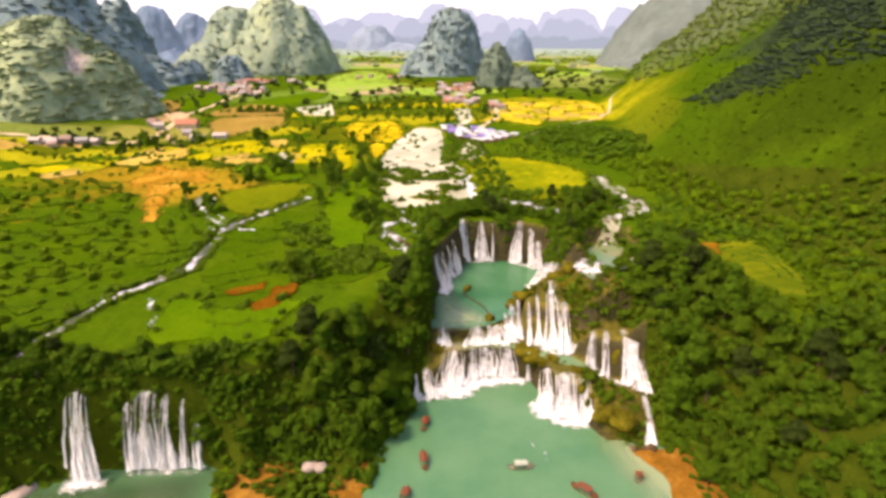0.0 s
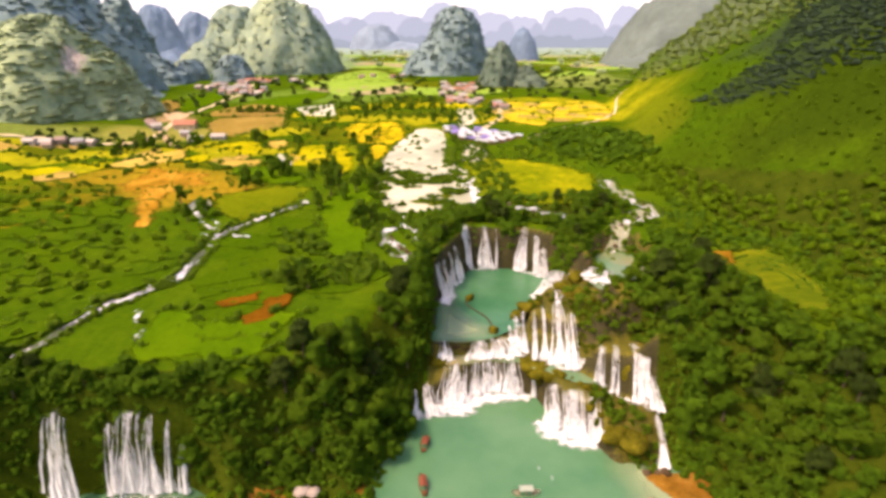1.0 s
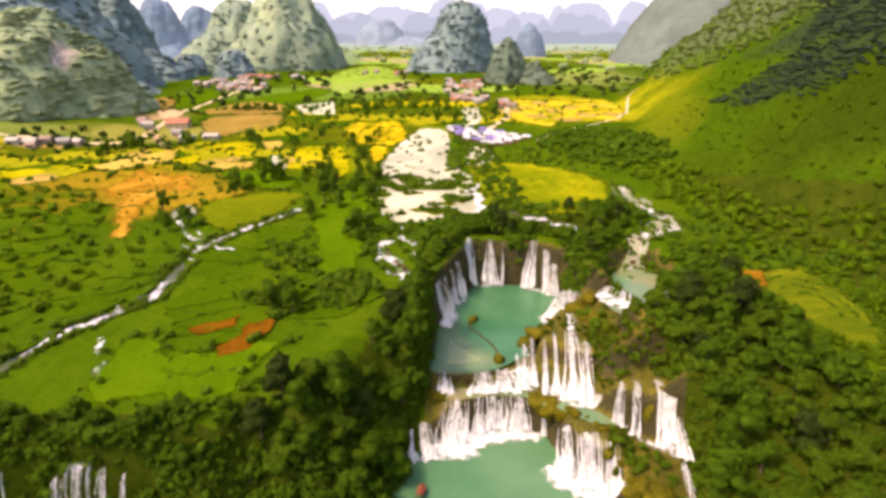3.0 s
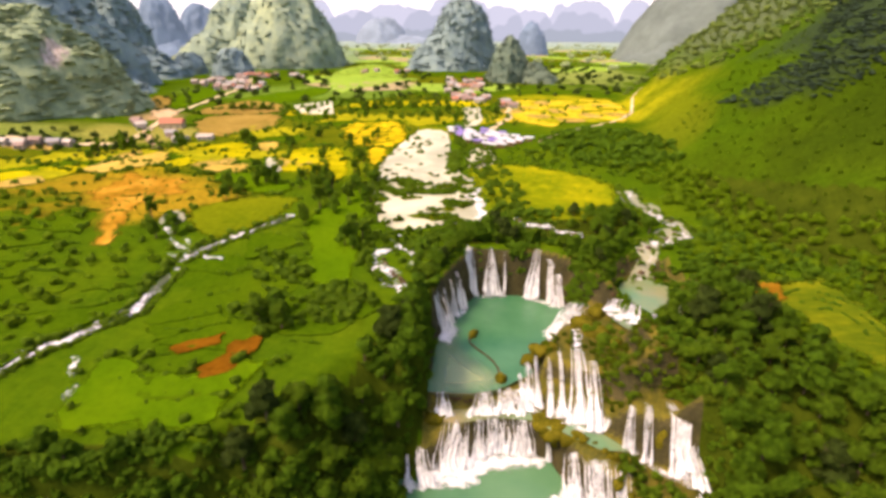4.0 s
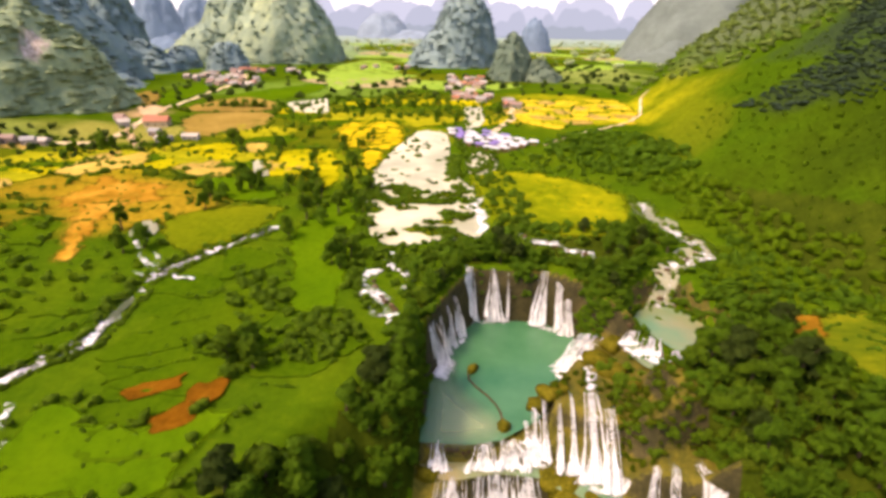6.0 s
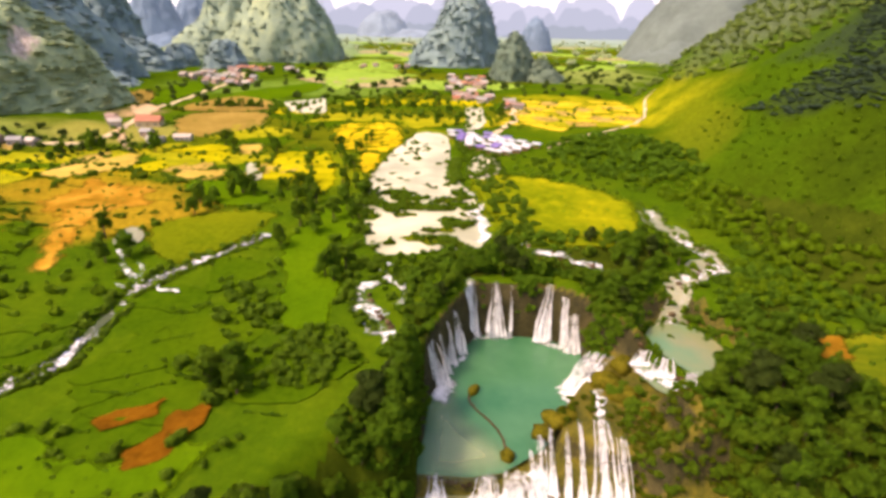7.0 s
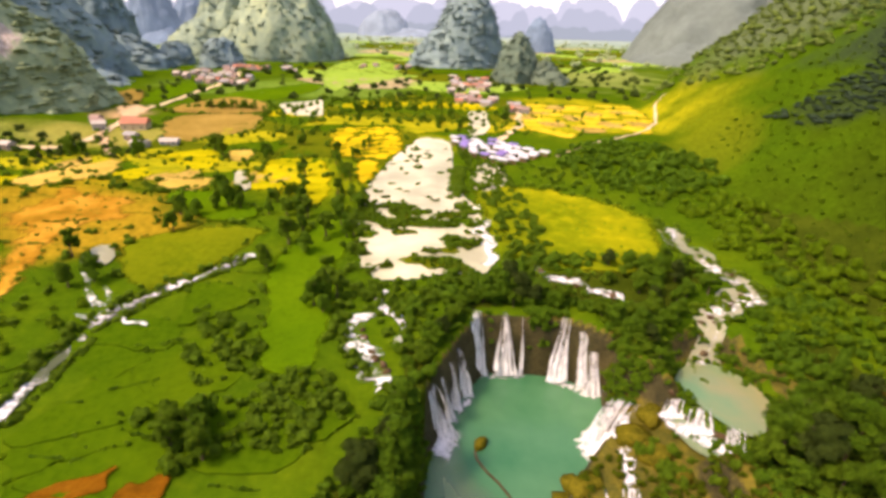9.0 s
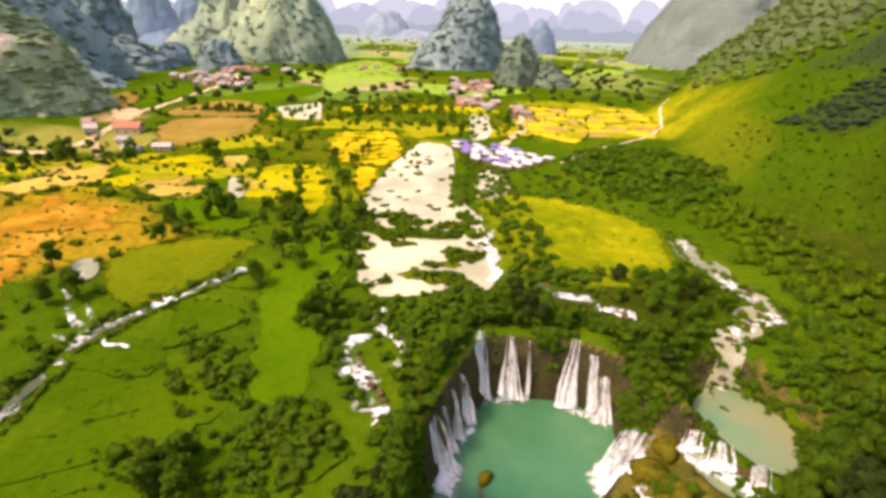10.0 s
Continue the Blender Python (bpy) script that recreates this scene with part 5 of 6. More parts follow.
FAR_ROWS = ([(-252, 600), (-228, 604), (-200, 606), (-178, 604)], [(-166, 576), (-150, 577)], [(-150, 690), (-120, 668), (-96, 640)], [(-112, 590), (-96, 612), (-78, 622), (-50, 626), (-20, 628)], [(-60, 560), (-40, 566), (-16, 566)], [(-248, 566), (-272, 590)], [(-70, 690), (-40, 700), (0, 690)], [(-130, 545), (-110, 552)])
BUSHY = [tree_kind(300 + k, 4.2 + 0.4 * (k % 3), 10.0 + k, 11, 620, (LEAF_WOOD, LEAF)[k % 2], 0.8) for k in range(4)]
for n, (x, y) in enumerate([(-122, 317), (-115, 344), (-111, 349), (-107, 352), (-89, 342), (-80, 341), (-77, 355), (-63, 374), (-76, 429), (-134, 267), (-128, 272), (-69, 307), (-67, 321), (-71, 285), (-199, 427), (-160, 447), (-120, 433), (-127, 334), (-120, 335),
                            (-148, 290), (-250, 399), (-242, 426), (-237, 430), (-147, 430), (-104, 346), (-118, 322), (-60, 300), (-56, 318), (-58, 348), (-54, 364), (-47, 262), (-63, 198), (-58, 201), (-66, 204), (-60, 206), (-55, 196), (-43, 258), (-44, 266)]):
    plant(BUSHY[n % 4], x, y, rng_t.uniform(0.7, 1.15), rng_t.uniform(0, 6.28), "bushy dark green tree standing between the fields", "trees among the fields")


def growth(name, places, material, sizes, label, seed, clumps=7, leaves=60, category="shrubs", slim=1.0, fine=False, lift=0.0, squat=1.0):
    """Uncountable growth, all in one mesh."""
    rng = np.random.default_rng(seed)
    kinds = [crown_arrays(seed * 10 + k, 1.0, 1.35, clumps, leaves * (3 if fine else 1), True, slim, (0.12, 0.28)) for k in range(6)]
    places = np.array(places)
    z = land(places[:, 0], places[:, 1]) + lift
    vs, fs, count = [], [], 0
    for n, (x, y) in enumerate(places):
        v, f = kinds[n % 6]
        s, a = rng.uniform(*sizes), rng.uniform(0, 6.283)
        c, q = math.cos(a) * s, math.sin(a) * s
        vs.append(np.stack([v[:, 0] * c - v[:, 1] * q + x, v[:, 0] * q + v[:, 1] * c + y, (v[:, 2] - 0.25) * s * squat * rng.uniform(0.85, 1.2) + z[n]], 1))
        fs.append(f + count)
        count += len(v)
    me = fast_mesh(name, np.concatenate(vs), np.concatenate(fs), material)
    return tagged(new(name, me), label, category, kind="stuff")


CROPS = [(f[0], 3.0) for n, f in enumerate(FIELDS) if n not in (3, 11)]
OPEN = WET + [(f[0], 1.0) for f in FIELDS]
growth("bank_shrubs", [p for edge in banks[:60] for p in edge if math.sin(p[0] / 7) + math.sin(p[1] / 5 + p[0] / 11) > 0.1], LEAF, (0.4, 1.3), "low shrubs along the paddy banks", 1, 2, 16)
growth("field_edge_shrubs", [p for n, f in enumerate(FIELDS) if f[0][0][1] < 560 and f[1] not in (SOIL, OCHRE) for p in rounded(f[0], 2.0, 2.5, n + 90) if rng_t.uniform() < 0.5], LEAF, (0.6, 2.6), "shrubs and young trees along the field edges", 16, 3, 18)
growth("stream_shrubs", [(x + s * rng_t.uniform(2.6, 5.5), y + rng_t.uniform(-3, 3)) for line in (LEFT_STREAM, RIGHT_STREAM) for (ax, ay), (bx, by) in zip(line, line[1:]) for t in np.linspace(0, 1, 8) for s in (-1, 1) for x, y in ((ax + (bx - ax) * t, ay + (by - ay) * t),)], LEAF, (0.8, 2.4), "shrubs along the stream banks", 17, 4, 20)
growth("far_tree_rows", [(ax + (bx - ax) * t + rng_t.uniform(-2, 2), ay + (by - ay) * t + rng_t.uniform(-2, 2)) for line in FAR_ROWS for (ax, ay), (bx, by) in zip(line, line[1:]) for t in np.arange(0, 1, 5.5 / math.hypot(bx - ax, by - ay))], LEAF, (2.6, 4.4), "rows of slim trees between the far fields", 36, 5, 40, "trees", 0.7)
growth("field_hedges", [p for edge in banks[60:] for p in edge[::3] if rng_t.uniform() < 0.14 and p[1] < 760 and not any(inside(np.array([p[0]]), np.array([p[1]]), q[0])[0] for q in CROPS)], LEAF, (0.9, 2.6), "dark hedges and small trees along field edges", 2, 4, 20)
growth("western_scrub", scattered([(-290, 130), (-290, 330), (-215, 335), (-175, 300), (-160, 258), (-140, 250), (-122, 262), (-118, 205), (-145, 160), (-120, 146), (-190, 130)], 7.6, 9, OPEN), LEAF_BRIGHT, (1.0, 3.0), "green scrub and small trees on the rough terraces", 3)
growth("understorey", scattered([(-200, 118), (-80, 140), (-26, 136), (-10, 168), (-4, 260), (60, 300), (100, 290), (100, 240), (74, 180), (78, 130), (200, 110), (200, 240), (150, 250), (110, 290), (60, 310), (-16, 282), (-20, 215), (-30, 174), (-48, 162), (-56, 142), (-80, 147), (-100, 145), (-200, 158)], 4.0, 11, WET + GAPS), LEAF_WOOD, (1.4, 3.2), "dense leafy undergrowth of the woods", 4, 7, 36)
growth("bank_wood", scattered([(80, 100), (84, 150), (120, 166), (150, 172), (200, 190), (260, 150), (260, 80)], 5.2, 22, ()), LEAF_WOOD, (2.6, 4.8), "dense leafy wood on the near bank", 15, 7, 44, fine=True)
growth("eastern_wood", scattered([(100, 255), (120, 250), (150, 245), (152, 196), (140, 165), (190, 130), (260, 120), (260, 220), (190, 260), (165, 300), (158, 360), (150, 400), (100, 395), (122, 345), (112, 320), (128, 290), (104, 272)], 6.0, 12, OPEN), LEAF_BRIGHT, (2.0, 4.4), "leafy wood at the foot of the hillside", 5, 7, 44, fine=True)
growth("belt_of_trees", scattered([(72, 478), (113, 516), (154, 495), (166, 460), (158, 414), (117, 392), (92, 396), (76, 420), (64, 440)], 5.2, 13, ()), LEAF_WOOD, (1.8, 4.4), "belt of trees before the golden fields", 6, 6, 50)
growth("hillside_scrub", scattered([(165, 260), (170, 380), (175, 480), (230, 530), (300, 520), (212, 425), (235, 385), (330, 300), (300, 150), (200, 200)], 7.5, 14, ()), LEAF_TUFT, (0.7, 2.2), "low scrub scattered over the green hillside", 7, 5, 24)
growth("hillside_tufts", scattered([(160, 270), (165, 390), (175, 480), (215, 530), (290, 520), (330, 420), (330, 280), (300, 180), (200, 210)], 5.0, 61, ()), LEAF_TUFT, (0.5, 1.3), "tufts of tall grass on the hillside", 22, 2, 8)
growth("spur_wood", scattered([(203, 720), (219, 680), (243, 575), (285, 530), (330, 520), (430, 560), (430, 800), (300, 900), (230, 770)], 7.0, 19, ()), LEAF_SPUR_HAZE, (3.2, 6.0), "dense wood on the spur of the hillside", 12, 4, 34, squat=0.7)
growth("dark_hill_wood", [p for p in scattered([(203, 474), (230, 462), (255, 466), (300, 520), (357, 638), (400, 640), (400, 300), (300, 325), (264, 338), (246, 372), (222, 373), (206, 408)], 3.7, 20, ()) if math.sin(p[0] / 11 + p[1] / 23) + math.sin(p[1] / 9 - p[0] / 27) > -1.7 + max(0, 232 - p[0]) / 22], LEAF_SHADE, (2.2, 4.6), "wood high on the hillside with shade painted dark", 13, 2, 6, squat=0.5)
growth("river_shrubs", [q for s in SHOALS for q in scattered(s, 2.6, 15 + int(abs(s[0][0]) * 10), ()) if rng_t.uniform() < (0.75 if s[0][1] < 370 else 0.3)], LEAF, (0.9, 2.2), "shrubs on shoals in the river", 8, 4, 24, lift=0.9)


growth("stubble_tufts", [p for k in (2, 3) for p in scattered(FIELDS[k][0], 5.0, 80 + k, ()) if math.sin(p[0] / 9 + p[1] / 23) + math.sin(p[1] / 6 - p[0] / 31) > 0.1], LEAF, (0.5, 1.5), "tufts and low bushes in the dry fields", 26, 3, 12)
growth("field_ridges", [(x, y0 + 6 * math.sin(x / 27 + y0) + 2.5 * math.sin(x / 9)) for y0 in np.arange(262, 450, 9.5) for x in np.arange(-300 + y0 * 0.15, -140, 1.6) if math.sin(x / 21 + y0 * 1.7) > -0.1], LEAF, (0.3, 0.75), "grown-over banks between the dry fields", 27, 2, 8)
growth("paddy_ridges", [(x, y0 + 5 * math.sin(x / 19 + y0) + 2 * math.sin(x / 7 + y0 * 0.7)) for y0 in np.arange(156, 290, 7.5) for x in np.arange(-104 + 0.12 * (y0 - 156), -40 if y0 < 215 else -66, 0.9) if math.sin(x / 8.5 + y0 * 2.3) + 0.6 * math.sin(x / 3.1 + y0) > 0.55], LEAF_WOOD, (0.35, 0.95), "grown-over banks between the green paddies", 37, 1, 8)
growth("western_ridges", [(x, y0 + 6 * math.sin(x / 23 + y0) + 2 * math.sin(x / 8 + y0 * 0.7)) for y0 in np.arange(165, 330, 9) for x in np.arange(-250, -140 if y0 < 250 else -165, 1.1) if math.sin(x / 11 + y0 * 2.3) + 0.6 * math.sin(x / 4 + y0) > 0.6], LEAF_WOOD, (0.5, 1.3), "grown-over banks on the rough terraces", 38, 1, 8)
growth("terrace_rows", [(131 + (9 + 7 * k) * math.cos(a) * 0.62, 205 + (9 + 7 * k) * math.sin(a)) for k in range(4) for a in np.arange(-0.9, 2.2, 0.9 / (9 + 7 * k)) if math.sin(a * 5 + k * 2.1) > -0.45], LEAF_WOOD, (0.6, 1.4), "low green rows along the curved terraces", 34, 2, 8)
growth("golden_ridges", [(x, y0 + 5 * math.sin(x / 23 + y0) + 2.5 * math.sin(x / 8)) for y0 in np.arange(545, 690, 13) for x in np.arange(55, 200, 2.5) if math.sin(x / 17 + y0 * 1.7) > 0.0], LEAF, (0.5, 1.1), "low banks between the golden fields", 28, 2, 8)


def hanging(line, near, far, count, seed):
    """Places along a rim, at a random distance to the left of its direction."""
    rng = np.random.default_rng(seed)
    p = np.array(line, float)
    seg = np.r_[0, np.cumsum(np.hypot(*np.diff(p, axis=0).T))]
    out = []
    for t in rng.uniform(0, seg[-1], count):
        i = min(len(p) - 2, int(np.searchsorted(seg, t, "right") - 1))
        d = (p[i + 1] - p[i]) / (seg[i + 1] - seg[i])
        q = p[i] + d * (t - seg[i]) + np.array([-d[1], d[0]]) * rng.uniform(near, far)
        out.append((q[0], q[1]))
    return out


growth("terrace_edge", hanging([(116, 208), (118, 190), (128, 174), (140, 178)], -3.0, 4.0, 80, 96) + hanging([(140, 178), (148, 205), (146, 236)], -7.0, 3.0, 90, 97), LEAF_BRIGHT, (0.8, 2.2), "bushes round the small terraced field", 35, 4, 24)
growth("rim_shrubs", [(11.6 + 0.5 * k % 2, 262.5 - 0.6 * k) for k in range(4)] + hanging([(25.5, 259), (34, 259)], 1.0, 5.0, 40, 31) + hanging([(1, 254), (6, 262)], -1, 2, 8, 32) + hanging([(-5, 192), (-5, 220)], 0.6, 7, 90, 1) + hanging([(-24, 124), (-17, 145), (-12, 160)], 0.8, 9, 130, 2) + hanging([(46, 236), (50, 250), (48, 257)], -9, -0.8, 90, 4) + hanging([(-18, 164), (-11, 178), (-8, 190)], 0.5, 8, 90, 9)
       + hanging([(24, 261), (38, 261)], 0.5, 4, 26, 3) + hanging([(-72, 131), (-50, 130), (-24, 131)], 4, 12, 90, 5) + hanging([(74, 140), (76, 165), (72, 186), (66, 206)], -7, -0.5, 110, 6)
       + hanging([(66, 226), (76, 215), (85, 222), (91, 238), (84, 252)], -6, -0.5, 80, 7) + hanging([(-300, 117), (-136, 119), (-120, 126)], 0.5, 8, 330, 8) + hanging([(-104, 130), (-101, 131)], 1.0, 7, 14, 10) + hanging([(-76, 131), (-50, 131), (-24, 131)], 2, 20, 260, 11) + hanging([(-119, 127), (-106, 131), (-80, 133), (-74, 130)], 6.0, 9.5, 70, 12),
       LEAF_WOOD, (0.9, 2.2), "shrubs and creepers overhanging the rocky rims", 20, 3, 24)
CLIFFS = [(p, 1.8) for p in ([(-9, 222), (2, 222), (8, 252), (28, 254), (28, 268), (2, 270), (-12, 240)], [(30, 250), (48, 240), (50, 258), (44, 268), (32, 268)], [(-120, 118), (-75, 118), (-75, 138), (-120, 134)], STEPS)]
growth("cliff_shrubs", [q for q in scattered([(-250, 116), (-136, 118), (-120, 126), (-74, 134), (-50, 134), (-30, 134), (-22, 136), (-12, 162), (-16, 176), (-40, 165), (-60, 140), (-80, 142), (-120, 140), (-250, 130)], 2.6, 41, CLIFFS + [(LOWER, 0.2)])]
       + scattered([(-12, 190), (-4, 192), (-4, 224), (4, 250), (10, 260), (36, 260), (50, 252), (48, 236), (62, 230), (92, 214), (96, 250), (70, 262), (44, 274), (4, 270), (-12, 240)], 2.6, 42, CLIFFS + [(UPPER, 0.6), (POND, 0.4)])
       + scattered([(74, 116), (70, 138), (74, 160), (74, 186), (66, 206), (78, 212), (88, 200), (84, 120)], 2.6, 43, [(LOWER, 0.5)]), LEAF_WOOD, (1.0, 2.3), "shrubs and creepers hanging on the rocky banks", 19, 4, 30)
growth("streamside_trees", scattered([(94, 262), (103, 268), (118, 282), (122, 300), (132, 294), (124, 268), (110, 248), (98, 250)], 4.0, 58, ()) + scattered([(93, 226), (97, 240), (95, 250), (106, 250), (110, 238), (104, 226)], 3.0, 59, ()), LEAF_WOOD, (1.6, 3.4), "leafy trees and bushes beside the stream", 39, 6, 50)
growth("falls_top_trees", scattered([(-2, 266), (8, 274), (20, 270), (34, 274), (48, 270), (52, 262), (42, 267), (24, 267.5), (8, 267)], 2.6, 60, ()), LEAF_WOOD, (1.3, 2.6), "bushes crowding the top of the upper falls", 40, 5, 36)
growth("belt_fringe", scattered([(38, 440), (62, 438), (92, 398), (117, 392), (106, 366), (96, 376), (60, 400), (36, 412)], 6.2, 64, ()), LEAF, (1.0, 3.0), "bushes and small trees beside the belt of trees", 41, 5, 36)
growth("meadow_tufts", [p for p in scattered(FIELDS[10][0], 3.4, 65, ()) if math.sin(p[0] / 7 + p[1] / 19) + math.sin(p[1] / 5 - p[0] / 23) > 0.35], LEAF_BRIGHT, (0.4, 1.1), "tufts and low bushes in the yellow green meadow", 42, 2, 12)
growth("island_trees", scattered([(-4, 375), (2, 380), (2, 430), (-3, 425)], 3.5, 21, ()), LEAF, (2.0, 3.6), "clump of trees on a river island", 14)
growth("river_bank_trees", [p for p in scattered([(-62, 380), (-52, 296), (-40, 282), (-22, 268), (14, 284), (24, 310), (18, 360), (8, 400), (4, 440), (-4, 500), (10, 505), (30, 420), (40, 300), (30, 272), (-30, 264), (-50, 285), (-60, 350)], 4.5, 16, [(RIVER, 0.5)])], LEAF, (1.6, 3.4), "bushes and trees along the river banks", 9)
growth("valley_trees", scattered([(-160, 480), (-190, 640), (-60, 760), (10, 740), (30, 640), (60, 520), (10, 510), (-30, 540), (-60, 560), (-110, 560), (-110, 440)], 10.5, 17, CROPS), LEAF, (1.6, 4.2), "scattered trees among the far fields", 10, slim=0.75)
growth("far_trees", scattered([(-320, 620), (-320, 1100), (-60, 1100), (-20, 900), (250, 1300), (300, 1000), (190, 720), (60, 720), (-150, 660)], 27.0, 18, CROPS), LEAF_DARK, (3.0, 7.0), "trees scattered over the far valley", 11)
growth("middle_trees", [p for p in scattered([(-280, 380), (-250, 440), (-60, 440), (-45, 400), (-50, 340), (-70, 300), (-100, 320), (-140, 310), (-160, 370)], 9.0, 62, ()) if math.sin(p[0] / 17 + p[1] / 29) + math.sin(p[1] / 13 - p[0] / 41) > 0.8], LEAF, (1.2, 3.2), "bushes and small trees between the fields", 23, 6, 50)
growth("distant_woods", scattered([(-700, 1250), (-1000, 3000), (1300, 3000), (700, 1300), (250, 1150)], 88.0, 63, ()), LEAF_HILL_HAZE, (6.0, 13.0), "distant clumps of trees in the hazy valley", 24, 6, 16)
growth("paddy_thickets", scattered([(-86, 262), (-66, 248), (-56, 240), (-57, 226), (-66, 234), (-82, 250)], 3.4, 54, ()) + scattered([(-54, 226), (-35, 228), (-26, 213), (-40, 207)], 3.2, 55, ()) + scattered([(-77, 210), (-64, 214), (-55, 199), (-71, 198)], 3.6, 56, ()) + scattered([(-62, 213), (-45, 222), (-30, 206), (-38, 200), (-52, 196)], 3.0, 51, ()) + scattered([(-80, 238), (-64, 240), (-56, 222), (-70, 222)], 4.2, 52, ()) + scattered([(-68, 202), (-60, 206), (-54, 196), (-60, 192)], 2.6, 53, ()),
       LEAF, (1.0, 2.6), "thickets of shrubs between the paddies", 21, 7, 50)


def mountain_wood(name, label, seed, spacing, sizes, material, hills, relief=0.4):
    """Trees on the sides of mountains that face the valley, in one mesh."""
    rng = np.random.default_rng(seed)
    spots = []
    for hill in hills:
        for ob in (hill.children or (hill,)):
            n = len(ob.data.polygons)
            at, up, area = np.zeros(n * 3), np.zeros(n * 3), np.zeros(n)
            ob.data.polygons.foreach_get("center", at)
            ob.data.polygons.foreach_get("normal", up)
            ob.data.polygons.foreach_get("area", area)
            at, up = at.reshape(-1, 3), up.reshape(-1, 3)
            area = np.where((up[:, 1] < 0.3) & (at[:, 2] > land(at[:, 0], at[:, 1]) - 1), area, 0)
            pick = rng.choice(n, int(area.sum() / spacing ** 2), p=area / area.sum())
            spots.append(at[pick] + rng.normal(0, 0.3, (len(pick), 3)) * np.sqrt(area[pick])[:, None])
    spots = np.concatenate(spots)
    for cx, cy, cz, size in HILL_CLIFFS:
        spots = spots[np.linalg.norm(spots - np.array([cx, cy, cz]), axis=1) > size + 3]
    kinds = [crown_arrays(seed * 10 + k, 1.0, 1.3, 1 + k % 2, 3, True) for k in range(6)]
    vs, fs, n0 = [], [], 0
    for n, (x, y, z) in enumerate(spots):
        v, f = kinds[n % 6]
        s = rng.uniform(*sizes)
        vs.append(v * s * np.array([1.5, 1.5, relief]) + np.array([x, y, z - 0.82 * relief * s]))
        fs.append(f + n0)
        n0 += len(v)
    tagged(new(name, fast_mesh(name, np.concatenate(vs), np.concatenate(fs), material)), label, "trees", kind="stuff")


mountain_wood("hill_wood", "trees clothing the limestone hill", 71, 5.4, (2.6, 5.2), LEAF_HILL_HAZE, [NEAR_HILL], 0.46)
mountain_wood("mountain_trees", "dark trees clothing the tall mountains", 72, 9.5, (3.6, 7.0), LEAF_MID_HAZE, [TALL_HILLS, SHOULDERS] + KNOLLS, 0.32)
mountain_wood("tower_trees", "trees clothing the limestone tower, blue haze in their colour", 73, 8.0, (3.6, 6.6), LEAF_MID_HAZE, [TOWER], 0.3)
mountain_wood("sunny_trees", "trees on the broad sunlit mountain", 74, 11.5, (3.6, 7.5), LEAF_SUNNY_HAZE, [TWO_TOPS], 0.26)
mountain_wood("hump_trees", "trees clothing the low hump", 75, 7.0, (3.0, 5.6), LEAF_HUMP, [HUMP])
growth("village_bushes", scattered([(-352, 412), (-335, 472), (-222, 482), (-205, 425), (-258, 404)], 10.0, 91, ()) + scattered([(-300, 560), (-290, 640), (-330, 800), (-360, 820), (-330, 640)], 16.0, 92, ()), LEAF_DARK, (1.8, 4.2), "dark bushes and trees round the village houses", 32, 6, 40)


# ---------------------------------------------------------------- things made by people
def plain_mat(name, colour, rough=0.7, grain=0.12):
    m, nt, p = nodes_of(name)
    n = tex_noise(nt, 1.5, 4, 0.6, "Object")
    link(nt, ramp(nt, n, [(0.3, tuple(v * (1 - 2 * grain) for v in colour)), (0.7, colour)]), p.inputs["Base Color"])
    p.inputs["Roughness"].default_value = rough
    p.inputs["Specular IOR Level"].default_value = 0.2
    return m


WALL_WHITE, WALL_PINK, WALL_OCHRE = plain_mat("white_plaster", (0.42, 0.36, 0.31)), plain_mat("pink_plaster", (0.36, 0.26, 0.21)), plain_mat("ochre_plaster", (0.48, 0.36, 0.22))
ROOF_RED, ROOF_PINK, ROOF_GREY, ROOF_PALE = plain_mat("red_tiles", (0.40, 0.15, 0.085)), plain_mat("faded_pink_tiles", (0.29, 0.185, 0.15)), plain_mat("grey_tiles", (0.30, 0.27, 0.26)), plain_mat("pale_sheet_roof", (0.44, 0.37, 0.31))
GLASS_DARK, WOOD = plain_mat("dark_window_glass", (0.05, 0.06, 0.07), 0.15), plain_mat("brown_wood", (0.22, 0.12, 0.06))
CLOTH_WHITE, CLOTH_VIOLET = plain_mat("white_canvas", (0.80, 0.77, 0.80)), plain_mat("violet_canvas", (0.36, 0.26, 0.62))
HULL_PALE, HULL_RED = plain_mat("pale_bamboo", (0.46, 0.44, 0.30)), plain_mat("red_brown_bamboo", (0.34, 0.12, 0.05))
CANOPY_RED, CANOPY_PALE = plain_mat("orange_red_canopy", (0.34, 0.10, 0.05)), plain_mat("pale_canopy", (0.62, 0.64, 0.52))


def box(bm, x, y, z, sx, sy, sz):
    """A box by its centre and size."""
    bmesh.ops.create_cube(bm, size=1.0, matrix=Matrix.Translation((x, y, z)) @ Matrix.Diagonal((sx, sy, sz, 1)))


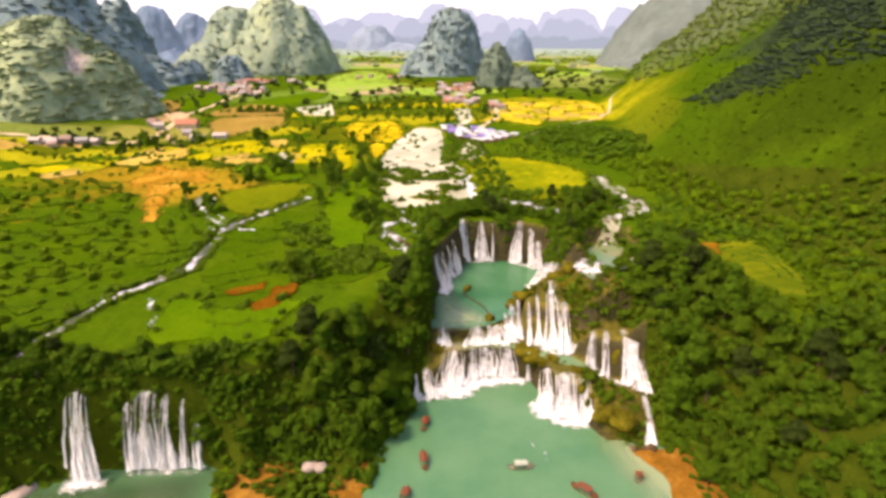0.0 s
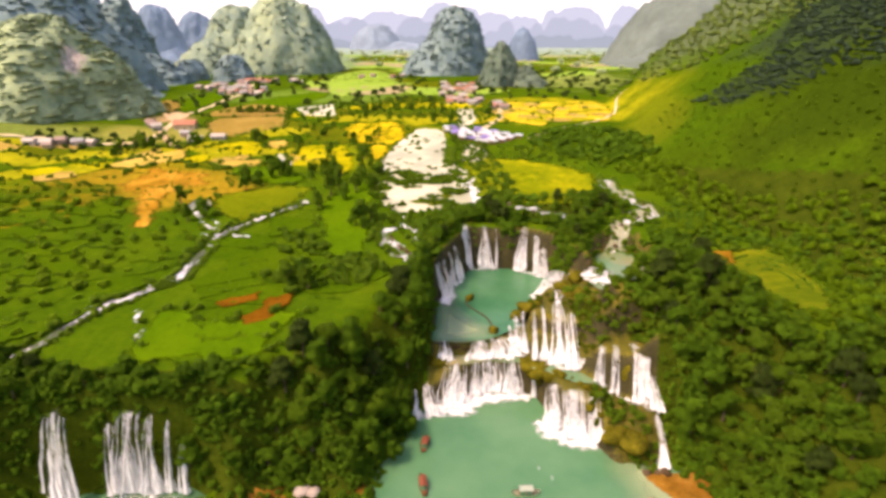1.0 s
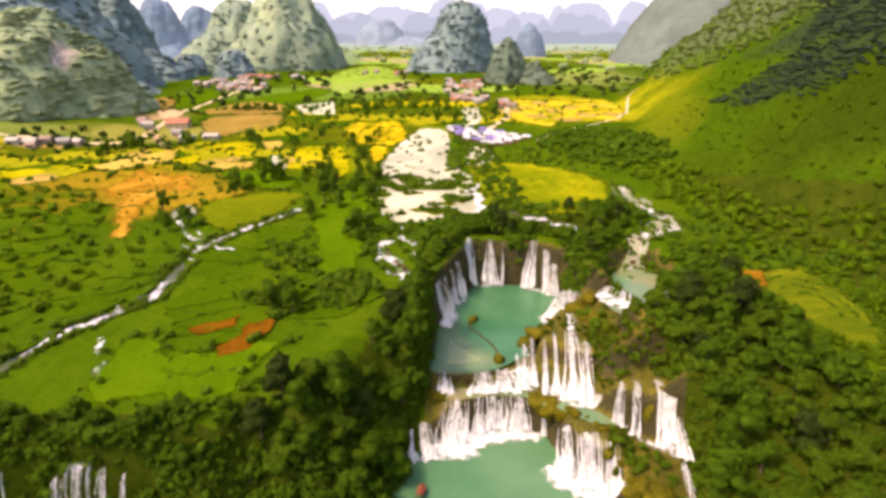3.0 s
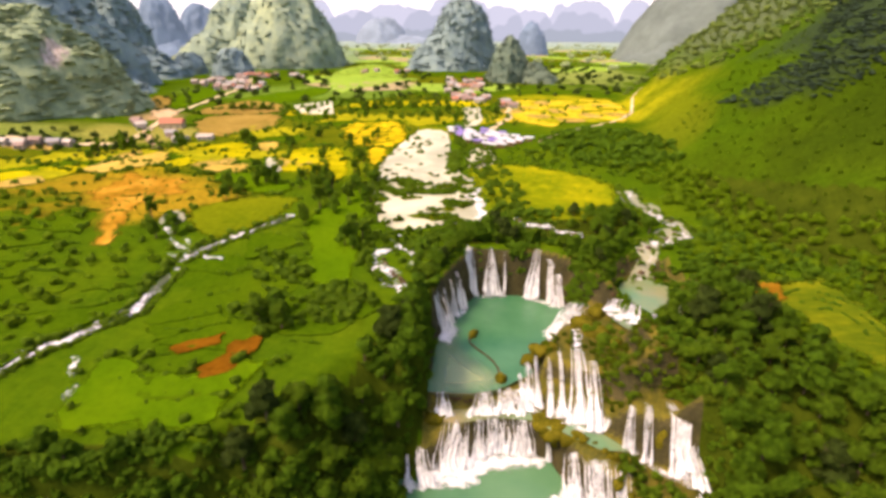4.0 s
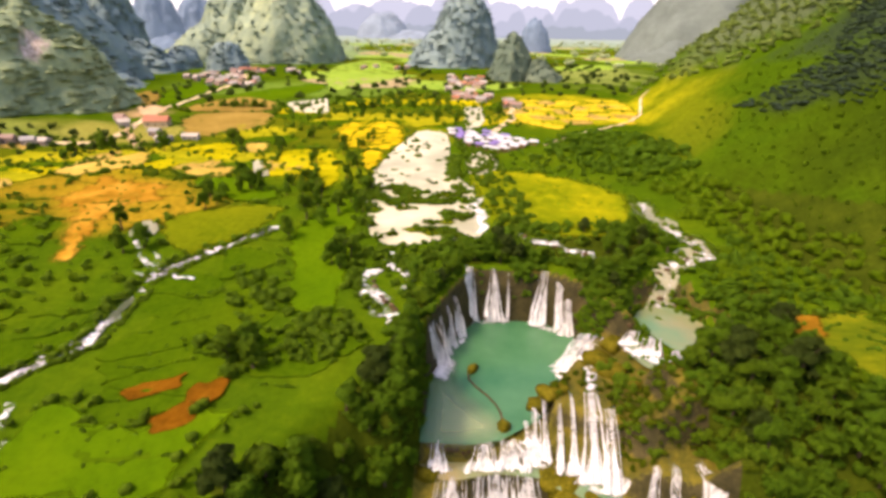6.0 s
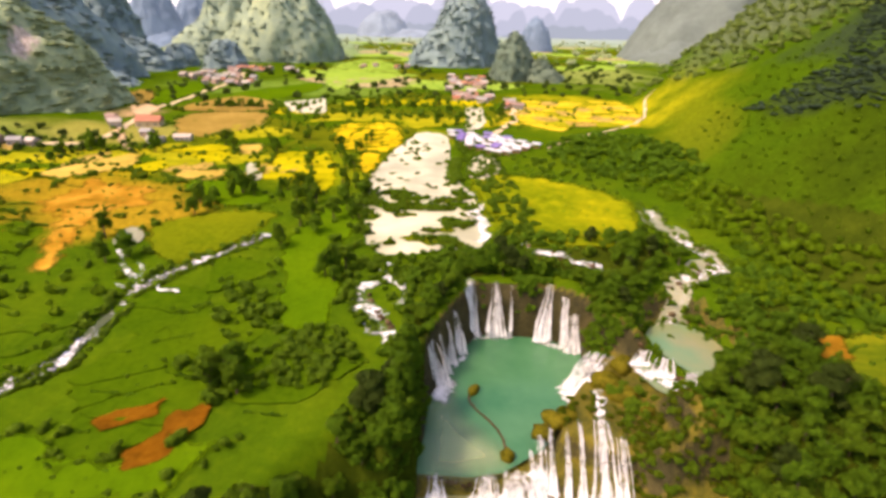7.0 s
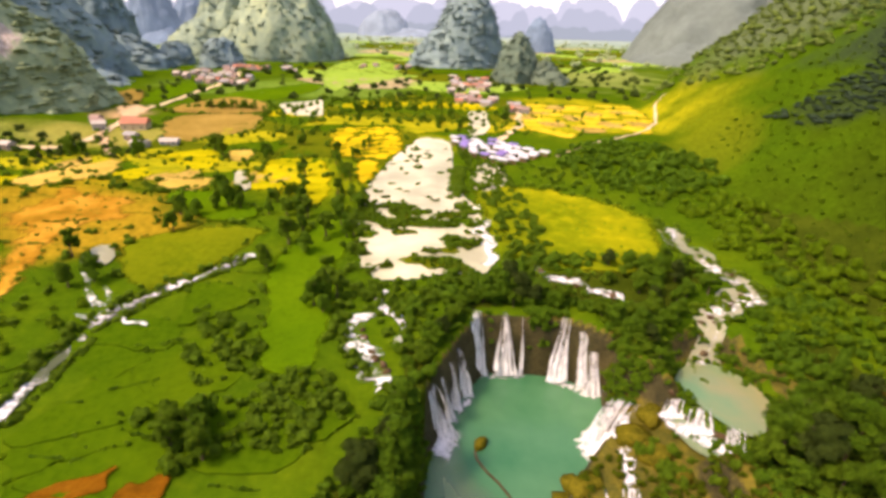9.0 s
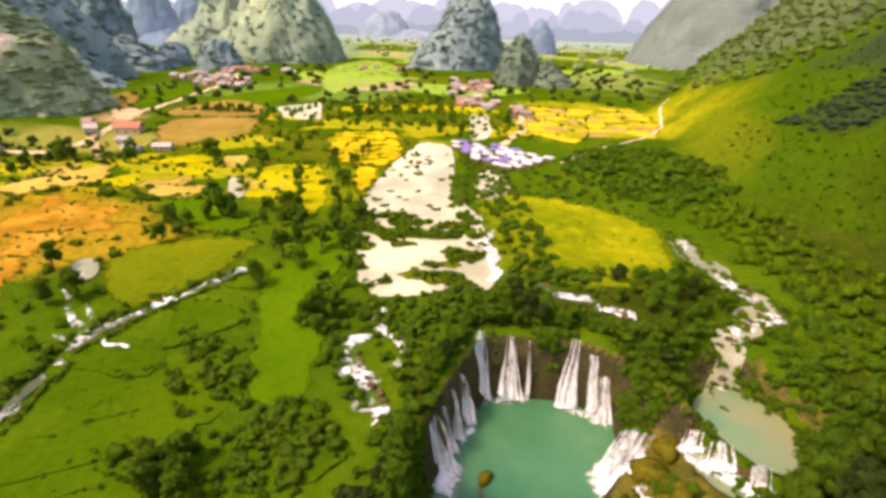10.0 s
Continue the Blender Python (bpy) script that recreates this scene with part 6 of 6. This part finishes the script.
def house(x, y, w, d, h, turn, wall, roof, label):
    root = new("house")
    root.matrix_basis = pose(x, y, float(land(x, y)), 0, 0, turn)
    bm = bmesh.new()
    box(bm, 0, 0, h / 2 - 1, w, d, h + 2)
    part("wall", bm, wall, root)
    bm = bmesh.new()
    e, top = 0.7, h + 0.32 * d
    v = [bm.verts.new(c) for c in ((-w / 2 - e, -d / 2 - e, h - 0.2), (w / 2 + e, -d / 2 - e, h - 0.2), (w / 2 + e, d / 2 + e, h - 0.2), (-w / 2 - e, d / 2 + e, h - 0.2),
                                   (-w / 2 - e, 0, top), (w / 2 + e, 0, top))]
    for f in ((0, 1, 5, 4), (2, 3, 4, 5), (1, 2, 5), (3, 0, 4), (3, 2, 1, 0)):
        bm.faces.new([v[k] for k in f])
    part("roof", bm, roof, root)
    bm = bmesh.new()
    box(bm, 0, -d / 2 - 0.03, 1.05, 1.1, 0.12, 2.1)
    part("door", bm, WOOD, root)
    for k in (-0.32, 0.32):
        bm = bmesh.new()
        box(bm, k * w, -d / 2 - 0.03, 1.6, 1.3, 0.1, 1.2)
        part("window", bm, GLASS_DARK, root)
    return tagged(root, label, "house", "village houses")


rng_h = np.random.default_rng(5)
NEAR_HOUSES = [(-318, 424, 11, 7, 3.6, 5, WALL_WHITE, ROOF_PALE, "long white house with a pale roof by the road"), (-309, 430, 7, 6, 4.5, 12, WALL_PINK, ROOF_PINK, "small pink house with a faded roof"),
               (-327, 421, 9, 6, 3.6, -4, WALL_WHITE, ROOF_PALE, "long white house with a pale roof by the road"), (-299, 434, 8, 6, 4, 20, WALL_WHITE, ROOF_GREY, "white house with a grey roof"),
               (-290, 437, 7, 6, 4, -12, WALL_PINK, ROOF_PALE, "pinkish house with a pale roof"), (-312, 418, 6, 5, 3, 8, WALL_OCHRE, ROOF_PINK, "small ochre house with a faded roof"),
               (-243, 502, 18, 11, 4.5, 8, WALL_OCHRE, ROOF_RED, "large hall with a bright red tiled roof"), (-266, 494, 8, 6, 5, 30, WALL_WHITE, ROOF_PALE, "tall white house beside the road"),
               (-276, 508, 8, 6, 4, 14, WALL_PINK, ROOF_PINK, "pink house with a faded roof by the road"), (-286, 522, 8, 6, 4, -8, WALL_PINK, ROOF_PINK, "pink house with a faded roof by the road"), (-258, 520, 8, 6, 4, 4, WALL_PINK, ROOF_RED, "pink house with a red roof by the yard"),
               (-212, 452, 11, 6, 3.0, 0, WALL_WHITE, ROOF_PALE, "low pale shed beside the fields"), (-196, 460, 11, 6, 3.0, 4, WALL_WHITE, ROOF_PALE, "low pale shed beside the fields"), (-228, 470, 8, 6, 4, -10, WALL_PINK, ROOF_GREY, "pinkish house with a grey roof")]
for row in NEAR_HOUSES:
    house(*row)
for cx, cy, sx, sy, count in ((-345, 900, 40, 100, 34), (-290, 800, 26, 40, 12), (12, 800, 26, 140, 40), (58, 652, 10, 22, 6), (-150, 1080, 60, 30, 6), (-280, 960, 40, 40, 8)):
    for k in range(count):
        x, y = cx + sx * rng_h.uniform(-1, 1), cy + sy * rng_h.uniform(-1, 1)
        roof = (ROOF_PINK, ROOF_PALE, ROOF_PINK, ROOF_GREY, ROOF_RED)[k % 5]
        house(x, y, rng_h.uniform(6, 10), rng_h.uniform(5, 8), rng_h.uniform(3, 5.5), rng_h.uniform(-30, 30), (WALL_WHITE, WALL_PINK, WALL_OCHRE)[k % 3], roof,
              "small village house with a " + {ROOF_RED: "red", ROOF_PINK: "faded pink", ROOF_PALE: "pale", ROOF_GREY: "grey"}[roof] + " roof far off")


def stall(x, y, turn, cloth, words):
    root = new("market_stall")
    root.matrix_basis = pose(x, y, float(land(x, y)), 0, 0, turn)
    bm = bmesh.new()
    v = [bm.verts.new(c) for c in ((-3.4, -2.6, 2.6), (3.4, -2.6, 2.6), (3.4, 2.6, 2.6), (-3.4, 2.6, 2.6), (-3.2, 0, 3.9), (3.2, 0, 3.9))]
    for f in ((0, 1, 5, 4), (2, 3, 4, 5), (1, 2, 5), (3, 0, 4)):
        bm.faces.new([v[k] for k in f])
    bmesh.ops.solidify(bm, geom=bm.faces[:], thickness=0.06)
    part("canopy", bm, cloth, root)
    for px_, py_ in ((-3.1, -2.3), (3.1, -2.3), (3.1, 2.3), (-3.1, 2.3)):
        bm = bmesh.new()
        box(bm, px_, py_, 0.9, 0.12, 0.12, 3.6)
        part("post", bm, WOOD, root)
    bm = bmesh.new()
    box(bm, 0, -1.6, 0.45, 5.2, 0.9, 0.9)
    part("counter", bm, WOOD, root)
    return tagged(root, words, "market stall", "market stalls by the river")


for x, y in scattered([(-7, 498), (10, 499), (24, 494), (60, 466), (56, 458), (32, 438), (18, 448), (4, 466)], 5.6, 8):
    violet = x < 6 and rng_h.uniform() < 0.7 or rng_h.uniform() < 0.15
    stall(x, y, -33 + rng_h.uniform(-12, 12), CLOTH_VIOLET if violet else CLOTH_WHITE, "market stall with a violet canopy" if violet else "market stall with a white canopy")


def raft(x, y, turn, length, hull, canopy, label):
    """A covered bamboo raft: a hull with raised ends, a row of bench boards and a canopy on posts."""
    root = new("raft")
    root.matrix_basis = pose(x, y, 0.05, 0, 0, turn)
    bm = bmesh.new()
    n = 14
    rows = []
    for i in range(n + 1):
        s = i / n * 2 - 1
        half, lift = 1.25 * (1 - abs(s) ** 3 * 0.7), 0.55 * abs(s) ** 3
        rows.append([bm.verts.new((s * length / 2, q * half, lift + zz)) for q, zz in ((-1, 0.45), (-0.85, -0.1), (0.85, -0.1), (1, 0.45))])
    for a, b in zip(rows, rows[1:]):
        for k in range(3):
            bm.faces.new((a[k], b[k], b[k + 1], a[k + 1]))
    bm.faces.new(rows[0])
    bm.faces.new(rows[-1][::-1])
    bmesh.ops.solidify(bm, geom=bm.faces[:], thickness=0.1)
    part("hull", bm, hull, root)
    bm = bmesh.new()
    l = length * 0.5
    grid = [[bm.verts.new((u * l / 2, v * 1.2, 2.05 + 0.3 * (1 - v * v))) for v in (-1, -0.5, 0, 0.5, 1)] for u in (-1, 0, 1)]
    for a, b in zip(grid, grid[1:]):
        for k in range(4):
            bm.faces.new((a[k], b[k], b[k + 1], a[k + 1]))
    bmesh.ops.solidify(bm, geom=bm.faces[:], thickness=0.06)
    part("canopy", bm, canopy, root)
    for u in (-1, 1):
        for v in (-1, 1):
            bm = bmesh.new()
            box(bm, u * l / 2.2, v * 1.1, 1.05, 0.08, 0.08, 2.0)
            part("post", bm, WOOD, root)
    for u in (-0.5, 0, 0.5):
        bm = bmesh.new()
        box(bm, u * l, 0, 0.42, 0.35, 1.9, 0.08)
        part("bench", bm, WOOD, root)
    return tagged(root, label, "raft", "rafts on the lower pool")


raft(-8.2, 152.5, 80, 7.5, HULL_RED, CANOPY_RED, "bamboo raft with an orange red canopy on the pool")
raft(-8.0, 135, 100, 8.5, HULL_RED, CANOPY_RED, "bamboo raft with a faded red canopy on the pool")
raft(23, 132.6, 4, 8.5, HULL_PALE, CANOPY_PALE, "pale bamboo raft with a light canopy on the pool")
raft(41, 123, -38, 8.5, HULL_RED, CANOPY_RED, "bamboo raft with a bright red canopy on the pool")
raft(59, 128, 60, 4.5, HULL_PALE, HULL_RED, "small dark raft near the muddy bank")
raft(-13, 121, 75, 6, HULL_RED, CANOPY_RED, "small raft near the muddy bank")


# ---------------------------------------------------------------- rocks and small things
def boulder(x, y, z, size, material, label, seed, flat=0.7, name="rock"):
    rng = np.random.default_rng(seed)
    v = ICO_V * (1 + 0.22 * np.sin(ICO_V @ rng.normal(0, 2.5, 3) + 1) + rng.normal(0, 0.09, len(ICO_V)))[:, None]
    v = np.sign(v) * np.abs(v) ** 0.85 * np.array([size * rng.uniform(0.8, 1.3), size * rng.uniform(0.7, 1.1), size * flat])
    me = fast_mesh(name, v, ICO_F, material)
    ob = new(name, me)
    ob.matrix_basis = pose(x, y, z, 0, 0, rng.uniform(0, 360))
    return tagged(ob, label, "rock", "rocks of the falls")


rng_r = np.random.default_rng(21)


def rocks(outline_points, material, sizes, label, off=0.8):
    for x, y in outline_points:
        s = rng_r.uniform(*sizes)
        x, y = x + rng_r.uniform(-off, off), y + rng_r.uniform(-off, off)
        boulder(x, y, float(land(x, y)) + 0.15 * s, s, material, label, int(rng_r.integers(1e6)))


def along(line, count):
    p = np.array(line, float)
    seg = np.r_[0, np.cumsum(np.hypot(*np.diff(p, axis=0).T))]
    return [(np.interp(t, seg, p[:, 0]), np.interp(t, seg, p[:, 1])) for t in np.linspace(0, seg[-1], count)]


rocks(along([(-4, 190.3), (7, 190)], 8), ROCK, (0.5, 0.9), "dark rock on the lip of the pool", 0.3)
rocks(along([(29, 184), (36, 180), (46, 172), (52, 168)], 10), MOSS, (1.0, 2.2), "golden mossy rock on the terrace")
rocks(along([(20, 196), (24, 204), (30, 206)], 5), MOSS, (1.2, 2.4), "mossy rock beside the pool")
rocks(along([(34, 160), (45, 153), (52, 146), (60, 140), (68, 140)], 14), ROCK, (0.8, 1.8), "wet brown rock at the foot of the falls")
rocks(along([(48, 160), (56, 152), (62, 146)], 6), MOSS, (1.2, 2.6), "mossy rock on the low bank")
rocks(along([(46, 222), (52, 214), (58, 208)], 7), MOSS, (1.2, 2.6), "mossy rock between the pools")
rocks(along([(63, 234), (68, 227), (75, 218)], 7), ROCK, (0.8, 1.6), "wet rock in the side cascade")
rocks(along([(-28, 250), (-25, 240), (-20, 232), (-16, 226)], 8), ROCK, (0.7, 1.6), "dark rock in the rapids")
rocks(along([(-14, 168), (-8, 169), (-2, 172)], 5), ROCK, (0.8, 1.5), "wet brown rock at the foot of the falls")
rocks([(-131, 121.5), (-128, 123)], LIMESTONE, (3.0, 4.2), "large pale boulder by the water", 0.2)
rocks([(-44, 131.5), (-41, 131)], LIMESTONE, (2.0, 2.8), "pale boulder on the muddy bank", 0.4)
boulder(8.7, 224.5, 18.2, 2.4, MOSS, "small round mossy islet in the pool", 5, 0.9)
boulder(17.5, 196.5, 18.2, 2.2, MOSS, "mossy rock at the pool lip", 6, 1.0)

for n, (x, y, z, size, flat) in enumerate([(30.5, 184, 10.6, 3.0, 0.8), (34.5, 182, 10.2, 3.4, 0.8), (39, 178.5, 9.8, 3.4, 0.75), (44, 175, 9.6, 3.0, 0.8), (48.5, 171, 9.4, 2.8, 0.8), (63.6, 174, 13.5, 2.2, 2.6), (64.4, 178, 18, 2.0, 1.8), (27.5, 202, 22.5, 2.6, 0.8), (31, 205, 24.4, 2.8, 0.7), (35, 206, 25.4, 2.6, 0.6), (50, 222, 25.8, 3.4, 0.6), (54, 216, 25.8, 3.2, 0.6), (57, 230, 26.5, 3.2, 0.9), (-4.5, 184, 11.5, 2.2, 1.2), (54, 150, 6.2, 3.4, 0.7), (60, 148, 6.0, 3.2, 0.7)]):
    boulder(x, y, z, size * 1.35, MOSS, "rounded rock ledge under golden green moss", 700 + n, flat * 0.62, "mossy_ledge")

rope_curve = bpy.data.curves.new("floating_rope", "CURVE")
rope_curve.dimensions, rope_curve.bevel_depth, rope_curve.bevel_resolution = "3D", 0.35, 1
sp = rope_curve.splines.new("POLY")
ROPE = [(7.2, 222, 18.1), (7.6, 219, 18.1), (10, 215, 18.1), (13.2, 211, 18.1), (15.6, 207, 18.1), (17.0, 203, 18.1), (17.3, 198.6, 18.2)]
sp.points.add(len(ROPE) - 1)
for q, c in zip(sp.points, ROPE):
    q.co = (*c, 1)
rope_curve.materials.append(ROCK)
tagged(new("floating_rope", rope_curve), "brown floating line of logs across the pool", "rope")
growth("terrace_shrubs", scattered([(24, 204), (36, 216), (46, 214), (56, 210), (52, 202), (36, 202)], 3.0, 31, ()) + scattered([(49, 200), (50, 182), (56, 180), (62, 184), (76, 184), (78, 204), (62, 208)], 1.7, 32, ()) + scattered([(72, 187), (72, 172), (76, 158), (82, 160), (82, 188)], 2.3, 34, ()) + scattered([(48, 240), (50, 252), (56, 262), (66, 258), (62, 240)], 2.6, 35, ()) + scattered([(46, 166), (52, 168), (60, 150), (54, 148)], 2.8, 33, ()),
       LEAF_LIGHT, (0.8, 2.0), "low golden green shrubs on the rock terraces", 18, 4, 24)

growth("ledge_bushes", scattered([(67, 187), (80, 188), (82, 160), (75, 156), (73, 172)], 2.2, 57, ()) + scattered([(50, 200), (51, 184), (56, 181), (62, 184), (74, 186), (78, 206), (64, 214), (54, 212)], 3.0, 36, ()) + scattered([(50, 168), (54, 172), (64, 164), (68, 150), (64, 142), (56, 146)], 2.7, 37, ()) + scattered([(71, 158), (74, 158), (76, 190), (82, 200), (90, 200), (84, 150), (74, 140)], 2.8, 38, ()) + scattered([(48, 218), (54, 222), (58, 216), (54, 210)], 2.4, 39, ()) + scattered([(47, 238), (51, 252), (48, 260), (60, 264), (68, 254), (62, 238), (54, 238)], 2.6, 40, ()),
       LEAF, (1.1, 2.7), "leafy bushes on the wet ledges beside the falls", 29, 6, 36)
growth("rapids_bushes", scattered([(-40, 262), (-34, 240), (-24, 226), (-16, 220), (-10, 224), (-8, 238), (-10, 262), (-20, 280), (-34, 276)], 3.0, 44, [([(-33, 258), (-26, 258), (-13, 226), (-18, 223), (-30, 240)], 0.9), ([(-24, 262), (-16, 250), (-18, 244), (-23, 256)], 0.8)]), LEAF, (1.2, 2.8), "dark bushes round the side rapids", 30, 6, 36)
rocks(along([(98, 322), (99, 312), (106, 298), (110, 286), (100, 277), (88, 268), (82, 256)], 16), ROCK, (0.7, 1.5), "wet rock in the stream", 3.0)
rocks(along([(32, 291), (42, 284), (52, 279), (58, 277)], 7), ROCK, (0.7, 1.5), "dark rock in the spill", 2.0)
for line, words in (([(22.7, 156), (25.5, 149), (28.7, 142)], "thin white wake on the pool"), ([(32, 139.5), (31.5, 132), (29.8, 123.5)], "thin white wake on the pool")):
    wake = tagged(ribbon("wake", line, 0.8, RAPID, 0.0, words, 41, 2.0), category="water")
    for v in wake.data.vertices:
        v.co.z = 0.08

growth("shore_shrubs", scattered([(-76, 128), (-66, 118), (-50, 112), (-30, 112), (-22, 124), (-22, 136), (-40, 136), (-60, 138)], 2.6, 45, [([(-66, 124), (-52, 120), (-52, 100), (-66, 100)], 0.5), ([(-33, 129), (-25, 132), (-25, 100), (-32, 100)], 0.3)]) + hanging([(-119, 127), (-106, 131), (-80, 133), (-74, 130)], 3.0, 8.0, 60, 46) + hanging([(-118, 128), (-106, 131.5)], 4.0, 9.0, 30, 49) + hanging([(-101, 132), (-76, 133)], 5.5, 10.0, 70, 50) + hanging([(-230, 117), (-136, 119), (-117, 127)], 1.0, 9.0, 160, 51) + hanging([(-105, 130.5), (-101, 131.5)], 0.5, 5.0, 16, 47) + hanging([(-136, 119), (-117, 127)], 0.3, 6.0, 40, 48), LEAF_WOOD, (1.0, 2.4), "shrubs on the dark bank and cliff", 31, 5, 30)
growth("pool_rim_bushes", hanging([(48, 248), (50, 236)], 0.8, 9.0, 70, 93) + hanging([(-5, 236), (4, 256)], 1.0, 6.0, 40, 94) + scattered([(28, 284), (34, 290), (52, 278), (63, 274), (62, 264), (44, 268)], 3.4, 95, [([(30, 294), (36, 292), (48, 282), (60, 280), (60, 274), (46, 277), (36, 284)], 0.4)]), LEAF_WOOD, (0.9, 2.1), "low bushes over the rim of the upper pool", 33, 5, 28)
